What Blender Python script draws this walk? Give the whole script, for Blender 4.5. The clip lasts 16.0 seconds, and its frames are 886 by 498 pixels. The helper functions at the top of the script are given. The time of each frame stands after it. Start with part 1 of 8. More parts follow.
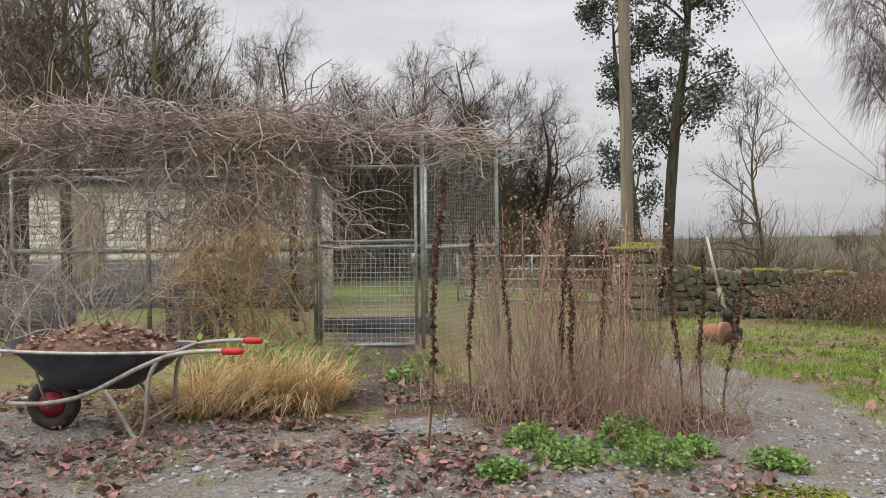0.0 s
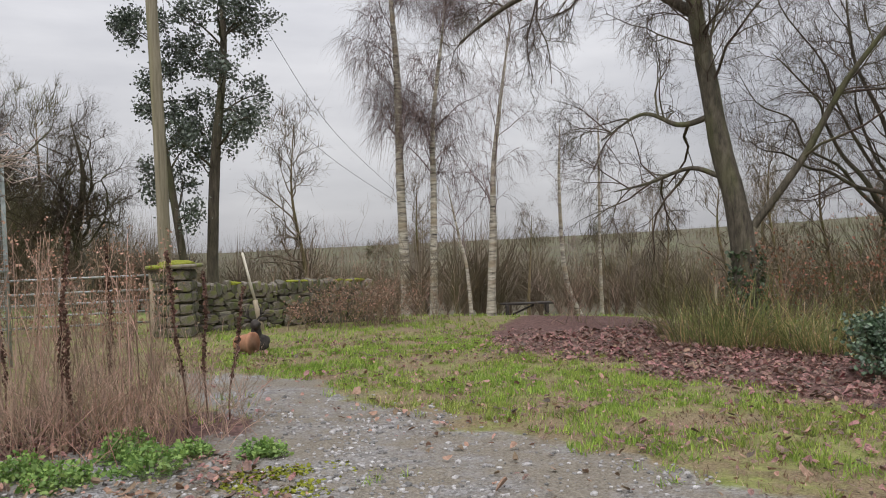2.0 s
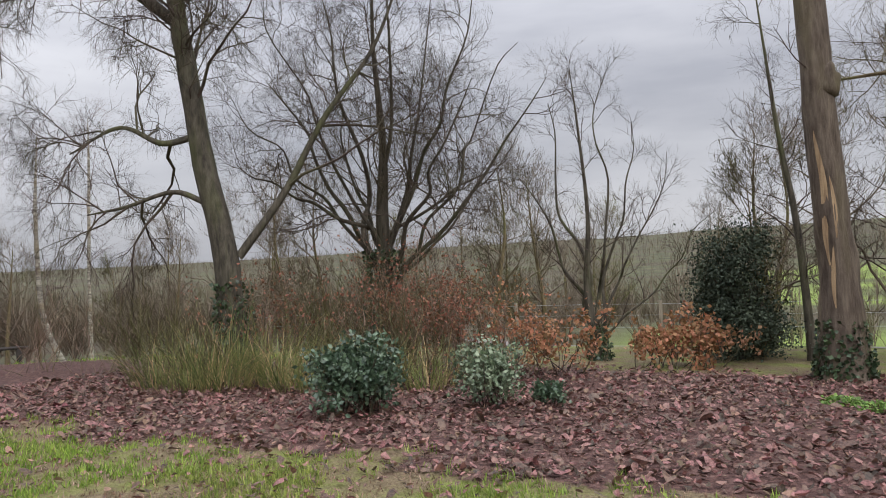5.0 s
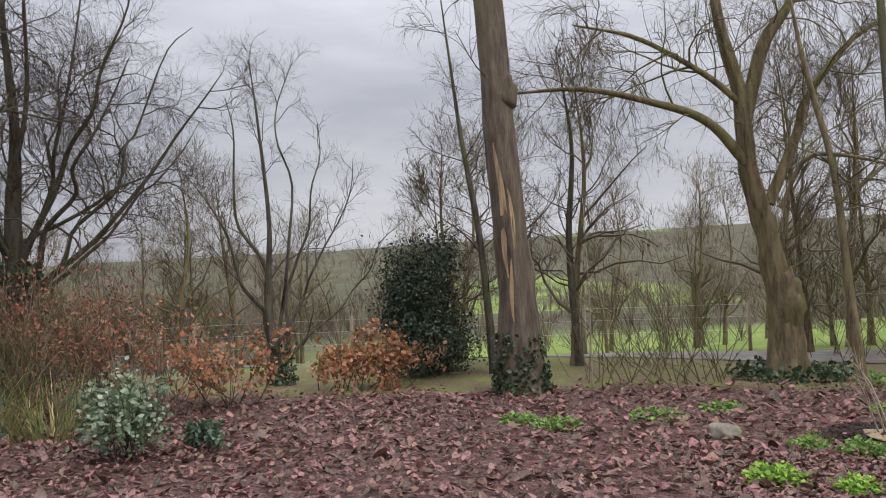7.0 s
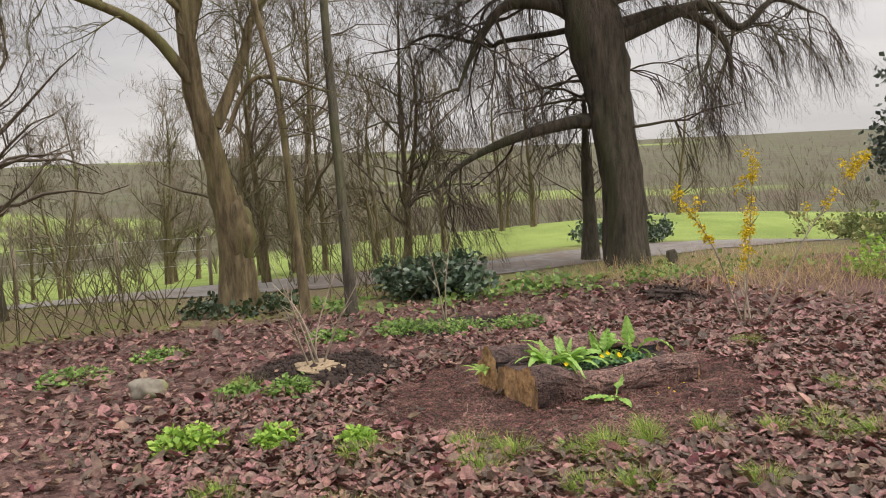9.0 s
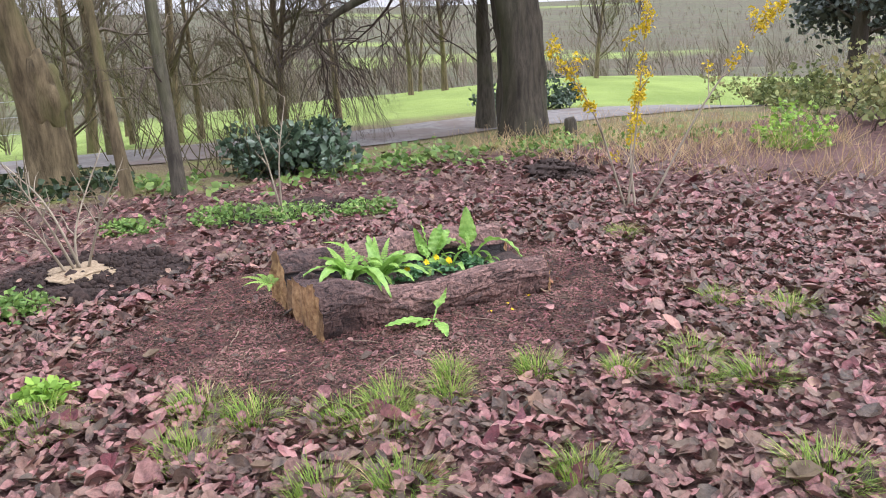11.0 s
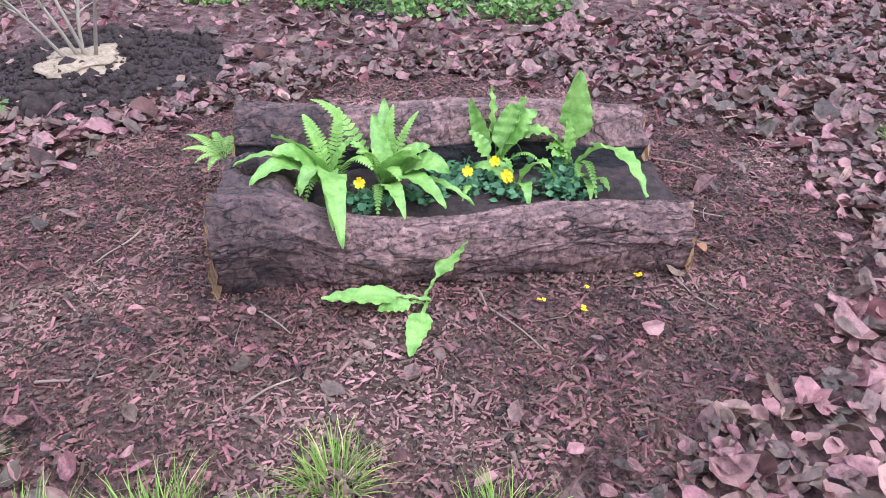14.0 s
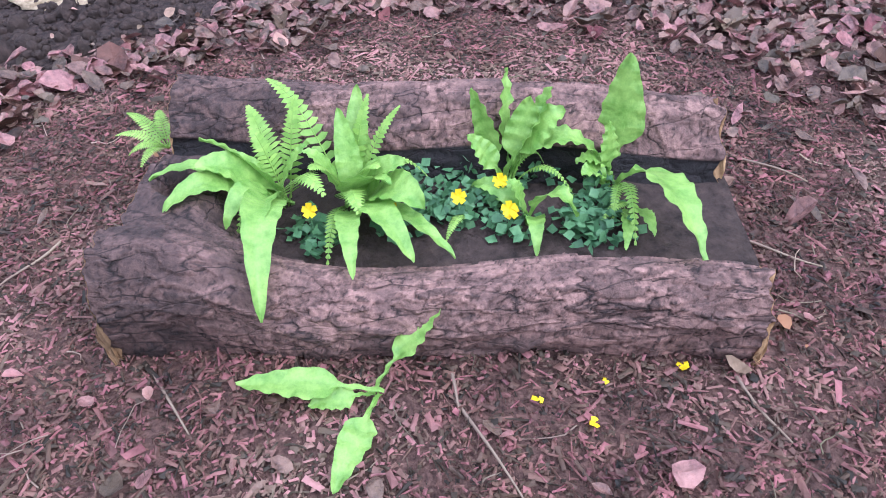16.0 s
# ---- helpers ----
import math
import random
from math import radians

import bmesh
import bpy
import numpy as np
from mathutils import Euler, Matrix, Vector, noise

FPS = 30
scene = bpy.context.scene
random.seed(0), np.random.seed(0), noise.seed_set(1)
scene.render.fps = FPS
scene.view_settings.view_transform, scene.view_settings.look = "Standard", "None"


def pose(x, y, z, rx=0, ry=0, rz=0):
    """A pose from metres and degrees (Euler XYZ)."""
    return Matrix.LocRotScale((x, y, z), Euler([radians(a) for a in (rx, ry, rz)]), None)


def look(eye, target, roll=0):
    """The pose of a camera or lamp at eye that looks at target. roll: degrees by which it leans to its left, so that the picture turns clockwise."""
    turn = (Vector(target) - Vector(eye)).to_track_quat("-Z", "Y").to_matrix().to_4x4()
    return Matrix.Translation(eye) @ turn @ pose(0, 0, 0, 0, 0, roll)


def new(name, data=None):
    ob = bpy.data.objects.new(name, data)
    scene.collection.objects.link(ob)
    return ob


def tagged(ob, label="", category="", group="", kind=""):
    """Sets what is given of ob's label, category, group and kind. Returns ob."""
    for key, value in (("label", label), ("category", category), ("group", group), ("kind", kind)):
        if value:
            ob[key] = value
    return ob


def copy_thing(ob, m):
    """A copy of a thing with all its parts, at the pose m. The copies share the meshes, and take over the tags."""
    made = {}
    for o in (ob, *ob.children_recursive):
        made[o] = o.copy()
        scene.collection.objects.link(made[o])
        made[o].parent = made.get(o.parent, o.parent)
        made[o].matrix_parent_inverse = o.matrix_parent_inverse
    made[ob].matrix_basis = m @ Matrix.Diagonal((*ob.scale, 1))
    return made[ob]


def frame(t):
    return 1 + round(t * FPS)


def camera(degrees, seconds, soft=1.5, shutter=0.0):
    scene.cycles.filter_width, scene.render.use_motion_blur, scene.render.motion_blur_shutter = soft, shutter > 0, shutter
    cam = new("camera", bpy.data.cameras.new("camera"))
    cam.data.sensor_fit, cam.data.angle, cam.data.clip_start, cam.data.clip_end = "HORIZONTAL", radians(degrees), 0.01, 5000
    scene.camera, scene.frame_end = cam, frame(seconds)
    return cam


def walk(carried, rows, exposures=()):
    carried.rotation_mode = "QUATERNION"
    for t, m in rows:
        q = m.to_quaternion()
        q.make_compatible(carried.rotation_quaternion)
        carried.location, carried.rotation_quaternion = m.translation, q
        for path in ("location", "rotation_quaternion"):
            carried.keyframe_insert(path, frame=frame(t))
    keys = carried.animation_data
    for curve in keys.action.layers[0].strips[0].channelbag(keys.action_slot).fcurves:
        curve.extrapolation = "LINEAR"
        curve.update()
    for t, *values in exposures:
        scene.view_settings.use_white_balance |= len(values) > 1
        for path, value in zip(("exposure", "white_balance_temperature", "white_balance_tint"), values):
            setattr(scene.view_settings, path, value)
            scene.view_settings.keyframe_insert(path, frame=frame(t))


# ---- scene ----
cam = camera(61.3, 16.0, soft=1.0)
METRES, EYE, TILT, LEAN, TURN = 9.533, 1.3, 0.0, 2.0, 0.0
ROWS = [
    (0.0, 0.0, 0.0, 0.0, 0.02, -0.66, -1.34),
    (0.5, -0.003, -0.0235, -0.0018, -8.04, -0.64, -0.92),
    (1.0, -0.0008, -0.0393, 0.0034, -16.41, -0.26, -0.44),
    (1.5, 0.0156, -0.0519, 0.0043, -24.61, 0.17, 0.22),
    (2.0, 0.032, -0.0655, 0.0053, -32.63, 0.59, 0.78),
    (2.5, 0.0459, -0.0679, 0.0052, -40.61, 0.96, 1.22),
    (3.0, 0.0716, -0.058, 0.0055, -48.64, 1.19, 1.44),
    (3.5, 0.1061, -0.0546, 0.006, -55.49, 1.41, 1.31),
    (6.0, 0.2689, -0.0508, 0.0054, -74.65, 2.67, 1.96),
    (6.5, 0.3034, -0.0554, 0.0073, -81.2, 2.66, 2.15),
    (7.0, 0.3381, -0.0684, 0.0063, -88.66, 2.63, 2.34),
    (7.5, 0.3679, -0.0796, 0.0053, -96.85, 2.31, 2.0),
    (8.0, 0.3995, -0.0979, 0.0055, -110.16, 0.47, 2.33),
    (8.5, 0.4194, -0.1279, 0.0012, -120.6, -1.92, 3.1),
    (9.0, 0.4371, -0.1571, -0.0013, -126.51, -4.35, 3.32),
    (9.5, 0.4585, -0.1928, -0.0036, -130.32, -6.52, 3.85),
    (12.0, 0.5216, -0.3746, -0.0168, -126.63, -21.55, 1.48),
    (12.5, 0.5421, -0.4064, -0.0166, -121.57, -24.97, 0.89),
    (13.0, 0.5585, -0.4393, -0.0159, -116.43, -27.69, 0.64),
    (13.5, 0.5855, -0.4633, -0.0213, -112.51, -30.32, 0.42),
    (14.0, 0.6095, -0.4874, -0.023, -108.85, -32.68, 0.51),
    (14.5, 0.6292, -0.5081, -0.0223, -106.2, -34.95, 0.6),
    (15.0, 0.6537, -0.5166, -0.026, -104.19, -37.25, 1.16),
    (15.5, 0.6677, -0.5248, -0.0242, -102.52, -39.33, 2.01),
    (16.0, 0.6707, -0.535, -0.0253, -101.31, -41.32, 2.82),
]
walk(cam, [(t, pose(0, 0, EYE, TILT, LEAN, TURN) @ pose(METRES * x, METRES * y, METRES * z, 90 + pitch, roll, yaw)) for t, x, y, z, yaw, pitch, roll in ROWS],
     exposures=[(0.0, 0.15, 6950, 11), (3.5, 0.06, 6680, 11), (6.0, 0.13, 6600, 12), (7.5, 0.17, 6600, 12), (8.5, 0.3, 7200, 12), (9.5, 0.46, 7400, 12), (12.0, 1.0, 5500, 19), (16.0, 1.0, 5350, 17)])

# ---- world and light ----
SUN_EL, SUN_AZ = radians(38), radians(215)
world = bpy.data.worlds.new("overcast_sky")
scene.world = world
world.use_nodes = True
wn, wl = world.node_tree.nodes, world.node_tree.links
wn.clear()
w_out, w_bg = wn.new("ShaderNodeOutputWorld"), wn.new("ShaderNodeBackground")
w_sky = wn.new("ShaderNodeTexSky")
w_sky.sky_type, w_sky.sun_disc, w_sky.sun_elevation, w_sky.sun_rotation = "NISHITA", False, SUN_EL, SUN_AZ
w_sat = wn.new("ShaderNodeHueSaturation")
w_sat.inputs["Saturation"].default_value = 0.28
w_co, w_map = wn.new("ShaderNodeTexCoord"), wn.new("ShaderNodeMapping")
w_map.inputs["Scale"].default_value = (1.0, 1.0, 4.5)
w_noise, w_ramp, w_mix = wn.new("ShaderNodeTexNoise"), wn.new("ShaderNodeValToRGB"), wn.new("ShaderNodeMix")
w_noise.inputs["Scale"].default_value, w_noise.inputs["Detail"].default_value = 1.6, 6.0
w_noise.inputs["Roughness"].default_value = 0.55
w_ramp.color_ramp.elements[0].position, w_ramp.color_ramp.elements[0].color = 0.32, (3.3, 3.5, 4.05, 1)
w_ramp.color_ramp.elements[1].position, w_ramp.color_ramp.elements[1].color = 0.70, (5.9, 6.1, 6.6, 1)
w_mix.data_type = "RGBA"
w_mix.inputs["Factor"].default_value = 0.86
wl.new(w_co.outputs["Generated"], w_map.inputs["Vector"])
wl.new(w_map.outputs["Vector"], w_noise.inputs["Vector"])
wl.new(w_noise.outputs["Fac"], w_ramp.inputs["Fac"])
wl.new(w_sky.outputs["Color"], w_sat.inputs["Color"])
wl.new(w_sat.outputs["Color"], w_mix.inputs["A"])
wl.new(w_ramp.outputs["Color"], w_mix.inputs["B"])
# an overcast sky is some three times brighter overhead than at the horizon
w_sep, w_pow, w_mad, w_mul = wn.new("ShaderNodeSeparateXYZ"), wn.new("ShaderNodeMath"), wn.new("ShaderNodeMath"), wn.new("ShaderNodeMix")
w_clamp = wn.new("ShaderNodeClamp")
w_pow.operation, w_mad.operation = "POWER", "MULTIPLY_ADD"
w_pow.inputs[1].default_value, w_mad.inputs[1].default_value, w_mad.inputs[2].default_value = 1.7, 3.8, 1.0
w_mul.data_type, w_mul.blend_type = "RGBA", "MULTIPLY"
w_mul.inputs["Factor"].default_value = 1.0
wl.new(w_co.outputs["Generated"], w_sep.inputs["Vector"])
wl.new(w_sep.outputs["Z"], w_clamp.inputs["Value"])
wl.new(w_clamp.outputs["Result"], w_pow.inputs[0])
wl.new(w_pow.outputs["Value"], w_mad.inputs[0])
wl.new(w_mix.outputs["Result"], w_mul.inputs["A"])
wl.new(w_mad.outputs["Value"], w_mul.inputs["B"])
wl.new(w_mul.outputs["Result"], w_bg.inputs["Color"])
w_bg.inputs["Strength"].default_value = 0.097
wl.new(w_bg.outputs["Background"], w_out.inputs["Surface"])

sun = new("sun", bpy.data.lights.new("sun", "SUN"))
sun.data.energy, sun.data.angle, sun.data.color = 1.2, radians(30), (1.0, 0.97, 0.93)
sun.matrix_world = look((-40, -40, 60), (0, 0, 0))


# ---- materials ----
def mat(name, c1, c2, scale=8.0, rough=0.8, bump=0.3, stretch=(1, 1, 1), c3=None, big=0.6, island=0.0, spec=0.3, metal=0.0, thin=0.0, bdist=0.01, objrand=0.0):
    """Two colours by fine noise, a third by large stains, relief by the fine noise."""
    m = bpy.data.materials.new(name)
    m.use_nodes = True
    n, l = m.node_tree.nodes, m.node_tree.links
    b = n["Principled BSDF"]
    b.inputs["Roughness"].default_value, b.inputs["Metallic"].default_value = rough, metal
    b.inputs["Specular IOR Level"].default_value = spec
    co, mp = n.new("ShaderNodeTexCoord"), n.new("ShaderNodeMapping")
    mp.inputs["Scale"].default_value = stretch
    l.new(co.outputs["Object"], mp.inputs["Vector"])
    nz = n.new("ShaderNodeTexNoise")
    nz.inputs["Scale"].default_value, nz.inputs["Detail"].default_value, nz.inputs["Roughness"].default_value = scale, 7.0, 0.65
    l.new(mp.outputs["Vector"], nz.inputs["Vector"])
    rp = n.new("ShaderNodeValToRGB")
    rp.color_ramp.elements[0].position, rp.color_ramp.elements[1].position = 0.33, 0.67
    rp.color_ramp.elements[0].color, rp.color_ramp.elements[1].color = (*c1, 1), (*c2, 1)
    l.new(nz.outputs["Fac"], rp.inputs["Fac"])
    col = rp.outputs["Color"]
    if c3:
        n2, r2, mx = n.new("ShaderNodeTexNoise"), n.new("ShaderNodeValToRGB"), n.new("ShaderNodeMix")
        n2.inputs["Scale"].default_value, n2.inputs["Detail"].default_value = scale * 0.17, 4.0
        l.new(mp.outputs["Vector"], n2.inputs["Vector"])
        r2.color_ramp.elements[0].position, r2.color_ramp.elements[1].position = 0.48, 0.62
        r2.color_ramp.elements[1].color = (big, big, big, 1)
        l.new(n2.outputs["Fac"], r2.inputs["Fac"])
        mx.data_type = "RGBA"
        l.new(r2.outputs["Color"], mx.inputs["Factor"])
        l.new(col, mx.inputs["A"])
        mx.inputs["B"].default_value = (*c3, 1)
        col = mx.outputs["Result"]
    if island or objrand:
        g = n.new("ShaderNodeNewGeometry" if island else "ShaderNodeObjectInfo")
        src = g.outputs["Random Per Island" if island else "Random"]
        amt = island or objrand
        hs, mr, mh = n.new("ShaderNodeHueSaturation"), n.new("ShaderNodeMapRange"), n.new("ShaderNodeMapRange")
        mr.inputs["To Min"].default_value, mr.inputs["To Max"].default_value = 1 - amt, 1 + amt
        mh.inputs["From Min"].default_value, mh.inputs["From Max"].default_value = 0.0, 1.0
        mh.inputs["To Min"].default_value, mh.inputs["To Max"].default_value = 0.5 + 0.05 * amt, 0.5 - 0.05 * amt
        l.new(src, mr.inputs["Value"])
        l.new(src, mh.inputs["Value"])
        l.new(mr.outputs["Result"], hs.inputs["Value"])
        l.new(mh.outputs["Result"], hs.inputs["Hue"])
        l.new(col, hs.inputs["Color"])
        col = hs.outputs["Color"]
    l.new(col, b.inputs["Base Color"])
    if bump:
        bp = n.new("ShaderNodeBump")
        bp.inputs["Strength"].default_value, bp.inputs["Distance"].default_value = bump, bdist
        l.new(nz.outputs["Fac"], bp.inputs["Height"])
        l.new(bp.outputs["Normal"], b.inputs["Normal"])
    if thin:
        tr, ms = n.new("ShaderNodeBsdfTranslucent"), n.new("ShaderNodeMixShader")
        l.new(col, tr.inputs["Color"])
        ms.inputs["Fac"].default_value = thin
        l.new(b.outputs["BSDF"], ms.inputs[1])
        l.new(tr.outputs["BSDF"], ms.inputs[2])
        l.new(ms.outputs["Shader"], n["Material Output"].inputs["Surface"])
    return m


BARK = mat("bark_grey", (0.04, 0.034, 0.027), (0.135, 0.12, 0.09), 14, 0.9, 0.8, (1, 1, 0.25), c3=(0.11, 0.12, 0.05), big=0.6, bdist=0.03)
BARK_BROWN = mat("bark_brown", (0.06, 0.044, 0.034), (0.18, 0.145, 0.11), 12, 0.9, 0.9, (1, 1, 0.2), c3=(0.15, 0.13, 0.07), big=0.5, bdist=0.03)
BARK_OCHRE = mat("bark_ochre", (0.075, 0.058, 0.034), (0.27, 0.21, 0.12), 12, 0.9, 1.0, (1, 1, 0.22), c3=(0.16, 0.16, 0.06), big=0.7, bdist=0.03)
BARK_DARK = mat("bark_dark", (0.038, 0.032, 0.025), (0.125, 0.107, 0.08), 11, 0.95, 1.0, (1, 1, 0.2), c3=(0.07, 0.075, 0.035), big=0.6, bdist=0.05)
TWIG = mat("twig_brown", (0.05, 0.036, 0.03), (0.13, 0.10, 0.08), 6, 0.9, 0.0, c3=(0.10, 0.10, 0.05))
TWIG_BIRCH = mat("twig_birch", (0.12, 0.085, 0.085), (0.25, 0.19, 0.185), 5, 0.9, 0.0)
TWIG_SHRUB = mat("twig_shrub", (0.13, 0.09, 0.068), (0.31, 0.23, 0.17), 4, 0.9, 0.0, c3=(0.24, 0.21, 0.11), island=0.4)
TWIG_MOSS = mat("twig_mossy", (0.075, 0.062, 0.036), (0.2, 0.175, 0.095), 5, 0.9, 0.0, c3=(0.12, 0.13, 0.04))
TWIG_FAR = mat("twig_far", (0.125, 0.098, 0.075), (0.25, 0.205, 0.155), 0.5, 0.95, 0.0, c3=(0.17, 0.17, 0.09))
BARK_BIRCH = mat("bark_birch", (0.05, 0.045, 0.04), (0.62, 0.57, 0.48), 7, 0.7, 0.3, (0.35, 0.35, 2.2), c3=(0.30, 0.24, 0.16), big=0.7)
PALE_WOOD = mat("torn_wood", (0.20, 0.13, 0.075), (0.47, 0.34, 0.20), 22, 0.85, 0.9, (1, 1, 0.1), c3=(0.10, 0.07, 0.045), big=0.8, bdist=0.02)
LOG_BARK = mat("log_bark", (0.075, 0.052, 0.048), (0.30, 0.215, 0.19), 60, 0.8, 1.0, (1, 1, 1), c3=(0.075, 0.055, 0.053), big=0.6, bdist=0.008, spec=0.45)
_n, _l = LOG_BARK.node_tree.nodes, LOG_BARK.node_tree.links
# bark colour times plate tone, with shade at risers and cracks painted in
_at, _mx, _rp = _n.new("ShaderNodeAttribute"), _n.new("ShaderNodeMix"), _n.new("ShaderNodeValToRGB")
_at.attribute_name = "plate_shade"
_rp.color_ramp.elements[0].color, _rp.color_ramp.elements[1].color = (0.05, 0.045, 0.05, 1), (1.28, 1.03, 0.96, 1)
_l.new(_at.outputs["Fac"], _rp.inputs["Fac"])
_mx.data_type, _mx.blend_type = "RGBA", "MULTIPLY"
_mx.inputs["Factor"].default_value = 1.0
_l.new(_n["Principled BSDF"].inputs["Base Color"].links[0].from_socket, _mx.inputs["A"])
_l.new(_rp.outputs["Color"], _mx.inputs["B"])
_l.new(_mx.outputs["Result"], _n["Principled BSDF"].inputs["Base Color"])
_co, _mp, _wn, _add, _vo = _n.new("ShaderNodeTexCoord"), _n.new("ShaderNodeMapping"), _n.new("ShaderNodeTexNoise"), _n.new("ShaderNodeMix"), _n.new("ShaderNodeTexVoronoi")
_mp.inputs["Scale"].default_value = (22.0, 6.0, 24.0)
_wn.inputs["Scale"].default_value, _wn.inputs["Detail"].default_value = 1.1, 6.0
_add.data_type, _add.blend_type = "RGBA", "ADD"
_add.inputs["Factor"].default_value = 1.0
_vo.feature = "DISTANCE_TO_EDGE"
_vo.inputs["Scale"].default_value = 1.0
_l.new(_co.outputs["Object"], _mp.inputs["Vector"])
_l.new(_mp.outputs["Vector"], _wn.inputs["Vector"])
_l.new(_mp.outputs["Vector"], _add.inputs["A"])
_l.new(_wn.outputs["Color"], _add.inputs["B"])
_l.new(_add.outputs["Result"], _vo.inputs["Vector"])
# thin crack lines, darkened in the colour and sunk by the bump
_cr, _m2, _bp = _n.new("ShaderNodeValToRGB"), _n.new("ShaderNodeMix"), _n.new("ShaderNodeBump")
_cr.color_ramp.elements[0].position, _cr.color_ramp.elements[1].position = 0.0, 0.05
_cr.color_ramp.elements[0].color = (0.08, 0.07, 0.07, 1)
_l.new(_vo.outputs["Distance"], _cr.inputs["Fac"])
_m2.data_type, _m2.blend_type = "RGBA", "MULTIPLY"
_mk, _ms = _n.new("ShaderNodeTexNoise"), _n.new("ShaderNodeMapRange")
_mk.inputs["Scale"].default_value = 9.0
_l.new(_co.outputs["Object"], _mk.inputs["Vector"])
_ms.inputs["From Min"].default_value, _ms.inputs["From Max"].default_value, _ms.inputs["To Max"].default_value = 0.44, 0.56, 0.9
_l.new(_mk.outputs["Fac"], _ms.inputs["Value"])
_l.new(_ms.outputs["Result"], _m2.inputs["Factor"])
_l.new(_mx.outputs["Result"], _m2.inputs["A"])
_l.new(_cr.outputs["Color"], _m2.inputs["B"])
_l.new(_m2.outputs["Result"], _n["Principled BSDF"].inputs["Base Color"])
_bp.inputs["Strength"].default_value, _bp.inputs["Distance"].default_value = 0.5, 0.01
_l.new(_cr.outputs["Color"], _bp.inputs["Height"])
_l.new(_n["Principled BSDF"].inputs["Normal"].links[0].from_socket, _bp.inputs["Normal"])
_l.new(_bp.outputs["Normal"], _n["Principled BSDF"].inputs["Normal"])
LOG_WOOD = mat("log_wood", (0.20, 0.105, 0.05), (0.60, 0.38, 0.19), 26, 0.8, 0.8, (1, 1, 1), c3=(0.07, 0.045, 0.03), big=0.6)
SOIL = mat("dark_soil", (0.02, 0.014, 0.012), (0.075, 0.05, 0.042), 30, 0.95, 1.0, c3=(0.04, 0.028, 0.022), bdist=0.02)
MULCH = mat("bark_mulch", (0.035, 0.016, 0.012), (0.185, 0.095, 0.068), 9, 0.7, 0.3, c3=(0.28, 0.175, 0.13), island=0.9, spec=0.4)
DEADLEAF = mat("dead_leaf", (0.05, 0.023, 0.019), (0.275, 0.15, 0.115), 48, 0.38, 0.9, c3=(0.33, 0.20, 0.145), island=0.68, spec=0.55, thin=0.12)
DEADLEAF_DARK = mat("wet_dead_leaf", (0.03, 0.01, 0.009), (0.135, 0.052, 0.042), 40, 0.5, 0.9, c3=(0.19, 0.08, 0.06), island=0.7, spec=0.3)
CLAY = mat("fired_clay", (0.30, 0.13, 0.075), (0.46, 0.23, 0.14), 12, 0.85, 0.3, c3=(0.22, 0.15, 0.10))
DEADLEAF_TAN = mat("dead_leaf_tan", (0.19, 0.115, 0.08), (0.38, 0.25, 0.175), 30, 0.6, 0.3, island=0.5, thin=0.12)
BEECHLEAF = mat("beech_leaf", (0.25, 0.115, 0.055), (0.45, 0.24, 0.125), 5, 0.7, 0.0, c3=(0.42, 0.26, 0.17), island=0.4, thin=0.25)
REDLEAF = mat("red_leaf", (0.18, 0.08, 0.05), (0.34, 0.17, 0.105), 5, 0.7, 0.0, island=0.4, thin=0.25)
GRASS = mat("grass_blade", (0.17, 0.275, 0.045), (0.36, 0.50, 0.11), 2.2, 0.6, 0.0, c3=(0.30, 0.32, 0.10), island=0.4, thin=0.35)
GRASS_DRY = mat("grass_dry", (0.48, 0.35, 0.17), (0.76, 0.60, 0.34), 3, 0.75, 0.0, c3=(0.36, 0.25, 0.13), island=0.4, thin=0.25)
REED = mat("reed_green", (0.14, 0.18, 0.06), (0.33, 0.37, 0.15), 3, 0.65, 0.0, c3=(0.36, 0.27, 0.12), island=0.4, thin=0.25)
WEED = mat("dry_weed", (0.21, 0.14, 0.108), (0.50, 0.37, 0.275), 3, 0.9, 0.0, c3=(0.28, 0.16, 0.10), island=0.5)
SEEDHEAD = mat("seed_head", (0.06, 0.035, 0.028), (0.19, 0.11, 0.08), 20, 0.95, 0.3, island=0.4)
RUSTSEED = mat("rust_seed", (0.25, 0.14, 0.09), (0.40, 0.26, 0.18), 10, 0.95, 0.0, island=0.4)
HERB = mat("herb_leaf", (0.11, 0.20, 0.045), (0.25, 0.40, 0.11), 6, 0.6, 0.0, c3=(0.20, 0.27, 0.10), island=0.35, thin=0.3)
LIME = mat("lime_leaf", (0.20, 0.36, 0.05), (0.36, 0.54, 0.11), 6, 0.55, 0.0, island=0.3, thin=0.35)
HARTS = mat("strap_fern", (0.135, 0.30, 0.045), (0.34, 0.54, 0.125), 28, 0.36, 0.6, island=0.3, thin=0.3, spec=0.5)
FROND = mat("fern_frond", (0.18, 0.34, 0.05), (0.37, 0.56, 0.13), 12, 0.5, 0.0, island=0.15, thin=0.3)
VIOLA_LEAF = mat("viola_leaf", (0.05, 0.13, 0.055), (0.13, 0.27, 0.12), 25, 0.5, 0.0, island=0.3, thin=0.2)
YELLOW = mat("yellow_petal", (0.75, 0.52, 0.0), (0.88, 0.68, 0.01), 30, 0.5, 0.0, island=0.15, thin=0.3)
HAZEL = mat("witch_hazel_flower", (0.50, 0.36, 0.01), (0.72, 0.56, 0.03), 20, 0.6, 0.0, island=0.25, thin=0.3)
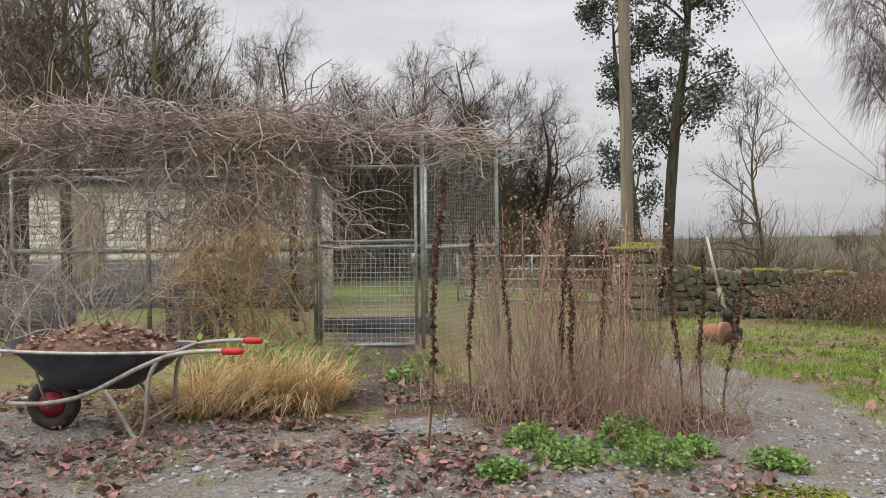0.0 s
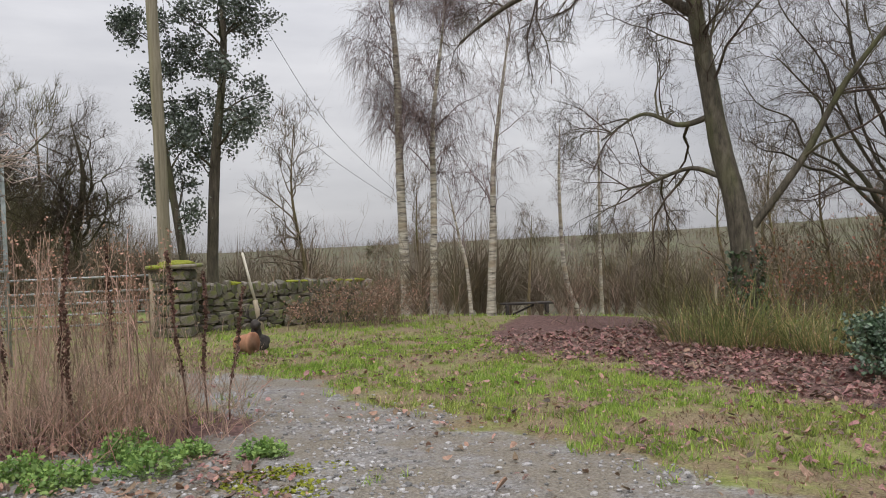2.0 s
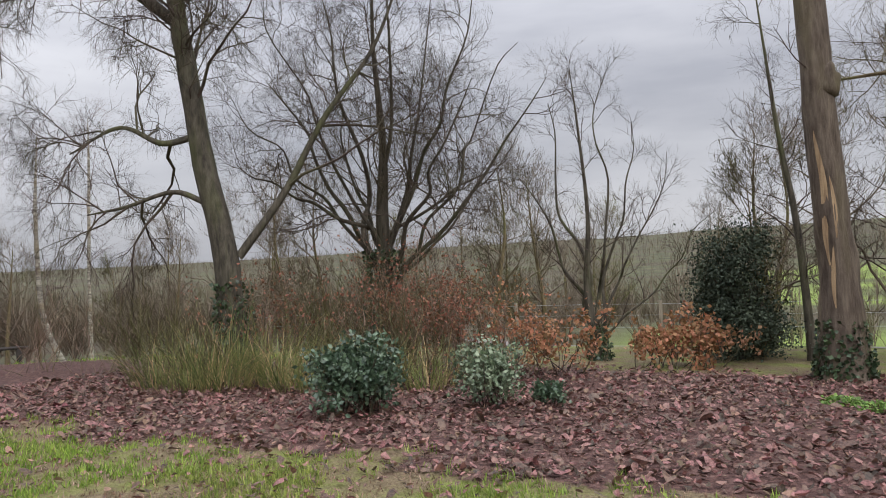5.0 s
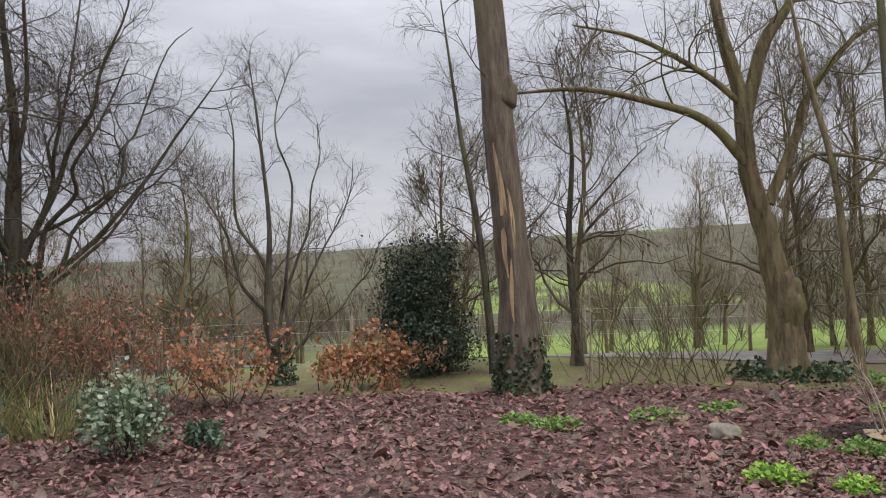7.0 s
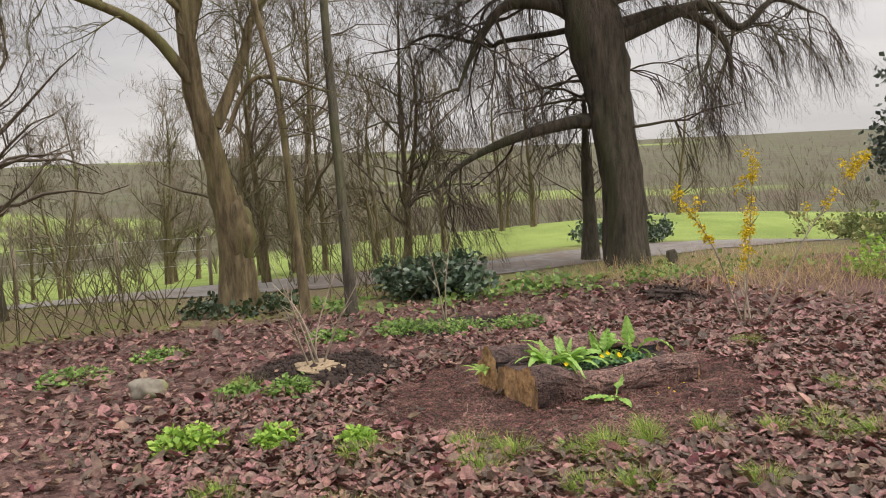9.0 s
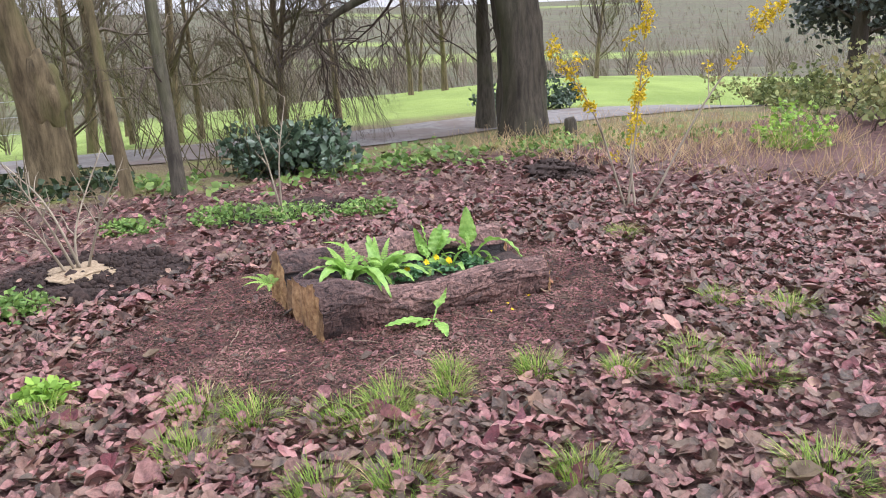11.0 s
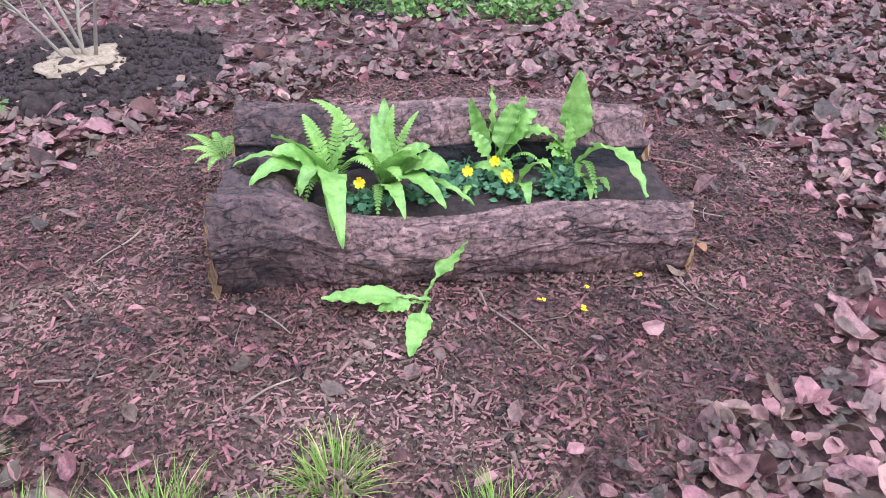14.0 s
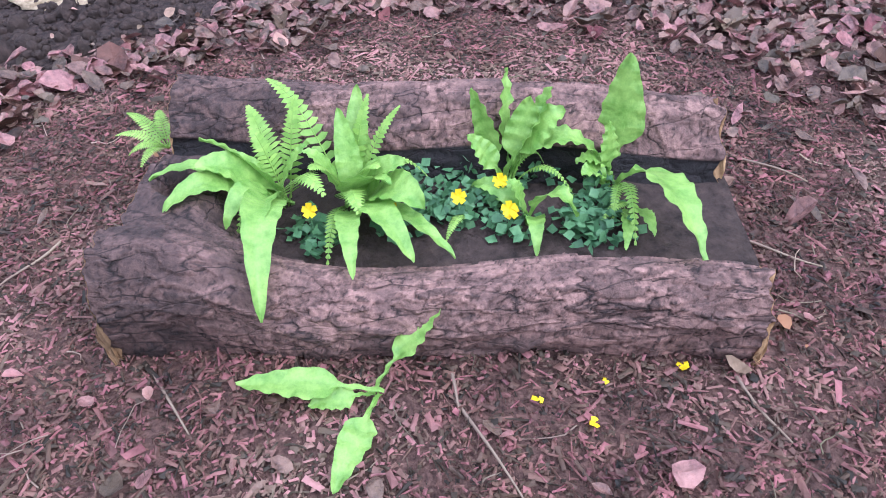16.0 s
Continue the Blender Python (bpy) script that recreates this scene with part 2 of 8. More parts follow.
EVERGREEN = mat("evergreen_leaf", (0.045, 0.06, 0.045), (0.12, 0.15, 0.115), 3, 0.4, 0.0, island=0.4, spec=0.5, thin=0.1)
HOLLY = mat("holly_leaf", (0.03, 0.065, 0.032), (0.12, 0.18, 0.11), 6, 0.35, 0.0, island=0.45, spec=0.6, thin=0.08)
VARIEG = mat("variegated_leaf", (0.06, 0.11, 0.05), (0.24, 0.29, 0.19), 18, 0.4, 0.0, island=0.35, spec=0.5)
IVY = mat("ivy_leaf", (0.015, 0.035, 0.014), (0.065, 0.105, 0.045), 8, 0.4, 0.0, island=0.4, spec=0.5, thin=0.08)
CONIFER = mat("conifer_leaf", (0.03, 0.045, 0.032), (0.09, 0.115, 0.075), 3, 0.7, 0.0, island=0.45)
STONE = mat("field_stone", (0.055, 0.05, 0.04), (0.19, 0.17, 0.14), 9, 0.9, 0.8, c3=(0.10, 0.115, 0.035), big=0.85, objrand=0.4)
STONE_CAP = mat("mossy_cap", (0.13, 0.115, 0.09), (0.28, 0.25, 0.20), 9, 0.9, 0.6, c3=(0.20, 0.24, 0.02), big=1.0)
MOSS = mat("moss", (0.11, 0.13, 0.012), (0.27, 0.28, 0.04), 25, 0.95, 0.8, bdist=0.02)
GRAVEL = mat("gravel_stone", (0.13, 0.125, 0.12), (0.40, 0.39, 0.385), 18, 0.8, 0.2, island=0.5)
GALV = mat("galvanised_steel", (0.22, 0.25, 0.24), (0.42, 0.45, 0.44), 14, 0.5, 0.15, c3=(0.18, 0.21, 0.17), metal=0.55, spec=0.5)
WIRE = mat("wire_mesh", (0.34, 0.36, 0.36), (0.56, 0.58, 0.58), 14, 0.5, 0.0, metal=0.5)
POLEWOOD = mat("pole_wood", (0.13, 0.115, 0.08), (0.29, 0.26, 0.19), 16, 0.9, 0.6, (1, 1, 0.06), c3=(0.19, 0.19, 0.09))
POST = mat("weathered_post", (0.20, 0.165, 0.12), (0.42, 0.36, 0.27), 14, 0.9, 0.5, (1, 1, 0.1))
WHITEPOST = mat("bleached_pole", (0.45, 0.41, 0.33), (0.68, 0.64, 0.56), 14, 0.8, 0.3, (1, 1, 0.1))
TARP = mat("black_tarp", (0.07, 0.072, 0.08), (0.17, 0.175, 0.185), 6, 0.5, 0.5, bdist=0.03)
SIDING = mat("cream_board", (0.62, 0.58, 0.50), (0.80, 0.77, 0.69), 4, 0.8, 0.2, (0.3, 1, 3), c3=(0.36, 0.33, 0.26), big=0.5)
VINE = mat("vine_stem", (0.23, 0.185, 0.165), (0.54, 0.45, 0.40), 3, 0.9, 0.0, c3=(0.48, 0.39, 0.28), island=0.6)
BARROW_BLACK = mat("tray_black", (0.022, 0.026, 0.036), (0.055, 0.062, 0.078), 9, 0.5, 0.15, c3=(0.20, 0.20, 0.20), big=0.35, spec=0.4)
BARROW_RIM = mat("tray_rim_worn", (0.30, 0.28, 0.25), (0.52, 0.50, 0.46), 25, 0.55, 0.1, metal=0.3)
BARROW_TUBE = mat("tube_worn_paint", (0.26, 0.235, 0.20), (0.50, 0.47, 0.42), 22, 0.55, 0.1, c3=(0.15, 0.10, 0.07), metal=0.3)
RED_GRIP = mat("red_rubber", (0.42, 0.025, 0.025), (0.58, 0.05, 0.045), 25, 0.5, 0.1)
RED_HUB = mat("red_hub", (0.22, 0.02, 0.03), (0.38, 0.035, 0.05), 14, 0.55, 0.1)
RUBBER = mat("tyre_rubber", (0.022, 0.02, 0.019), (0.07, 0.06, 0.053), 16, 0.85, 0.5)
COMPOST = mat("leaf_compost", (0.075, 0.04, 0.03), (0.25, 0.15, 0.11), 30, 0.95, 1.0, c3=(0.17, 0.09, 0.06), bdist=0.02)
FABRIC = mat("pale_rootball", (0.20, 0.145, 0.085), (0.44, 0.34, 0.23), 45, 0.95, 0.8, bdist=0.01)
CABLE = mat("cable_black", (0.02, 0.02, 0.02), (0.04, 0.04, 0.045), 5, 0.6, 0.0)
ROADMAT = mat("lane_asphalt", (0.17, 0.155, 0.145), (0.28, 0.26, 0.24), 6, 0.9, 0.3, c3=(0.17, 0.12, 0.09))


# ---- mesh helpers ----
def mesh_of(name, V, Q=None, T=None, material=None, smooth=True):
    V = np.asarray(V, dtype=np.float32).reshape(-1, 3)
    Q = np.zeros((0, 4), np.int32) if Q is None or len(Q) == 0 else np.asarray(Q, np.int32).reshape(-1, 4)
    T = np.zeros((0, 3), np.int32) if T is None or len(T) == 0 else np.asarray(T, np.int32).reshape(-1, 3)
    me = bpy.data.meshes.new(name)
    me.vertices.add(len(V))
    me.vertices.foreach_set("co", V.ravel())
    loops = np.concatenate([Q.ravel(), T.ravel()])
    me.loops.add(len(loops))
    me.loops.foreach_set("vertex_index", loops)
    nq, nt = len(Q), len(T)
    me.polygons.add(nq + nt)
    me.polygons.foreach_set("loop_start", np.concatenate([np.arange(nq) * 4, nq * 4 + np.arange(nt) * 3]).astype(np.int32))
    me.polygons.foreach_set("use_smooth", np.full(nq + nt, smooth))
    me.update(calc_edges=True)
    if material:
        me.materials.append(material)
    return me


def thing(name, loc, label, category, group="", kind=""):
    ob = new(name)
    ob.empty_display_size = 0.2
    ob.location = loc
    return tagged(ob, label, category, group, kind)


def part(name, data, material, parent, label="", loc=None, smooth=True):
    """Link one mesh (a mesh, a bmesh or a tuple of arrays) under a thing or part."""
    if isinstance(data, tuple):
        me = mesh_of(name, *data, material=material, smooth=smooth)
    elif isinstance(data, bmesh.types.BMesh):
        me = bpy.data.meshes.new(name)
        data.to_mesh(me)
        data.free()
        me.materials.append(material)
        me.polygons.foreach_set("use_smooth", np.full(len(me.polygons), smooth))
    else:
        me = data
    ob = new(name, me)
    ob.parent = parent
    if loc is not None:
        ob.matrix_basis = loc if isinstance(loc, Matrix) else Matrix.Translation(loc)
    return tagged(ob, label)


def merge(parts):
    Vs, Qs, Ts, k = [], [], [], 0
    for p in parts:
        V = np.asarray(p[0], float).reshape(-1, 3)
        Vs.append(V)
        if p[1] is not None and len(p[1]):
            Qs.append(np.asarray(p[1]).reshape(-1, 4) + k)
        if len(p) > 2 and p[2] is not None and len(p[2]):
            Ts.append(np.asarray(p[2]).reshape(-1, 3) + k)
        k += len(V)
    return np.concatenate(Vs), (np.concatenate(Qs) if Qs else None), (np.concatenate(Ts) if Ts else None)


def tubes(P, R, sides):
    """Tubes along B polylines of n points: P (B, n, 3), R (B, n)."""
    P, R = np.asarray(P, float), np.asarray(R, float)
    B, n = P.shape[:2]
    t = np.gradient(P, axis=1)
    t /= np.linalg.norm(t, axis=2, keepdims=True) + 1e-9
    ref = np.where(np.abs(t[:, :1, 2:3]) > 0.8, np.array([1.0, 0, 0]), np.array([0, 0, 1.0]))
    u = np.cross(t, ref)
    u /= np.linalg.norm(u, axis=2, keepdims=True) + 1e-9
    v = np.cross(t, u)
    a = np.arange(sides) * 2 * np.pi / sides
    V = P[:, :, None] + R[:, :, None, None] * (np.cos(a)[:, None] * u[:, :, None] + np.sin(a)[:, None] * v[:, :, None])
    i = (np.arange(B)[:, None, None] * n + np.arange(n - 1)[None, :, None]) * sides
    j, j2 = np.arange(sides), (np.arange(sides) + 1) % sides
    Q = np.stack([i + j, i + j2, i + sides + j2, i + sides + j], -1)
    return V.reshape(-1, 3), Q.reshape(-1, 4), None


def tube(points, radius, sides=8, n=None):
    """One tube along a smooth line through points, with flat caps; radius: a number or one for each point."""
    pts = np.asarray(points, float)
    r = np.broadcast_to(np.asarray(radius, float), (len(pts),))
    if n:
        s, q = np.linspace(0, len(pts) - 1, n), np.arange(len(pts))
        pts, r = spline(pts, n), np.interp(s, q, r)
    V, Q, _ = tubes(pts[None], r[None], sides)
    m = len(V)
    V = np.concatenate([V, pts[:1], pts[-1:]])
    j = np.arange(sides)
    T = np.concatenate([np.stack([(j + 1) % sides, j, np.full(sides, m)], 1), np.stack([m - sides + j, m - sides + (j + 1) % sides, np.full(sides, m + 1)], 1)])
    return V, Q, T


def spline(pts, n):
    """n points on a Catmull-Rom line through pts."""
    p = np.asarray(pts, float)
    p = np.concatenate([2 * p[:1] - p[1:2], p, 2 * p[-1:] - p[-2:-1]])
    s = np.linspace(0, len(p) - 3 - 1e-6, n)
    i = s.astype(int)
    f = (s - i)[:, None]
    a, b, c, d = p[i], p[i + 1], p[i + 2], p[i + 3]
    return 0.5 * (2 * b + (c - a) * f + (2 * a - 5 * b + 4 * c - d) * f ** 2 + (3 * b - a - 3 * c + d) * f ** 3)


def box(cx, cy, cz, sx, sy, sz, bev=0.0, rz=0.0):
    """A box with bevelled edges, as arrays."""
    bm = bmesh.new()
    bmesh.ops.create_cube(bm, size=1.0)
    for v in bm.verts:
        v.co = Vector((v.co.x * sx, v.co.y * sy, v.co.z * sz))
    if bev:
        bmesh.ops.bevel(bm, geom=bm.edges[:], offset=bev, segments=1, affect="EDGES")
    bmesh.ops.triangulate(bm, faces=bm.faces[:])
    c, s = math.cos(rz), math.sin(rz)
    V = np.array([(v.co.x * c - v.co.y * s + cx, v.co.x * s + v.co.y * c + cy, v.co.z + cz) for v in bm.verts])
    T = np.array([[v.index for v in f.verts] for f in bm.faces])
    bm.free()
    return V, None, T


def hash2(i, j, seed):
    h = np.sin(i * 127.1 + j * 311.7 + seed * 74.7) * 43758.5453
    return h - np.floor(h)


def vnoise(x, y, seed=0):
    """Value noise, 0 to 1."""
    x, y = np.asarray(x, float), np.asarray(y, float)
    i, j = np.floor(x), np.floor(y)
    f, g = x - i, y - j
    f, g = f * f * (3 - 2 * f), g * g * (3 - 2 * g)
    return (hash2(i, j, seed) * (1 - f) + hash2(i + 1, j, seed) * f) * (1 - g) + (hash2(i, j + 1, seed) * (1 - f) + hash2(i + 1, j + 1, seed) * f) * g


def fnoise(x, y, seed=0):
    return 0.5 * vnoise(x, y, seed) + 0.3 * vnoise(np.asarray(x) * 2.1, np.asarray(y) * 2.1, seed + 1) + 0.2 * vnoise(np.asarray(x) * 4.3, np.asarray(y) * 4.3, seed + 2)


def sstep(a, b, v):
    k = np.clip((np.asarray(v, float) - a) / (b - a), 0, 1)
    return k * k * (3 - 2 * k)


# ---- the lie of the land ----
SLOPE = math.tan(radians(2.0))


def land(x, y, rough=True):
    """Height of the ground: a gently falling garden, a valley to the east, a wooded bank to the west."""
    x, y = np.asarray(x, float), np.asarray(y, float)
    xp = np.clip(x, -12, 18)
    z = -SLOPE * xp - 0.1 * sstep(0, 4, x)
    r = np.hypot(x - 5, (y + 1) * 0.65)
    east = sstep(-0.35, 0.45, (x - 5) / (r + 1e-6))
    pe = np.interp(r, [0, 11.5, 14, 30, 60, 120, 300, 500, 800, 1500, 5000], [-0.5, -0.62, -0.95, -2.9, -4.9, -7.5, -9, -3, 8, 42, 42])
    pw = np.interp(r, [0, 11, 20, 60, 200, 600, 1500, 5000], [0.1, 0.1, 0.1, 1.0, 8, 14, 26, 26])
    hill = np.interp(np.degrees(np.arctan2(y, x - 5)), [-100, -60, -20, 5, 20, 45, 75, 110], [1.5, 1.5, 1.0, 0.68, 0.5, 0.12, 0.0, 0.6])
    pe = np.where(pe > -3, -3 + (pe + 3) * hill, pe) * sstep(200, 500, r) + pe * (1 - sstep(200, 500, r))
    far = sstep(10.5, 15, r)
    south = sstep(-6, -26, y) * sstep(10, 22, x)
    out = z * (1 - far) + (pe * east + pw * (1 - east)) * far + south * 1.3 * sstep(60, 26, r)
    out = out + (fnoise(x * 0.004, y * 0.004, 9) - 0.5) * 13 * sstep(250, 900, r)
    if rough:
        out = out + (fnoise(x * 0.9, y * 0.9, 3) - 0.5) * 0.05 * sstep(600, 20, r) + (vnoise(x * 5, y * 5, 5) - 0.5) * 0.012
        out = out + 0.05 * np.exp(-(((x - 9.55) / 0.5) ** 2 + ((y + 4.25) / 0.5) ** 2)) + 0.09 * np.exp(-(((x - 9.5) / 0.3) ** 2 + ((y + 8.7) / 0.35) ** 2))
    return out


def zone(x, y):
    """Shares of gravel, grass, leaf litter, mulch, mud and field at a place."""
    wob = (fnoise(x * 0.8, y * 0.8, 21) - 0.5) * 1.6
    fine = (fnoise(x * 2.6, y * 2.6, 31) - 0.5) * 1.6
    edge_g = np.interp(y, [-4, 1.5, 3, 4.5, 6.5, 8.5, 14], [3.6, 4.4, 4.3, 3.9, 3.6, 3.2, 2.8]) + 0.8 * wob
    gravel = sstep(0.35, -0.35, x - edge_g + 0.4 * fine) * sstep(10.5, 8.0, y) * np.maximum(sstep(5.7, 4.9, y + 0.5 * fine), sstep(1.9, 2.7, x + 0.4 * fine))
    edge_l = np.interp(y, [-8, -3, 0, 1.5, 3.5, 6, 8, 10.5, 14], [3.4, 5.2, 7.2, 7.1, 7.6, 7.4, 7.3, 8.2, 12]) + 0.5 * wob
    leaf = sstep(-0.45, 0.35, x - edge_l + 0.7 * fine) * sstep(14.5, 12.5, x - 0.25 * np.minimum(y, 0) + wob)
    leaf = np.maximum(leaf, 0.9 * sstep(1.15, 0.9, np.hypot((x - 1.05) / 1.5, (y - 5.6) / 1.35) + 0.2 * fine))
    log_d = np.hypot((x - 7.75) / 1.2, (y + 5.2) / 1.45) + 0.25 * fine
    mulch = sstep(1.12, 0.88, log_d)
    soil = np.maximum(sstep(0.75, 0.55, np.hypot(x - 9.5, y + 4.2) + 0.15 * fine), np.maximum(sstep(0.42, 0.3, np.hypot(x - 9.5, y + 8.7) + 0.1 * fine), sstep(0.62, 0.42, np.hypot(x - 10.3, (y + 6.05) * 0.8) + 0.15 * fine)))
    path = sstep(0.62, 0.35, np.abs(x + 0.62 + 0.12 * (y - 7)) + 0.25 * fine) * sstep(5.2, 6.2, y) * sstep(11, 9.5, y)
    r = np.hypot(x - 5, (y + 1) * 0.65)
    field = sstep(11.5, 14.5, r + 0.5 * wob)
    scrub = np.maximum(sstep(0.40, 0.47, fnoise(x * 0.011 + 3, y * 0.011, 51) + 0.22 * sstep(200, 500, r)) * sstep(26, 60, r), sstep(2, 9, y) * sstep(12, 18, r))
    return gravel, leaf, mulch, soil, path, field, scrub


def strew(rng, n, x0, x1, y0, y1, weight):
    """Random places in a rectangle, kept by a weight from 0 to 1."""
    x, y = rng.uniform(x0, x1, n), rng.uniform(y0, y1, n)
    k = rng.random(n) < weight(x, y)
    return x[k], y[k]


lin = np.arange(-14, 14.01, 0.19)
out = 14 + np.cumsum(0.19 * 1.135 ** np.arange(1, 61))
line = np.concatenate([-out[::-1], lin, out])
gx, gy = np.meshgrid(line + 4.5, line + 0.0, indexing="ij")
n_line = len(line)
gi = (np.arange(n_line - 1)[:, None] * n_line + np.arange(n_line - 1)[None]).ravel()
ground_me = mesh_of("ground", np.stack([gx.ravel(), gy.ravel(), land(gx, gy).ravel()], 1), np.stack([gi, gi + n_line, gi + n_line + 1, gi + 1], 1))
for key, val in zip(("gravel", "leaf", "mulch", "soil", "path", "field", "scrub"), zone(gx.ravel(), gy.ravel())):
    ground_me.attributes.new(key, "FLOAT", "POINT").data.foreach_set("value", val.astype(np.float32))


def ground_material():
    m = bpy.data.materials.new("ground_mixed")
    m.use_nodes = True
    n, l = m.node_tree.nodes, m.node_tree.links
    b = n["Principled BSDF"]
    b.inputs["Roughness"].default_value = 0.9
    b.inputs["Specular IOR Level"].default_value = 0.25
    co = n.new("ShaderNodeTexCoord")

    def nz(scale, detail=6):
        t = n.new("ShaderNodeTexNoise")
        t.inputs["Scale"].default_value, t.inputs["Detail"].default_value, t.inputs["Roughness"].default_value = scale, detail, 0.65
        l.new(co.outputs["Object"], t.inputs["Vector"])
        return t.outputs["Fac"]

    def ramp(fac, c1, c2, p1=0.35, p2=0.65):
        r = n.new("ShaderNodeValToRGB")
        r.color_ramp.elements[0].position, r.color_ramp.elements[1].position = p1, p2
        r.color_ramp.elements[0].color, r.color_ramp.elements[1].color = (*c1, 1), (*c2, 1)
        l.new(fac, r.inputs["Fac"])
        return r.outputs["Color"]

    def mix(a, bb, fac):
        x = n.new("ShaderNodeMix")
        x.data_type = "RGBA"
        l.new(fac, x.inputs["Factor"])
        l.new(a, x.inputs["A"])
        l.new(bb, x.inputs["B"])
        return x.outputs["Result"]

    def attr(key, fac=None):
        a = n.new("ShaderNodeAttribute")
        a.attribute_name = key
        if fac is None:
            return a.outputs["Fac"]
        q, s = n.new("ShaderNodeMath"), n.new("ShaderNodeMapRange")
        q.operation = "ADD"
        l.new(a.outputs["Fac"], q.inputs[0])
        l.new(fac, q.inputs[1])
        s.inputs["From Min"].default_value, s.inputs["From Max"].default_value = 0.85, 1.15
        l.new(q.outputs["Value"], s.inputs["Value"])
        return s.outputs["Result"]

    fine, mid, large, huge = nz(45), nz(9), nz(1.6), nz(0.02, 8)
    grass = mix(ramp(mid, (0.13, 0.16, 0.035), (0.26, 0.30, 0.08)), ramp(fine, (0.12, 0.085, 0.055), (0.30, 0.23, 0.14)), ramp(large, (0.1, 0.1, 0.1), (0.95, 0.95, 0.95), 0.36, 0.55))
    vor = n.new("ShaderNodeTexVoronoi")
    vor.inputs["Scale"].default_value = 42
    l.new(co.outputs["Object"], vor.inputs["Vector"])
    sep = n.new("ShaderNodeSeparateColor")
    l.new(vor.outputs["Color"], sep.inputs["Color"])
    grav = mix(ramp(sep.outputs["Red"], (0.14, 0.14, 0.145), (0.36, 0.36, 0.37), 0.1, 0.9), ramp(fine, (0.13, 0.11, 0.085), (0.27, 0.24, 0.19)), ramp(large, (0.2, 0.2, 0.2), (0.95, 0.95, 0.95), 0.33, 0.55))
    vor2 = n.new("ShaderNodeTexVoronoi")
    vor2.inputs["Scale"].default_value = 24
    l.new(co.outputs["Object"], vor2.inputs["Vector"])
    sep2 = n.new("ShaderNodeSeparateColor")
    l.new(vor2.outputs["Color"], sep2.inputs["Color"])
    leaf = mix(ramp(sep2.outputs["Red"], (0.06, 0.03, 0.028), (0.24, 0.14, 0.12), 0.05, 0.95), ramp(fine, (0.035, 0.02, 0.018), (0.17, 0.09, 0.075)), ramp(mid, (0.1, 0.1, 0.1), (0.8, 0.8, 0.8)))
    mulch = ramp(nz(60, 8), (0.038, 0.02, 0.017), (0.17, 0.095, 0.075), 0.3, 0.72)
    soil = ramp(fine, (0.018, 0.012, 0.011), (0.07, 0.047, 0.04))
    path = ramp(nz(28, 8), (0.05, 0.038, 0.033), (0.17, 0.13, 0.115))
    field = mix(ramp(nz(0.3), (0.17, 0.235, 0.05), (0.27, 0.35, 0.09), 0.35, 0.65), mix(ramp(nz(0.35, 8), (0.055, 0.047, 0.032), (0.125, 0.105, 0.068)), ramp(nz(0.12, 8), (0.05, 0.055, 0.03), (0.13, 0.13, 0.07)), ramp(nz(0.03), (0, 0, 0), (1, 1, 1), 0.45, 0.55)), attr("scrub"))
    c = mix(grass, field, attr("field"))
    c = mix(c, leaf, attr("leaf", mid))
    c = mix(c, grav, attr("gravel", mid))
    c = mix(c, path, attr("path", mid))
    c = mix(c, mulch, attr("mulch", mid))
    c = mix(c, soil, attr("soil", mid))
    l.new(c, b.inputs["Base Color"])
    add = n.new("ShaderNodeMath")
    add.operation = "ADD"
    l.new(fine, add.inputs[0])
    l.new(vor.outputs["Distance"], add.inputs[1])
    bp = n.new("ShaderNodeBump")
    bp.inputs["Strength"].default_value, bp.inputs["Distance"].default_value = 0.9, 0.02
    l.new(add.outputs["Value"], bp.inputs["Height"])
    l.new(bp.outputs["Normal"], b.inputs["Normal"])
    return m


ground_me.materials.append(ground_material())
tagged(new("ground", ground_me), "gravel, rough grass, dead leaves and distant fields", "ground", kind="structure")
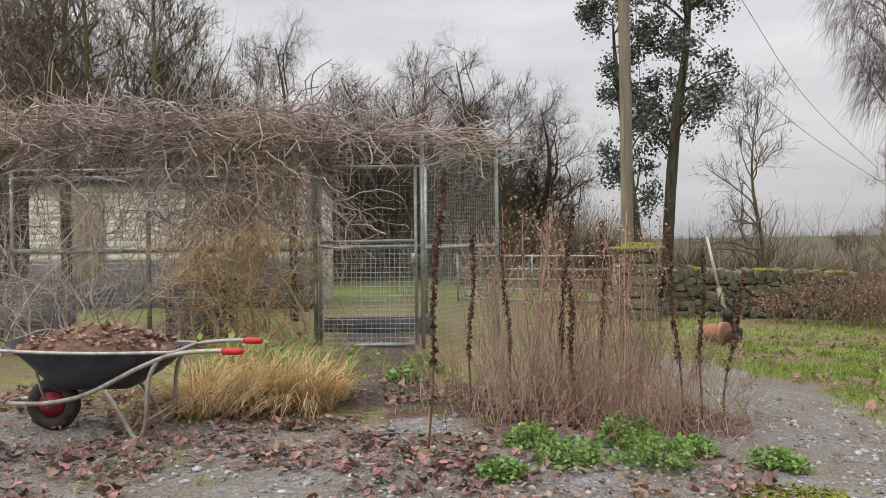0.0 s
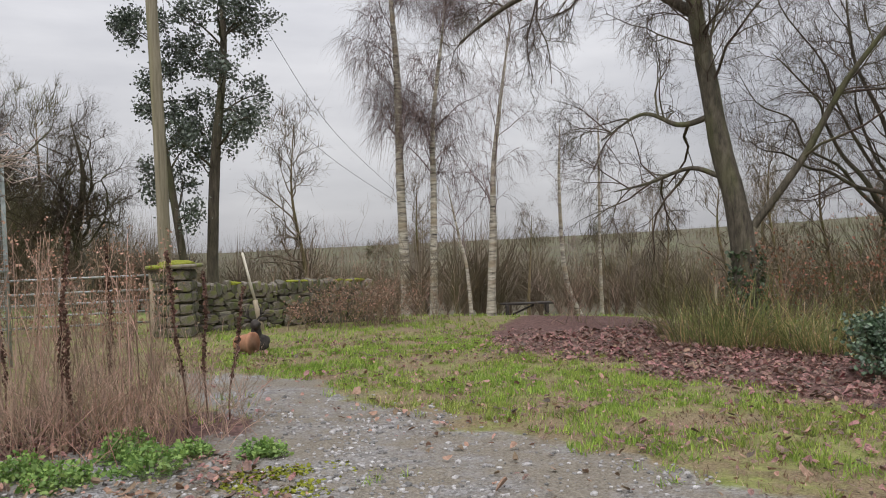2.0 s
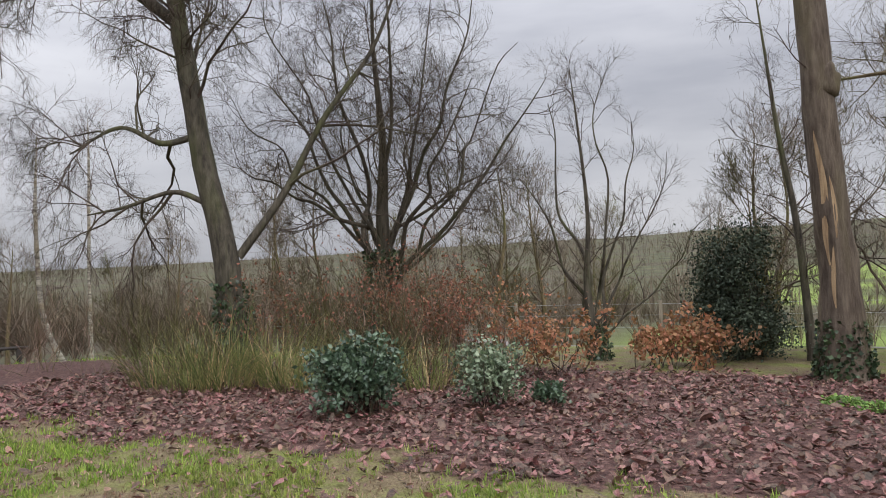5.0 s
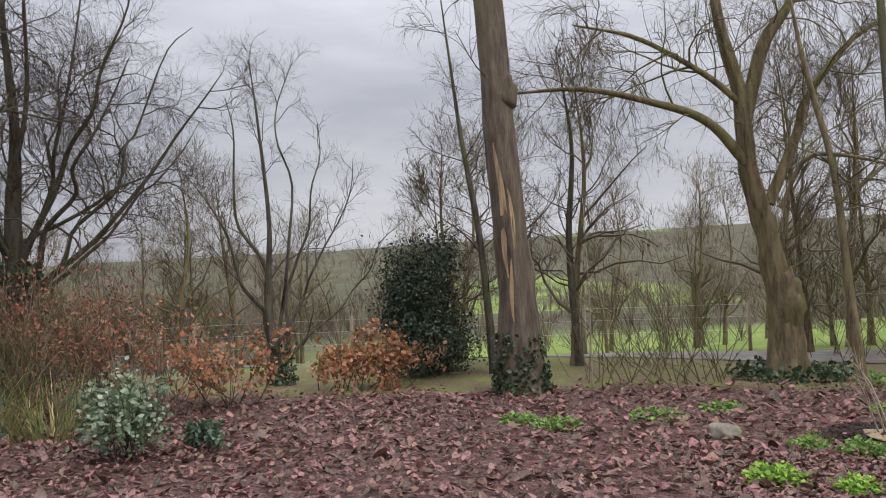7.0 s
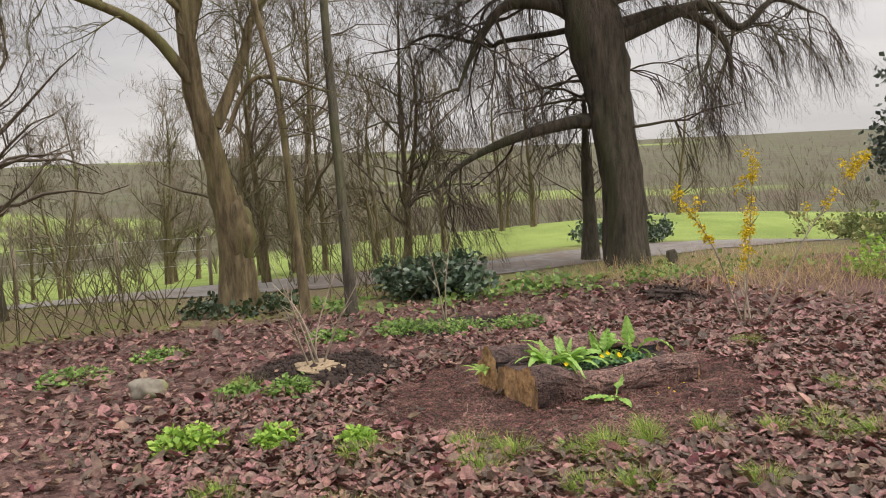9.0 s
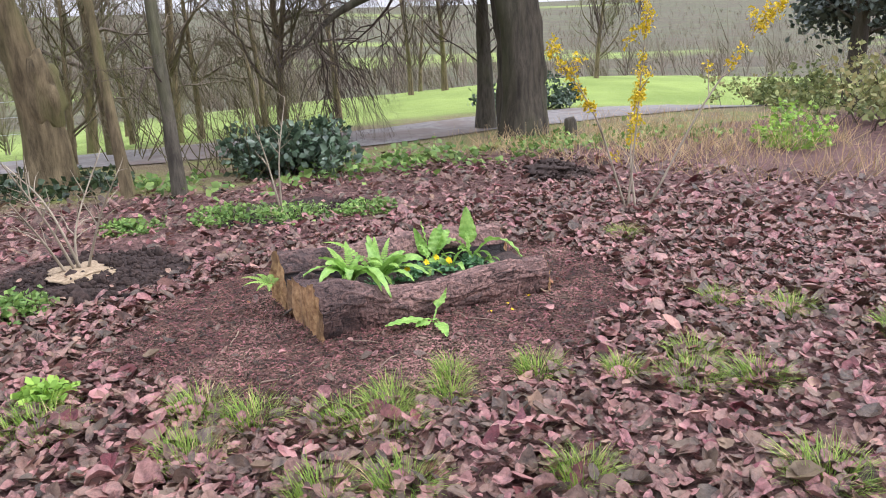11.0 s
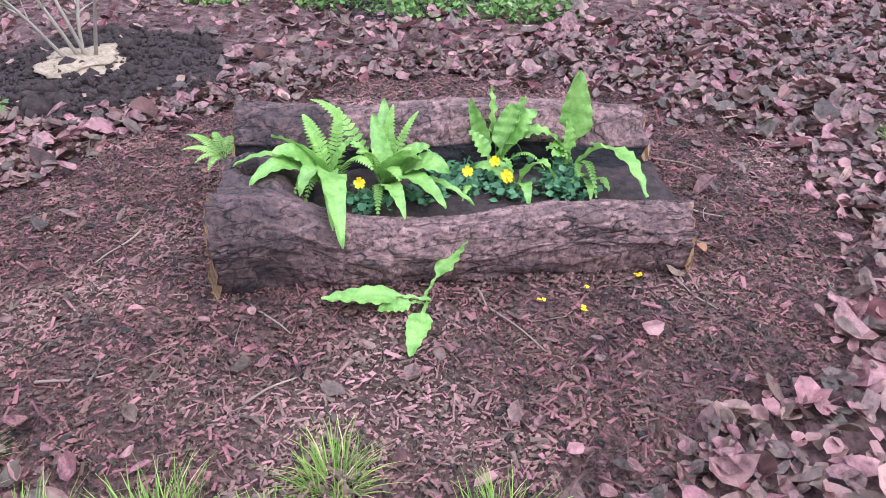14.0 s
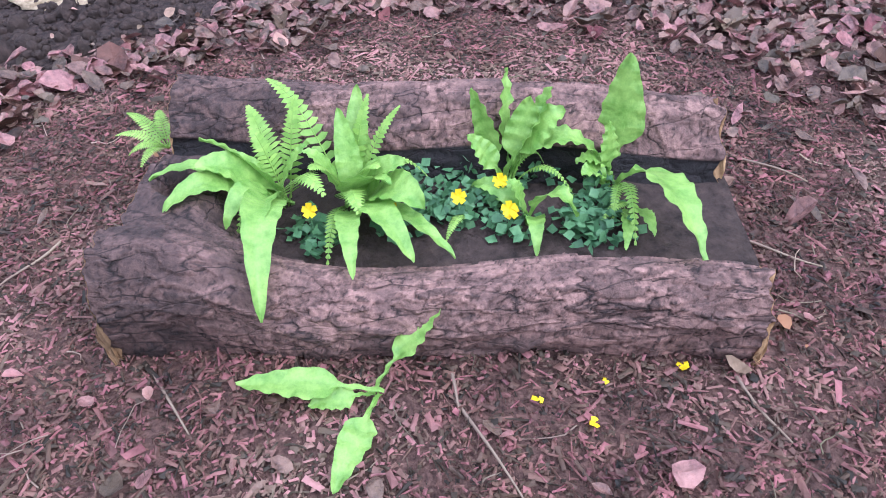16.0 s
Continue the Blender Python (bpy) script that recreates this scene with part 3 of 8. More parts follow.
# ---- growing things ----
def sprout(rng, P, R, n, length, angle, r, lo=0.25, pts=5, wiggle=0.12, bend=0.0, up=0.0, taper=0.25, scale_end=0.5, hi=1.0):
    """n shoots from each of B parents; returns their lines and radii."""
    B, m = P.shape[:2]
    s = rng.uniform(lo, hi, (B, n)) * (m - 1)
    i = np.clip(s.astype(int), 0, m - 2)
    f = (s - i)[..., None]
    b = np.arange(B)[:, None]
    base = P[b, i] * (1 - f) + P[b, i + 1] * f
    t = P[b, i + 1] - P[b, i]
    t /= np.linalg.norm(t, axis=-1, keepdims=True) + 1e-9
    pr = R[b, i] * (1 - f[..., 0]) + R[b, i + 1] * f[..., 0]
    rnd = rng.normal(size=(B, n, 3))
    perp = rnd - (rnd * t).sum(-1, keepdims=True) * t
    perp /= np.linalg.norm(perp, axis=-1, keepdims=True) + 1e-9
    a = np.radians(angle) * rng.uniform(0.65, 1.3, (B, n, 1))
    d = np.cos(a) * t + np.sin(a) * perp + np.array([0, 0, up])
    d /= np.linalg.norm(d, axis=-1, keepdims=True)
    along = s / (m - 1)
    L = length * (1 - (1 - scale_end) * (along - lo) / max(1e-6, 1 - lo)) * rng.uniform(0.55, 1.25, (B, n))
    rad = np.minimum(pr * 0.75, r * L / length + 0.0015)
    base, d, L, rad = base.reshape(-1, 3), d.reshape(-1, 3), L.reshape(-1), rad.reshape(-1)
    out = [base]
    for k in range(pts - 1):
        d = d + rng.normal(size=d.shape) * wiggle + np.array([0, 0, bend])
        d /= np.linalg.norm(d, axis=1, keepdims=True)
        out.append(out[-1] + d * (L / (pts - 1))[:, None])
    return np.stack(out, 1), rad[:, None] * np.linspace(1, taper, pts)[None]


def leaves(rng, at, size, fold=0.25, flat=0.0, long=1.8):
    """Folded pointed leaves, two quads each, with their stalk ends at the given places."""
    N = len(at)
    d = rng.normal(size=(N, 3))
    d[:, 2] *= 1 - flat
    d /= np.linalg.norm(d, axis=1, keepdims=True) + 1e-9
    q = rng.normal(size=(N, 3)) * (1 - 0.7 * flat) + np.array([0, 0, 3.0 * flat])
    w = np.cross(d, q)
    w /= np.linalg.norm(w, axis=1, keepdims=True) + 1e-9
    h = np.cross(d, w)
    s = size * rng.uniform(0.6, 1.3, (N, 1))
    mid, tip = at + d * s * 0.55, at + d * s
    lft, rgt = mid + w * s / long / 1.6 + h * s * fold * 0.4, mid - w * s / long / 1.6 + h * s * fold * 0.4
    V = np.stack([at, lft, tip, rgt, mid], 1).reshape(-1, 3)
    k = np.arange(N)[:, None] * 5
    return V, None, np.concatenate([k + np.array([[0, 4, 1]]), k + np.array([[1, 4, 2]]), k + np.array([[2, 4, 3]]), k + np.array([[3, 4, 0]])])


def blades(P, W):
    """Flat blades that taper to a point along B lines; W: their widths."""
    B, n = P.shape[:2]
    t = P[:, -1] - P[:, 0]
    side = np.cross(t, np.array([0.3, 0.2, 1.0])) + 1e-4
    side /= np.linalg.norm(side, axis=1, keepdims=True)
    w = np.asarray(W)[:, None, None] * (1 - np.linspace(0, 1, n)[None, :, None] ** 1.6) * 0.5 + 0.0003
    V = np.stack([P - side[:, None] * w, P + side[:, None] * w], 2).reshape(-1, 3)
    i = np.arange(B)[:, None] * n * 2 + np.arange(n - 1)[None] * 2
    return V, np.stack([i, i + 1, i + 3, i + 2], -1).reshape(-1, 4), None


def bumpy_tube(rng, pts, radii, sides=14, n=40, amount=0.12, flare=0.35):
    """A trunk: a tube with fluted, uneven sides that flares at its foot."""
    r = np.interp(np.linspace(0, len(pts) - 1, n), np.arange(len(pts)), radii)
    p = spline(pts, n)
    V, Q, _ = tubes(p[None], r[None], sides)
    V = V.reshape(n, sides, 3)
    dist = np.concatenate([[0], np.cumsum(np.linalg.norm(np.diff(p, axis=0), axis=1))])
    a = np.arange(sides)
    ph = rng.uniform(0, 6.3, 3)
    k = 1 + amount * (np.sin(a * 2 * np.pi / sides * 3 + ph[0] + dist[:, None] * 0.7) * 0.5 + (vnoise(a[None] * 0.7 + ph[1] * 9, dist[:, None] * 3, 4) - 0.5) * 1.6)
    k = k + (flare * np.exp(-dist / 0.35) * (1 + 0.5 * np.sin(a * 2 * np.pi / sides * 5 + ph[2])[None].T).T if False else flare * np.exp(-dist / 0.35)[:, None] * (1 + 0.5 * np.sin(a * 2 * np.pi / sides * 5 + ph[2])[None]))
    V = p[:, None] + (V - p[:, None]) * k[..., None]
    return (V.reshape(-1, 3), Q, None), p, r


def bare_tree(name, seed, trunk, radii, limbs=(), levels=(), bark=BARK, twig=TWIG, label="", sides=14, flare=0.35, amount=0.12, category="tree"):
    """A leafless tree: its trunk, its main limbs and a crown of ever finer shoots."""
    rng = np.random.default_rng(seed)
    base = np.array(trunk[0], float)
    base[2] = float(land(base[0], base[1])) - 0.03
    trunk = [tuple(base - (0, 0, 0.1))] + [tuple(p) for p in trunk[1:]]
    ob = thing(name, base, label, category)
    tr, p, r = bumpy_tube(rng, np.array(trunk) - base, radii, sides, 36, amount, flare)
    part("trunk", tr, bark, ob)
    lines, rads = [p[::1][None]], [r[None]]
    src = [(p[None], r[None])]
    for lp, lr in limbs:
        lb, q, rr = bumpy_tube(rng, np.array(lp) - base, lr, 9, 24, 0.1, 0.0)
        part("limb", lb, bark, ob)
        src.append((q[None], rr[None]))
    meshes = []
    cur = src
    for lv in levels:
        lv = dict(lv)
        side, trunk_n = lv.pop("sides", 3), lv.pop("trunk_n", None)
        nxt = []
        for k, (P, R) in enumerate(cur):
            a = dict(lv)
            if k == 0 and trunk_n is not None:
                a["n"], a["lo"] = trunk_n, lv.get("trunk_lo", 0.45)
            a.pop("trunk_lo", None)
            if a["n"]:
                nxt.append(sprout(rng, P, R, **a))
        if not nxt:
            continue
        P, R = np.concatenate([q[0] for q in nxt]), np.concatenate([q[1] for q in nxt])
        meshes.append(tubes(P, R, side) if side > 2 else blades(P, R[:, 0] * 2.4))
        cur = [(P, R)]
    if meshes:
        part("crown", merge(meshes), twig, ob)
    return ob, cur


def lv(n, length, angle, r, **k):
    return dict(n=n, length=length, angle=angle, r=r, **k)


def boughs(seed, fork, right, tips, r0, low=0.0, amp=0.12):
    """Crooked boughs that leave a trunk near its fork and bend upward; tips by sideways reach, height and depth."""
    rng = np.random.default_rng(seed)
    fork, right = np.array(fork, float), np.array([*right, 0.0])
    deep = np.array([-right[1], right[0], 0.0])
    res = []
    for u, h, d in tips:
        a = fork + np.array([0, 0, rng.uniform(-low, 0.25)])
        b = fork + right * u + deep * d + np.array([0, 0, h])
        c = a + (b - a) * np.array([0.56, 0.56, 0.42])
        L = float(np.linalg.norm(b - a))
        t = np.linspace(0, 1, 8)[:, None]
        p = (1 - t) ** 2 * a + 2 * t * (1 - t) * c + t ** 2 * b
        p[1:] += rng.normal(size=(7, 3)) * amp * L * 0.12
        res.append(([tuple(q) for q in p], list(r0 * L ** 0.35 * rng.uniform(0.7, 1.1) * np.linspace(1, 0.1, 8) ** 0.85)))
    return res


# tall birches by the wall
BIRCH_TWIGS = [lv(0, 2.2, 45, 0.022, trunk_n=34, trunk_lo=0.28, pts=7, up=0.25, bend=-0.06, wiggle=0.1, sides=5, scale_end=0.45),
               lv(13, 1.0, 45, 0.009, pts=5, bend=-0.10, lo=0.2, sides=3, wiggle=0.12),
               lv(12, 1.5, 55, 0.0038, pts=5, bend=-0.45, lo=0.1, sides=2, wiggle=0.12, taper=0.6)]
THIN_TWIGS = [lv(0, 1.1, 42, 0.012, trunk_n=14, trunk_lo=0.35, pts=6, up=0.2, sides=4), lv(7, 0.5, 45, 0.005, pts=4, sides=3), lv(4, 0.35, 40, 0.003, pts=4, bend=-0.25, sides=3)]
bare_tree("birch_tree", 11, [(12.63, 21.03, -0.92), (12.65, 21.08, 3.63), (12.69, 21.10, 7.00), (12.59, 21.19, 10.38), (12.58, 21.20, 12.72)], [0.174, 0.143, 0.112, 0.062, 0.012], (), BIRCH_TWIGS, BARK_BIRCH, TWIG_BIRCH, "tall bare birch with white bark and weeping twigs", 12)
bare_tree("birch_tree", 12, [(12.94, 19.85, -1.08), (13.12, 19.81, 2.60), (13.22, 19.80, 5.30), (13.60, 19.66, 7.96), (13.74, 19.60, 9.22)], [0.126, 0.107, 0.075, 0.038, 0.013], (), BIRCH_TWIGS, BARK_BIRCH, TWIG_BIRCH, "slender bare birch with pale peeling bark", 12)
bare_tree("birch_tree", 13, [(11.49, 14.72, -0.93), (11.64, 14.68, 1.57), (11.74, 14.67, 3.25), (12.05, 14.55, 5.36), (12.35, 14.43, 7.20)], [0.111, 0.092, 0.066, 0.039, 0.010], (), [lv(0, 1.9, 42, 0.019, trunk_n=24, trunk_lo=0.3, pts=6, up=0.3, bend=-0.04, sides=4), lv(8, 0.9, 45, 0.007, pts=5, bend=-0.1, sides=3), lv(10, 0.95, 40, 0.0036, pts=5, bend=-0.45, sides=2)], BARK_BIRCH, TWIG_BIRCH, "young birch with bright white bark", 12)
bare_tree("birch_sapling", 14, [(11.00, 14.84, -0.83), (10.93, 14.90, 0.74), (10.77, 14.98, 1.59), (10.55, 15.06, 2.81)], [0.050, 0.044, 0.031, 0.007], (), THIN_TWIGS, BARK_BIRCH, TWIG_BIRCH, "thin leaning white birch sapling", 8)
bare_tree("birch_sapling", 15, [(14.26, 14.35, -1.22), (13.90, 14.54, 0.34), (13.84, 14.59, 2.55), (13.93, 14.58, 4.36)], [0.072, 0.061, 0.043, 0.009], (), THIN_TWIGS, BARK_BIRCH, TWIG_BIRCH, "leaning young birch with white bark", 8)
bare_tree("birch_sapling", 16, [(15.10, 14.45, -1.25), (15.13, 14.46, 1.18), (15.22, 14.45, 3.74), (15.23, 14.44, 4.94)], [0.051, 0.043, 0.029, 0.007], (), THIN_TWIGS, BARK_BIRCH, TWIG_BIRCH, "straight thin birch sapling with pale bark", 8)

# the large leaning tree and the spreading trees over the shrubs
BIG_TWIGS = [lv(10, 2.5, 52, 0.026, trunk_n=26, trunk_lo=0.5, pts=8, wiggle=0.2, bend=0.0, sides=5), lv(9, 1.0, 50, 0.011, pts=6, wiggle=0.2, bend=-0.05, sides=4), lv(10, 0.55, 50, 0.004, pts=4, wiggle=0.2, bend=-0.12, sides=2), lv(4, 0.25, 45, 0.0025, pts=3, wiggle=0.2, bend=-0.1, sides=2)]
bare_tree("beech_tree", 21, [(11.87, 7.51, -0.54), (11.81, 7.61, 1.4), (11.65, 7.86, 2.95), (11.52, 8.05, 4.59), (11.44, 8.18, 5.82), (11.28, 8.43, 8.4)], [0.23, 0.20, 0.175, 0.155, 0.14, 0.08],
          [([(11.92, 7.44, 1.39), (12.38, 6.78, 2.48), (12.76, 6.23, 3.68), (13.26, 5.52, 4.87), (13.59, 5.05, 6.27)], [0.075, 0.065, 0.05, 0.035, 0.012]),
           ([(11.5, 8.1, 5.2), (11.0, 8.9, 5.9), (10.4, 9.8, 6.3), (9.6, 11.0, 6.0), (9.0, 12.0, 5.4)], [0.1, 0.09, 0.07, 0.05, 0.02]),
           ([(11.5, 8.0, 5.6), (11.6, 7.4, 6.2), (11.8, 6.5, 6.8), (12.1, 5.2, 7.0)], [0.09, 0.08, 0.06, 0.02]),
           ([(11.6, 7.9, 3.4), (11.4, 8.5, 3.3), (11.2, 9.2, 3.6), (10.9, 10.0, 3.2)], [0.06, 0.05, 0.035, 0.012]),
           ([(11.65, 7.86, 2.3), (11.5, 8.4, 2.5), (11.3, 9.2, 2.3), (11.2, 10.0, 2.2)], [0.05, 0.04, 0.03, 0.012])],
          BIG_TWIGS, BARK, TWIG, "large bare tree with a leaning grey trunk", 16)
STEM_TWIGS = [lv(9, 1.6, 52, 0.016, trunk_n=16, trunk_lo=0.3, pts=8, wiggle=0.25, up=0.12, sides=4), lv(8, 0.95, 48, 0.008, pts=6, wiggle=0.22, up=0.1, sides=3), lv(8, 0.5, 44, 0.004, pts=4, wiggle=0.22, sides=2), lv(3, 0.26, 45, 0.003, pts=3, wiggle=0.2, sides=2)]
bare_tree("spreading_tree", 22, [(14.16, 5.93, -0.68), (14.19, 5.91, 0.7), (14.17, 5.95, 1.9), (14.22, 5.9, 3.4), (14.15, 5.98, 5.2), (14.19, 5.95, 7.2)], [0.2, 0.16, 0.125, 0.07, 0.04, 0.012],
          boughs(221, (14.18, 5.92, 1.5), (0.43, -0.9), [(-2.7, 2.9, 0.3), (-1.9, 4.4, -0.8), (-1.1, 5.4, 0.7), (0.4, 5.6, -0.5), (1.2, 5.0, 0.9), (1.8, 4.5, -0.6), (2.6, 3.9, 0.4), (3.2, 3.1, -0.3), (2.4, 1.7, 0.8), (-2.6, 1.5, -0.5), (1.6, 2.8, -1.6), (-1.0, 3.4, 1.6), (0.8, 3.6, 1.8), (-2.2, 3.6, 1.2), (2.9, 2.4, 1.3)], 0.031, 0.9, 0.16),
          STEM_TWIGS, BARK_DARK, TWIG, "many-limbed bare tree with dark fissured bark", 14)
bare_tree("young_tree", 23, [(14.69, 2.15, -0.75), (14.6, 2.3, 0.6), (14.66, 2.25, 1.84), (14.64, 2.35, 3.3), (14.6, 2.45, 4.4)], [0.085, 0.06, 0.036, 0.022, 0.006],
          boughs(231, (14.65, 2.2, 0.1), (0.1, -0.99), [(0.35, 4.3, 0.1), (-0.75, 3.8, 0.3), (1.3, 2.7, -0.3), (1.9, 1.7, 0.2), (-1.2, 2.6, -0.2), (0.8, 3.4, 0.4)], 0.026, 0.5, 0.2),
          [lv(13, 0.95, 44, 0.008, trunk_n=18, trunk_lo=0.2, pts=7, wiggle=0.16, up=0.2, sides=4), lv(8, 0.45, 44, 0.004, pts=5, wiggle=0.18, sides=3), lv(4, 0.22, 44, 0.0028, pts=3, sides=2)], BARK, TWIG, "young bare tree with several upright stems", 10)
# old orchard trees behind the run
ORCHARD_TWIGS = [lv(10, 1.2, 60, 0.024, trunk_n=10, trunk_lo=0.4, pts=6, wiggle=0.32, up=0.1, sides=4), lv(10, 0.8, 55, 0.016, pts=4, wiggle=0.32, sides=3), lv(9, 0.5, 52, 0.014, pts=3, wiggle=0.3, sides=2), lv(2, 0.25, 50, 0.009, pts=2, sides=2)]
for k, (x, y, h, w) in enumerate(((-4.3, 20.0, 7.5, 1.9), (-2.9, 24.0, 7.4, 1.6), (-1.5, 25.0, 6.9, 1.5), (0.5, 20.0, 7.0, 1.75), (3.0, 22.0, 6.2, 1.2), (-8.0, 21.5, 7.6, 2.2))):
    g = float(land(x, y))
    f = g + h * 0.3
    bare_tree("orchard_tree", 300 + k, [(x, y, g), (x + 0.15, y, g + h * 0.15), (x - 0.05, y + 0.1, f), (x + 0.15, y, f + h * 0.3), (x - 0.1, y, g + h * 0.85)], [0.17, 0.14, 0.11, 0.06, 0.012],
              boughs(310 + k, (x, y, f), (1.0, 0.0), [(w * u, h * v, w * d) for u, v, d in ((-1.0, 0.28, 0.2), (-0.75, 0.45, -0.6), (-0.35, 0.58, 0.5), (0.1, 0.6, -0.4), (0.5, 0.52, 0.5), (0.85, 0.38, -0.5), (1.0, 0.2, 0.3), (-0.9, 0.1, -0.3))], 0.034, 0.6, 0.5),
              ORCHARD_TWIGS, BARK, TWIG, "gnarled bare orchard tree with a rounded twiggy crown", 10)

# the scarred trunk with ivy
scar_tree, _ = bare_tree("scarred_tree", 24, [(12.96, -1.4, -0.59), (12.95, -1.38, 0.88), (12.94, -1.31, 1.62), (12.92, -1.22, 3.09), (12.9, -1.15, 4.56), (12.88, -1.07, 6.6), (12.9, -1.0, 9)], [0.3, 0.235, 0.215, 0.2, 0.19, 0.17, 0.06], (),
                         [lv(0, 1.6, 60, 0.02, trunk_n=6, trunk_lo=0.5, pts=6, sides=4), lv(6, 0.8, 45, 0.006, pts=5, sides=3), lv(5, 0.4, 45, 0.003, pts=4, bend=-0.3, sides=3)], BARK_BROWN, TWIG, "thick scarred tree trunk with ivy at its foot", 18)
WEEPING = [lv(0, 1.5, 60, 0.012, trunk_n=26, trunk_lo=0.2, pts=7, wiggle=0.2, up=0.1, sides=4), lv(9, 0.7, 50, 0.005, pts=5, wiggle=0.22, bend=-0.1, sides=3), lv(7, 0.35, 48, 0.0032, pts=4, wiggle=0.2, bend=-0.12, sides=2)]
bare_tree("slim_tree", 245, [(15.2, -1.15, -0.7), (15.15, -1.0, 1.4), (15.1, -0.75, 3.2), (15.1, -0.5, 5.6)], [0.07, 0.055, 0.035, 0.008], (), WEEPING, BARK, TWIG, "slender bare tree with fine drooping twigs", 10)
bare_tree("slim_tree", 246, [(15.8, -2.6, -0.8), (15.8, -2.5, 1.4), (15.75, -2.6, 3.0), (15.7, -2.4, 4.6)], [0.07, 0.055, 0.035, 0.008], (), WEEPING, BARK, TWIG, "slender bare tree with a dense twiggy head", 10)
# hollow tree with arching limbs
HOLLOW_TWIGS = [lv(16, 1.5, 55, 0.014, trunk_n=14, trunk_lo=0.35, pts=7, wiggle=0.22, bend=-0.07, sides=4), lv(10, 0.9, 52, 0.006, pts=6, wiggle=0.25, bend=-0.12, sides=3), lv(7, 0.5, 50, 0.0035, pts=4, wiggle=0.25, bend=-0.15, sides=2)]
bare_tree("hollow_tree", 25, [(13.64, -5.11, -0.63), (13.63, -5.06, 0.45), (13.61, -4.87, 1.5), (13.6, -4.69, 2.36), (13.59, -4.61, 3.3), (13.57, -4.34, 4.4), (13.55, -4.16, 6.0)], [0.23, 0.175, 0.135, 0.12, 0.09, 0.065, 0.03],
          [([(13.6, -4.72, 2.3), (13.58, -4.13, 2.97), (13.56, -3.36, 3.27), (13.54, -2.44, 3.48), (13.52, -1.5, 3.46)], [0.08, 0.062, 0.048, 0.036, 0.015]),
           ([(13.59, -4.64, 2.9), (13.59, -4.95, 3.98), (13.59, -5.36, 4.59), (13.59, -5.71, 5.6)], [0.1, 0.085, 0.06, 0.02]),
           ([(13.61, -4.94, 1.8), (13.61, -5.36, 2.72), (13.61, -5.54, 3.26), (13.62, -6.28, 4.09), (13.63, -7.1, 4.4)], [0.08, 0.065, 0.055, 0.04, 0.015]),
           ([(13.59, -4.6, 3.2), (13.5, -4.1, 3.6), (13.4, -3.2, 4.1), (13.3, -2.3, 4.3)], [0.05, 0.04, 0.03, 0.01])],
          HOLLOW_TWIGS, BARK_OCHRE, TWIG_MOSS, "mossy old tree with a hollow trunk and arching limbs", 24, 0.25, 0.36)
bare_tree("slim_tree", 26, [(12.38, -5.47, -0.54), (12.6, -5.44, 0.96), (12.78, -5.42, 2.19), (13.05, -5.24, 3.6), (13.2, -5.1, 5)], [0.06, 0.048, 0.042, 0.035, 0.01],
          [([(13.12, -4.89, 1.7), (12.99, -5.16, 2.3), (12.74, -5.49, 2.33), (12.32, -6.02, 2.1)], [0.03, 0.03, 0.025, 0.01])], [lv(7, 1.3, 55, 0.011, trunk_n=16, trunk_lo=0.25, pts=6, wiggle=0.2, sides=4), lv(8, 0.7, 50, 0.005, pts=5, wiggle=0.22, sides=3), lv(6, 0.4, 48, 0.003, pts=3, wiggle=0.2, sides=2)], BARK_OCHRE, TWIG_MOSS, "slim bent tree with mossy bark", 9)
bare_tree("slim_tree", 27, [(11.79, -5.76, -0.53), (12.0, -5.79, 1.21), (12.16, -5.81, 2.53), (12.34, -5.85, 4.6), (12.5, -5.9, 6.5)], [0.07, 0.058, 0.052, 0.045, 0.02], (),
          [lv(0, 1.4, 65, 0.011, trunk_n=18, trunk_lo=0.15, pts=6, wiggle=0.2, bend=-0.08, sides=4), lv(8, 0.7, 50, 0.005, pts=5, wiggle=0.22, sides=3), lv(5, 0.4, 48, 0.003, pts=3, wiggle=0.2, sides=2)], BARK, TWIG, "straight slim bare tree with dark bark", 10)
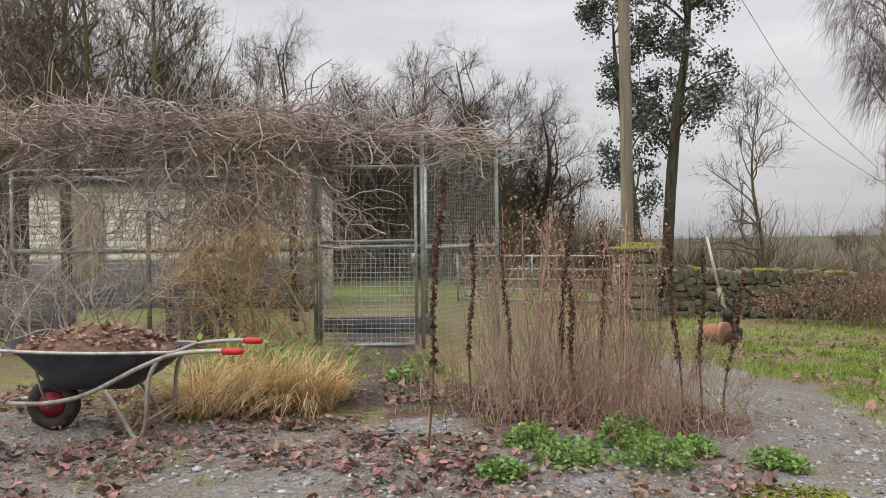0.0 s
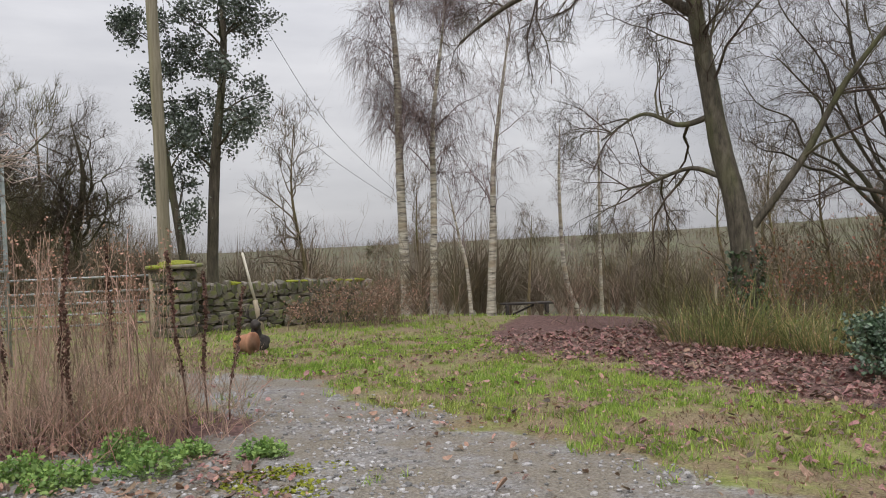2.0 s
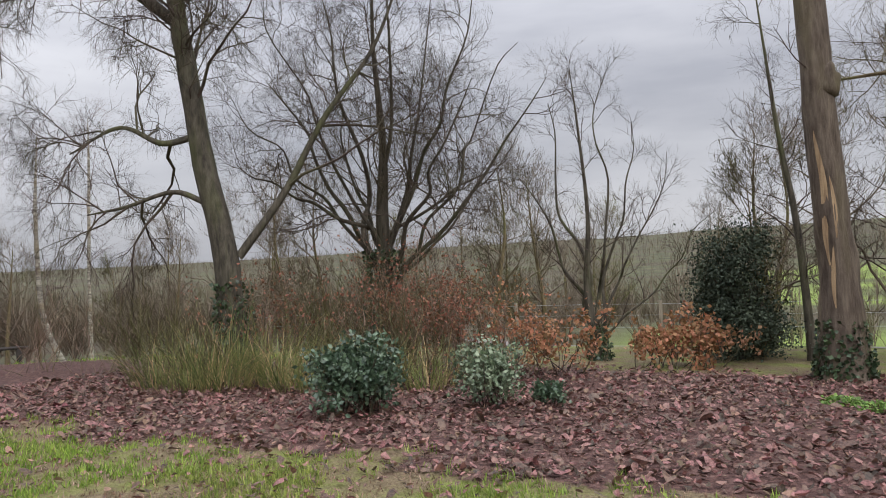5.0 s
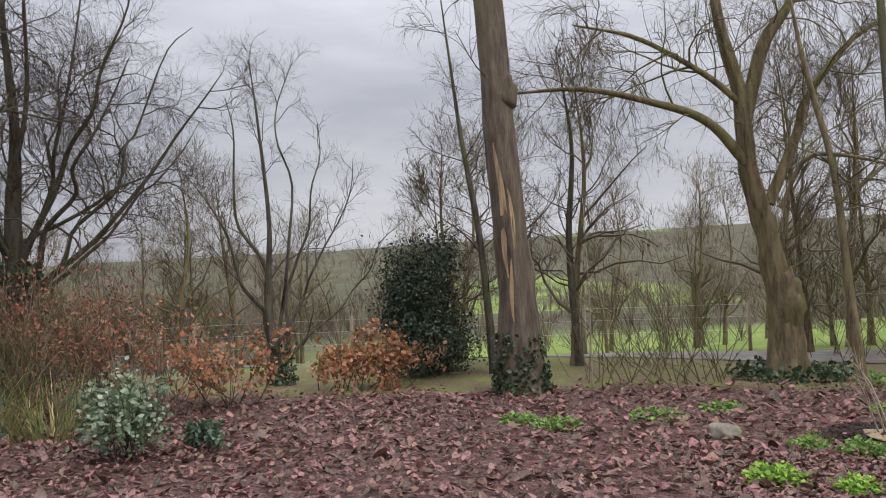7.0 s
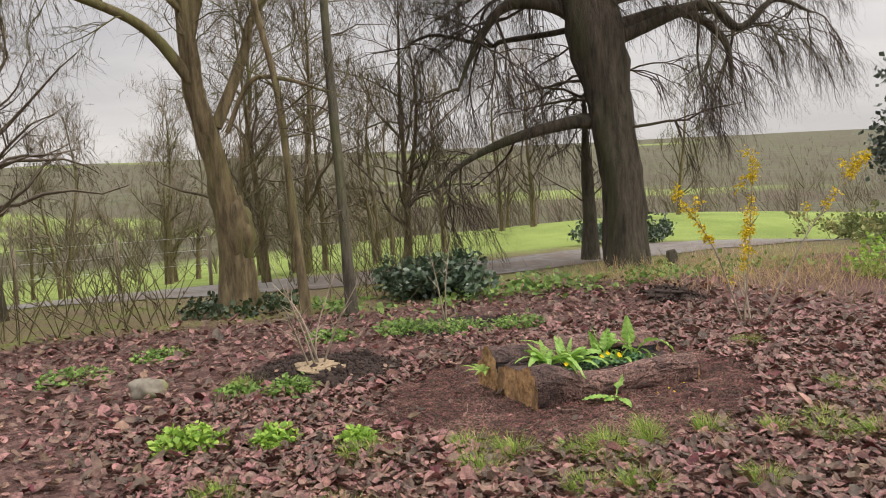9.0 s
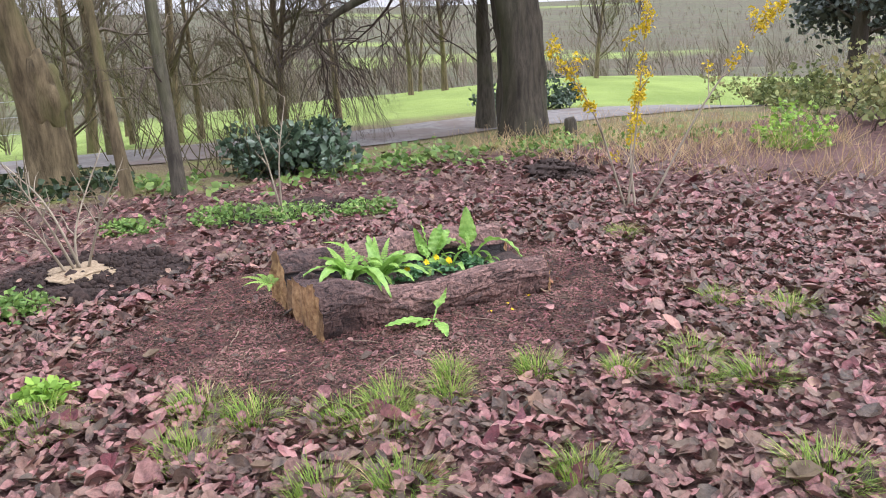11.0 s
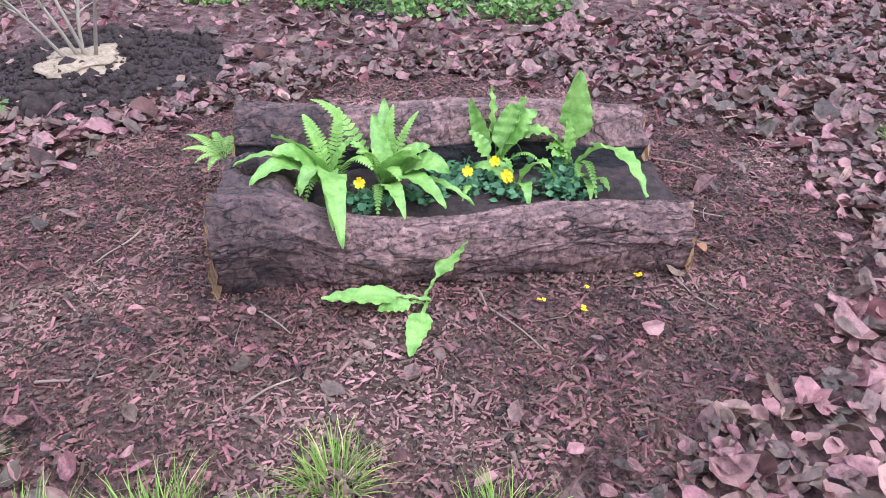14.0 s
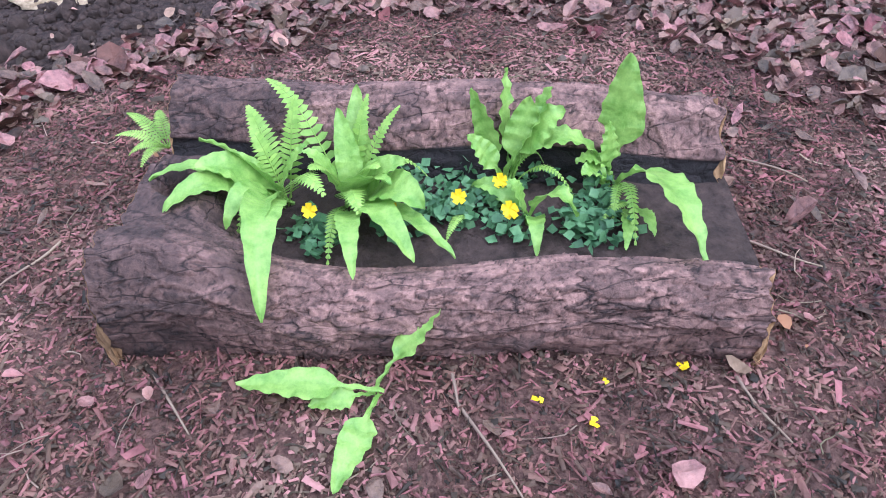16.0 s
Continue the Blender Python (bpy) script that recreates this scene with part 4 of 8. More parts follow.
# the giant
GIANT_TWIGS = [lv(9, 2.0, 58, 0.028, trunk_n=46, trunk_lo=0.25, pts=8, wiggle=0.2, bend=-0.10, sides=5), lv(10, 1.1, 50, 0.012, pts=6, wiggle=0.2, bend=-0.22, sides=4), lv(9, 0.8, 45, 0.0055, pts=5, wiggle=0.18, bend=-0.4, sides=2), lv(3, 0.35, 45, 0.004, pts=3, wiggle=0.2, bend=-0.1, sides=2)]
bare_tree("chestnut_tree", 28, [(12.12, -11.09, -0.53), (12.26, -11.12, 0.79), (12.45, -11.09, 1.98), (12.69, -10.98, 3.28), (12.94, -10.9, 4.75), (13.17, -10.92, 7.5), (13.2, -10.9, 10)], [0.34, 0.325, 0.36, 0.43, 0.42, 0.3, 0.08],
          [([(12.55, -10.93, 1.85), (12.87, -10.48, 1.83), (13.41, -9.71, 1.59), (13.82, -9.09, 1.25), (14.0, -8.6, 0.8)], [0.13, 0.11, 0.08, 0.05, 0.02]), ([(12.69, -10.91, 2.91), (12.99, -10.65, 3.66), (13.54, -9.91, 3.79), (13.73, -9.4, 3.2), (13.8, -9.0, 2.4)], [0.14, 0.12, 0.09, 0.06, 0.02]),
           ([(12.45, -11.3, 3.4), (11.89, -12.13, 3.59), (11.42, -12.68, 3.11), (11.33, -12.8, 2.3)], [0.11, 0.09, 0.06, 0.02]), ([(12.4, -11.3, 3.2), (11.67, -12.43, 3.67), (11.27, -12.91, 3.28), (10.97, -13.4, 3.72), (10.6, -13.9, 3.5)], [0.12, 0.09, 0.07, 0.05, 0.02]),
           ([(12.9, -10.9, 4.6), (13.2, -10, 5.6), (13.4, -8.6, 5.6), (13.4, -7.6, 4.6)], [0.16, 0.13, 0.09, 0.03]), ([(12.9, -11, 4.5), (12.3, -12, 5.6), (11.6, -13.3, 5.8), (11.2, -14.2, 4.8)], [0.16, 0.12, 0.08, 0.03]), ([(12.7, -10.9, 4.0), (12.1, -10.2, 4.9), (11.7, -9.4, 5.0), (11.6, -8.8, 4.1)], [0.12, 0.09, 0.06, 0.02])]
          + boughs(281, (12.9, -10.95, 3.9), (-0.75, -0.66), [(-3.0, 0.9, 0.0), (-2.2, 2.2, 1.0), (2.4, 1.7, -0.5), (-3.7, -0.6, 0.4), (1.6, 2.6, 1.0)], 0.05, 0.9, 0.3),
          GIANT_TWIGS, BARK_DARK, TWIG, "huge old bare tree with drooping branches", 26, 0.15, 0.2)
bare_tree("slim_tree", 29, [(13.17, -11.35, -0.58), (13.2, -11.38, 0.2), (13.28, -11.42, 0.9), (13.4, -11.5, 2.4)], [0.15, 0.12, 0.11, 0.03], (), [lv(0, 1.0, 50, 0.012, trunk_n=10, pts=6, sides=4), lv(6, 0.5, 48, 0.005, pts=4, sides=3)], BARK, TWIG, "short bare tree beside the great tree", 10)


# woodland trees that repeat behind the garden
def wood_tree(seed, h, r, twig, name="woodland_tree", label="bare woodland tree among others on the slope", spread=0.3):
    rng = np.random.default_rng(seed)
    lean = rng.normal(size=2) * 0.06 * h
    tr = [(0, 0, 0), (lean[0] * 0.3, lean[1] * 0.3, h * 0.3), (lean[0], lean[1], h * 0.65), (lean[0] * 0.6, lean[1] * 1.4, h)]
    ob = thing(name, (0, 0, 0), label, "tree", "woodland trees")
    t, p, rr = bumpy_tube(rng, np.array(tr), [r, r * 0.75, r * 0.4, r * 0.08], 8, 16, 0.12, 0.2)
    part("trunk", t, BARK_OCHRE, ob)
    P, R = sprout(rng, p[None], rr[None], 24, h * spread, 48, r * 0.45, lo=0.16, pts=6, wiggle=0.24, up=0.2)
    P2, R2 = sprout(rng, P, R, 9, h * spread * 0.5, 45, r * 0.13, pts=3, wiggle=0.26, up=0.1)
    P3, R3 = sprout(rng, P2, R2, 10, h * spread * 0.26, 48, r * 0.06, pts=2, wiggle=0.2, lo=0.1)
    part("crown", merge([tubes(P, R, 3), blades(P2, np.maximum(R2[:, 0], 0.006) * 2.2), blades(P3, np.full(len(P3), 0.016))]), twig, ob)
    return ob


WOOD = [wood_tree(41, 7.0, 0.11, TWIG_FAR, spread=0.36), wood_tree(42, 8.0, 0.14, TWIG_FAR, spread=0.34), wood_tree(43, 6.0, 0.10, TWIG_MOSS, spread=0.40), wood_tree(44, 8.5, 0.14, TWIG_FAR, spread=0.32)]
rng = np.random.default_rng(5)
places = []
# behind the aviary, along the valley side, below the great tree
for (x0, x1, y0, y1, n) in ((-19, -6.5, 20, 33, 26), (-7, 5, 27, 36, 10), (11, 26, 19, 34, 15), (16, 30, 6, 18, 16), (19, 38, -3, 8, 9), (15.5, 23, -13, -6, 9), (15.2, 17.5, -4.2, -0.4, 4), (15.5, 18.5, -6.8, -3, 2), (22, 30, -12, 3, 8), (20, 40, -24, -12, 7)):
    for k in range(n):
        places.append((rng.uniform(x0, x1), rng.uniform(y0, y1)))
for k, (x, y) in enumerate(places):
    w = WOOD[k % 4]
    s = rng.uniform(0.7, 1.1)
    if x < -6:
        s *= 1.35
    if x > 14:
        s *= 0.66 if y > -6 else 0.72
    m = pose(x, y, float(land(x, y)) - 0.1, 0, 0, rng.uniform(0, 360)) @ Matrix.Diagonal((s, s, s * rng.uniform(0.85, 1.1), 1))
    if k < 4:
        w.matrix_basis = m
    else:
        c = copy_thing(w, m)
        c.matrix_basis = m


def far_wood(name, label, x, y, h, strokes, seed, material, thick=0.011):
    """Far bare trees, each a sheaf of fine branches; too many to count."""
    rng = np.random.default_rng(seed)
    N = len(x)
    o = np.array([x.mean(), y.mean(), float(land(x.mean(), y.mean()))])
    ob = thing(name, o, label, "woodland", kind="stuff")
    base = np.stack([x, y, land(x, y, False) - 0.2], 1)
    d = rng.normal(size=(N, strokes, 3))
    d /= np.linalg.norm(d, axis=2, keepdims=True)
    d *= rng.uniform(0.25, 1, (N, strokes, 1)) ** 0.5
    hh = h[:, None, None]
    end = base[:, None] + np.array([0, 0, 0.6]) * hh + d * np.array([0.5, 0.5, 0.4]) * hh
    start = base[:, None] * 1.0 + (end - base[:, None]) * np.array([0.1, 0.1, 0.0]) + np.array([0, 0, 1.0]) * (rng.uniform(0.08, 0.45, (N, strokes, 1)) * hh)
    P = np.stack([start, end], 2).reshape(-1, 2, 3)
    trunk = np.stack([base, base + np.stack([0 * h, 0 * h, h * 0.8], 1)], 1)
    P = np.concatenate([P, trunk])
    W = np.concatenate([np.repeat(h * thick, strokes), h * 0.03])
    part("tree_mass", tuple(a - o if i == 0 else a for i, a in enumerate(blades(P, W))), material, ob)


rng = np.random.default_rng(6)
r, a = 60 + 560 * rng.random(7500) ** 1.2, rng.uniform(-1.9, 1.9, 7500)
x, y = 5 + r * np.cos(a), r * np.sin(a)
k = rng.random(7500) < 0.85 * sstep(0.40, 0.47, fnoise(x * 0.011 + 3, y * 0.011, 51)) + 0.02
far_wood("far_woodland", "bare brown woodland over the far valley side", x[k], y[k], rng.uniform(4, 7.5, int(k.sum())), 18, 7, TWIG_FAR)
r, a = 450 + 1000 * rng.random(6000), rng.uniform(-1.9, 1.9, 6000)
x, y = 5 + r * np.cos(a), r * np.sin(a)
k = rng.random(6000) < sstep(0.40, 0.47, fnoise(x * 0.011 + 3, y * 0.011, 51)) + 0.03
far_wood("hill_woodland", "hazy bare woods on the distant hill", x[k], y[k], rng.uniform(6, 13, int(k.sum())), 9, 17, TWIG_FAR, 0.02)
hx, hy = [], []
for (ax, ay, bx, by, n) in ((30, -40, 34, 30, 90), (50, -60, 60, 60, 120), (34, 0, 90, 10, 50), (34, -20, 120, -50, 80), (95, -120, 110, 90, 150), (60, 30, 190, 60, 110), (180, -160, 200, 140, 200), (120, -30, 300, -60, 120)):
    t = rng.random(n)
    hx.append(ax + (bx - ax) * t + rng.normal(size=n) * 0.7)
    hy.append(ay + (by - ay) * t + rng.normal(size=n) * 0.7)
hx, hy = np.concatenate(hx), np.concatenate(hy)
far_wood("hedgerow", "straggling bare hedgerows between the fields", hx, hy, rng.uniform(1.2, 3.4, len(hx)), 40, 8, TWIG_FAR)
x, y = rng.uniform(-44, 9, 230), rng.uniform(27, 58, 230)
h = np.interp(x / y, [-0.7, -0.3, -0.18, 0.0, 0.22], [11.5, 10.5, 8.5, 7.5, 5.0]) * rng.uniform(0.75, 1.12, 230) * (0.6 + 0.4 * y / 34)
far_wood("wooded_bank", "grey bare woodland on the bank behind the run", x, y, h, 260, 9, TWIG_FAR, 0.004)
x, y = rng.uniform(11, 70, 330), rng.uniform(9, 80, 330)
x = x + 9 * (y < 16)
far_wood("wooded_slope", "brown bare scrub wood beyond the birches", x, y, rng.uniform(2.2, 5.0, 330), 150, 10, TWIG_FAR, 0.008)
# ---- small growth helpers ----
def gz(x, y):
    return float(land(x, y))


def stems(rng, x, y, height, r, lean=0.25, pts=5, wiggle=0.06, droop=0.0, taper=0.4):
    """Upright stems from places on the ground, as lines and radii."""
    N = len(x)
    p = np.stack([x, y, land(x, y) - 0.01], 1)
    h = np.broadcast_to(height, (N,)) * rng.uniform(0.7, 1.2, N)
    d = np.stack([rng.normal(size=N) * lean, rng.normal(size=N) * lean, np.ones(N)], 1)
    d /= np.linalg.norm(d, axis=1, keepdims=True)
    P = [p]
    for k in range(pts - 1):
        d = d + rng.normal(size=d.shape) * wiggle + d * np.array([1, 1, 0]) * droop - np.array([0, 0, droop * 0.6 * k])
        d /= np.linalg.norm(d, axis=1, keepdims=True)
        P.append(P[-1] + d * (h / (pts - 1))[:, None])
    return np.stack(P, 1), np.broadcast_to(r, (N,))[:, None] * np.linspace(1, taper, pts)[None]


def tuft(rng, n, spread, h, w, lean=0.5, droop=0.25, pts=4):
    """One tuft of blades about the origin."""
    a, r = rng.uniform(0, 6.283, n), spread * np.sqrt(rng.random(n))
    p = np.stack([r * np.cos(a), r * np.sin(a), np.zeros(n) - 0.01], 1)
    d = np.stack([np.cos(a) * lean * rng.uniform(0, 1.2, n), np.sin(a) * lean * rng.uniform(0, 1.2, n), np.ones(n)], 1)
    d /= np.linalg.norm(d, axis=1, keepdims=True)
    L = h * rng.uniform(0.5, 1.2, n)
    P = [p]
    for k in range(pts - 1):
        P.append(P[-1] + d * (L / (pts - 1))[:, None])
        d = d + d * np.array([1, 1, 0]) * droop + rng.normal(size=d.shape) * 0.08 - np.array([0, 0, droop * 0.8])
        d /= np.linalg.norm(d, axis=1, keepdims=True)
    return blades(np.stack(P, 1), w * rng.uniform(0.6, 1.2, n))


def rock(rng, r, n=2, squash=(1, 1, 0.7), rough=0.25):
    bm = bmesh.new()
    bmesh.ops.create_icosphere(bm, subdivisions=n, radius=1.0)
    o = Vector(rng.uniform(-50, 50, 3))
    for v in bm.verts:
        k = 1 + rough * noise.noise(v.co * 1.3 + o) + rough * 0.5 * noise.noise(v.co * 3.1 + o)
        v.co = Vector((v.co.x * squash[0], v.co.y * squash[1], v.co.z * squash[2])) * (k * r)
    return bm


# ---- the aviary ----
aviary = thing("aviary", (-0.25, 9.0, gz(-0.25, 9.0)), "tall galvanised chicken run with wire mesh walls", "aviary")
AV = np.array([-0.25, 9.0, gz(-0.25, 9.0)])
TOP, MID = 2.62, 1.22
corner = {"f0": (-0.25, 9.0), "f1": (-1.54, 9.0), "f2": (-3.55, 9.0), "f3": (-5.5, 9.0), "f4": (-7.5, 9.0), "r1": (0.76, 10.6), "b1": (-0.3, 13.0), "b2": (-2.4, 13.0), "b3": (-7.5, 13.0)}


def wire_panel(a, b, z0, z1, cell, r=0.0016):
    a, b = np.array(a), np.array(b)
    L = np.linalg.norm(b - a)
    nu, nv = int(L / cell), int((z1 - z0) / cell)
    P = [[(*(a + (b - a) * (i + 0.5) / nu), z0), (*(a + (b - a) * (i + 0.5) / nu), z1)] for i in range(nu)]
    P += [[(*a, z0 + (j + 0.5) * (z1 - z0) / nv), (*b, z0 + (j + 0.5) * (z1 - z0) / nv)] for j in range(nv)]
    P = np.array(P) - AV
    return tubes(P, np.full(P.shape[:2], r), 3)


for k, (x, y) in corner.items():
    g = gz(x, y)
    part("post", tube(np.array([(x, y, g - 0.1), (x, y, AV[2] + TOP)]) - AV, 0.028, 10), GALV, aviary)
walls = [("f1", "f2"), ("f2", "f3"), ("f3", "f4"), ("f0", "r1"), ("r1", "b1"), ("b1", "b2"), ("b2", "b3")]
for a, b in walls + [("f0", "f1")]:
    pa, pb = corner[a], corner[b]
    for z in ((TOP - 0.02, MID) if (a, b) != ("f0", "f1") else (TOP - 0.02, TOP - 0.12)):
        part("rail", tube(np.array([(*pa, AV[2] + z), (*pb, AV[2] + z)]) - AV, 0.022, 8), GALV, aviary)
for a, b in walls:
    part("wire_mesh", wire_panel(corner[a], corner[b], AV[2] + 0.02, AV[2] + TOP, 0.06 if a[0] != "b" else 0.1, 0.0013), WIRE, aviary)
part("roof_wire", tubes(np.array([[(x, 9.0, AV[2] + TOP), (x, 13.0, AV[2] + TOP)] for x in np.arange(-7.4, -0.3, 0.12)]) - AV, np.full((60, 2), 0.0015), 3), WIRE, aviary)
gate_f = part("gate", tube(np.array([(-1.48, 8.97, 0.06), (-0.33, 8.97, 0.06)]) + (0, 0, AV[2]) - AV, 0.022, 8), GALV, aviary, "galvanised gate with square wire mesh")
for p, q in (((-1.48, 0.06), (-1.48, 2.2)), ((-0.33, 0.06), (-0.33, 2.2)), ((-1.48, 1.24), (-0.33, 1.24)), ((-1.48, 1.30), (-0.33, 1.31)), ((-1.48, 2.2), (-0.33, 2.2))):
    part("gate_bar", tube(np.array([(p[0], 8.97, p[1] + AV[2]), (q[0], 8.97, q[1] + AV[2])]) - AV, 0.02, 8), GALV, gate_f)
part("gate_wire", wire_panel((-1.48, 8.975), (-0.33, 8.975), AV[2] + 0.06, AV[2] + 1.24, 0.055, 0.0032), WIRE, gate_f)
part("latch", box(-0.36 - AV[0], 8.94 - AV[1], 1.1, 0.05, 0.03, 0.12, 0.006), GALV, gate_f)

trough = thing("feed_trough", (-0.9, 10.4, gz(-0.9, 10.4)), "long low black plank trough on the run floor", "trough")
part("trough_side", box(0, -0.12, 0.1, 1.5, 0.03, 0.2, 0.006), TARP, trough)
part("trough_side", box(0, 0.12, 0.1, 1.5, 0.03, 0.2, 0.006), TARP, trough)
part("trough_base", box(0, 0, 0.02, 1.5, 0.21, 0.03, 0.004), TARP, trough)
part("trough_end", box(-0.74, 0, 0.1, 0.03, 0.21, 0.18, 0.004), TARP, trough)
part("trough_end", box(0.74, 0, 0.1, 0.03, 0.21, 0.18, 0.004), TARP, trough)

# hen shed behind the mesh
shed = thing("hen_shed", (-4.9, 14.6, gz(-4.9, 14.6)), "low shed clad in cream horizontal boards", "shed")
part("wall", box(0, 0, 1.15, 5.2, 2.0, 2.3, 0.01), SIDING, shed)
for k in range(11):
    part("board", box(0, -1.02 - 0.004 * (k % 2), 0.95 + 0.125 * k, 5.22, 0.03, 0.118, 0.006), SIDING, shed)
part("skirt", box(0, -1.04, 0.42, 5.24, 0.04, 0.84, 0.01), TARP, shed, "black sheet over the lower wall")
part("roof", box(0, 0, 2.38, 5.6, 2.5, 0.09, 0.02), TARP, shed)
for x in (-1.6, 1.2):
    d = part("shed_door", box(x, -1.06, 1.35, 0.7, 0.04, 1.5, 0.01), POST, shed)
for x, w in ((-6.5, 0.9), (-5.1, 1.1), (-3.0, 0.9)):
    part("windbreak", box(x - AV[0], 9.25 - AV[1], 0.45, w, 0.03, 0.85, 0.01), TARP, aviary, "dark plastic sheet along the mesh")
for x in (-5.8, -2.3):
    part("inner_post", box(x - AV[0], 11.5 - AV[1], 1.3, 0.12, 0.12, 2.6, 0.01), BARK_DARK, aviary)

# creeper over the run
rng = np.random.default_rng(61)
vine = thing("creeper", (-3.6, 9.0, gz(-3.6, 9.0)), "thick tangle of leafless creeper over the run", "creeper")
VB = np.array([-3.6, 9.0, gz(-3.6, 9.0)])
N = 2900
x = rng.uniform(-8.0, 0.7, N)
dens = np.where(x > -1.5, 0.55, 1.0)
k = rng.random(N) < dens
x = x[k]
N = len(x)
p = np.stack([x, rng.normal(8.95, 0.22, N) + 1.58 * np.maximum(0, x + 0.25), AV[2] + 2.55 + rng.uniform(-0.12, 0.30, N) * np.where(x < -1.6, 1 + (-1.6 - x) * 0.09, 0.5)], 1)
d = rng.normal(size=(N, 3)) * np.array([1, 0.6, 0.28])
d /= np.linalg.norm(d, axis=1, keepdims=True)
P = [p]
for q in range(5):
    d = d + rng.normal(size=d.shape) * 0.36 - np.array([0, 0, 1.0]) * (P[-1][:, 2:] - (AV[2] + 2.6)) * 0.4
    d /= np.linalg.norm(d, axis=1, keepdims=True)
    P.append(P[-1] + d * rng.uniform(0.08, 0.22, (N, 1)))
part("top_growth", tubes(np.stack(P, 1) - VB, np.full((N, 6), 1.0) * rng.uniform(0.0025, 0.009, (N, 1)), 3), VINE, vine)
N = 1450
x = np.where(rng.random(N) < 0.4, rng.normal(-2.4, 0.6, N), rng.uniform(-8, -1.3, N))
p = np.stack([x, rng.normal(8.9, 0.12, N), AV[2] + rng.uniform(1.5, 2.6, N)], 1)
d = rng.normal(size=(N, 3)) * np.array([0.8, 0.2, 0.4]) - np.array([0, 0, 0.5])
P = [p]
for q in range(8):
    d = d + rng.normal(size=d.shape) * np.array([0.42, 0.12, 0.42]) - np.array([0, 0, 0.12])
    d /= np.linalg.norm(d, axis=1, keepdims=True)
    P.append(P[-1] + d * rng.uniform(0.05, 0.17, (N, 1)))
P = np.stack(P, 1)
P[..., 2] = np.maximum(P[..., 2], AV[2] + 0.05)
part("hanging_growth", tubes(P - VB, np.full((N, 9), 1.0) * rng.uniform(0.002, 0.0065, (N, 1)), 3), VINE, vine)
N = 850
p = np.stack([rng.normal(-2.4, 0.5, N), rng.normal(8.5, 0.2, N), AV[2] + rng.uniform(0.1, 1.45, N)], 1)
d = rng.normal(size=(N, 3)) * np.array([0.8, 0.5, 0.8])
P = [p]
for q in range(6):
    d = d + rng.normal(size=d.shape) * 0.5 - np.array([0, 0, 0.1])
    d /= np.linalg.norm(d, axis=1, keepdims=True)
    P.append(P[-1] + d * rng.uniform(0.04, 0.12, (N, 1)))
P = np.stack(P, 1)
P[..., 2] = np.maximum(P[..., 2], AV[2] + 0.03)
part("dry_tangle", tubes(P - VB, np.full((N, 7), 1.0) * rng.uniform(0.002, 0.005, (N, 1)), 3), GRASS_DRY, vine, "straw-coloured dead growth")
for k in range(7):
    x = -3.2 + 0.22 * k + rng.normal() * 0.06
    pts = [(x + rng.normal() * 0.1 * q, 8.9 + rng.normal() * 0.04, AV[2] - 0.05 + q * 0.44) for q in range(7)]
    part("main_stem", tube(np.array(pts) - VB, np.linspace(0.022, 0.01, 7), 6, 20), VINE, vine)
# bare arching bush in front of the left bays
bush = thing("bare_bush", (-4.3, 7.9, gz(-4.3, 7.9)), "bare arching bush with pale twigs", "bush")
xs, ys = rng.normal(-4.3, 0.5, 40), rng.normal(7.9, 0.25, 40)
P, R = stems(rng, xs, ys, 1.6, 0.008, 0.6, 7, 0.12, 0.05)
P2, R2 = sprout(rng, P, R, 9, 0.6, 45, 0.004, pts=5, wiggle=0.2)
P3, R3 = sprout(rng, P2, R2, 4, 0.3, 45, 0.0025, pts=4, wiggle=0.2)
part("twig_growth", tuple(a - np.array(bush.location) if i == 0 else a for i, a in enumerate(merge([tubes(P, R, 4), tubes(P2, R2, 3), tubes(P3, R3, 3)]))), VINE, bush)

# ---- wheelbarrow ----
wb = thing("wheelbarrow", (-2.2, 4.88, gz(-2.2, 4.88)), "worn black wheelbarrow heaped with leaf compost", "wheelbarrow")


def tray_section(s):
    """Half widths and heights of the tray along its length, front 0 to back 1."""
    return 0.20 + 0.13 * math.sin(math.pi * min(1, 0.15 + s * 0.8)), 0.56 - 0.03 * s


nx, nyy = 18, 14
V, Q = [], []
for layer in (0, 1):
    for i in range(nx + 1):
        s = i / nx
        hw, rim = tray_section(s)
        floor = 0.27 + 0.33 * max(0, (0.28 - s) / 0.28) ** 1.4 + 0.24 * max(0, (s - 0.66) / 0.34) ** 1.3
        for j in range(nyy + 1):
            u = j / nyy * 2 - 1
            prof = abs(u) ** 3.2
            z = floor + (rim - floor) * prof + (0.006 if layer else 0)
            V.append((-0.56 + 1.06 * s + 0.0, hw * u * (0.82 + 0.18 * prof) * (1 - 0.02 * layer), z))
m = (nx + 1) * (nyy + 1)
for layer in (0, 1):
    for i in range(nx):
        for j in range(nyy):
            a = layer * m + i * (nyy + 1) + j
            f = [a, a + 1, a + nyy + 2, a + nyy + 1]
            Q.append(f if layer else f[::-1])
tray = part("tray", (V, Q, None), BARROW_BLACK, wb, "scuffed black steel tray")
rim = [(-0.56 + 1.06 * i / nx, tray_section(i / nx)[0], tray_section(i / nx)[1]) for i in range(nx + 1)]
rim = rim + [(0.51, 0.1, 0.53), (0.51, -0.1, 0.53)] + [(x, -y, z) for x, y, z in rim[::-1]] + [(-0.575, -0.1, 0.56), (-0.575, 0.1, 0.56), rim[0]]
part("rim", tube(rim, 0.011, 8, 90), BARROW_RIM, tray, "worn bright rim")
V, Q = [], []
nu = 26
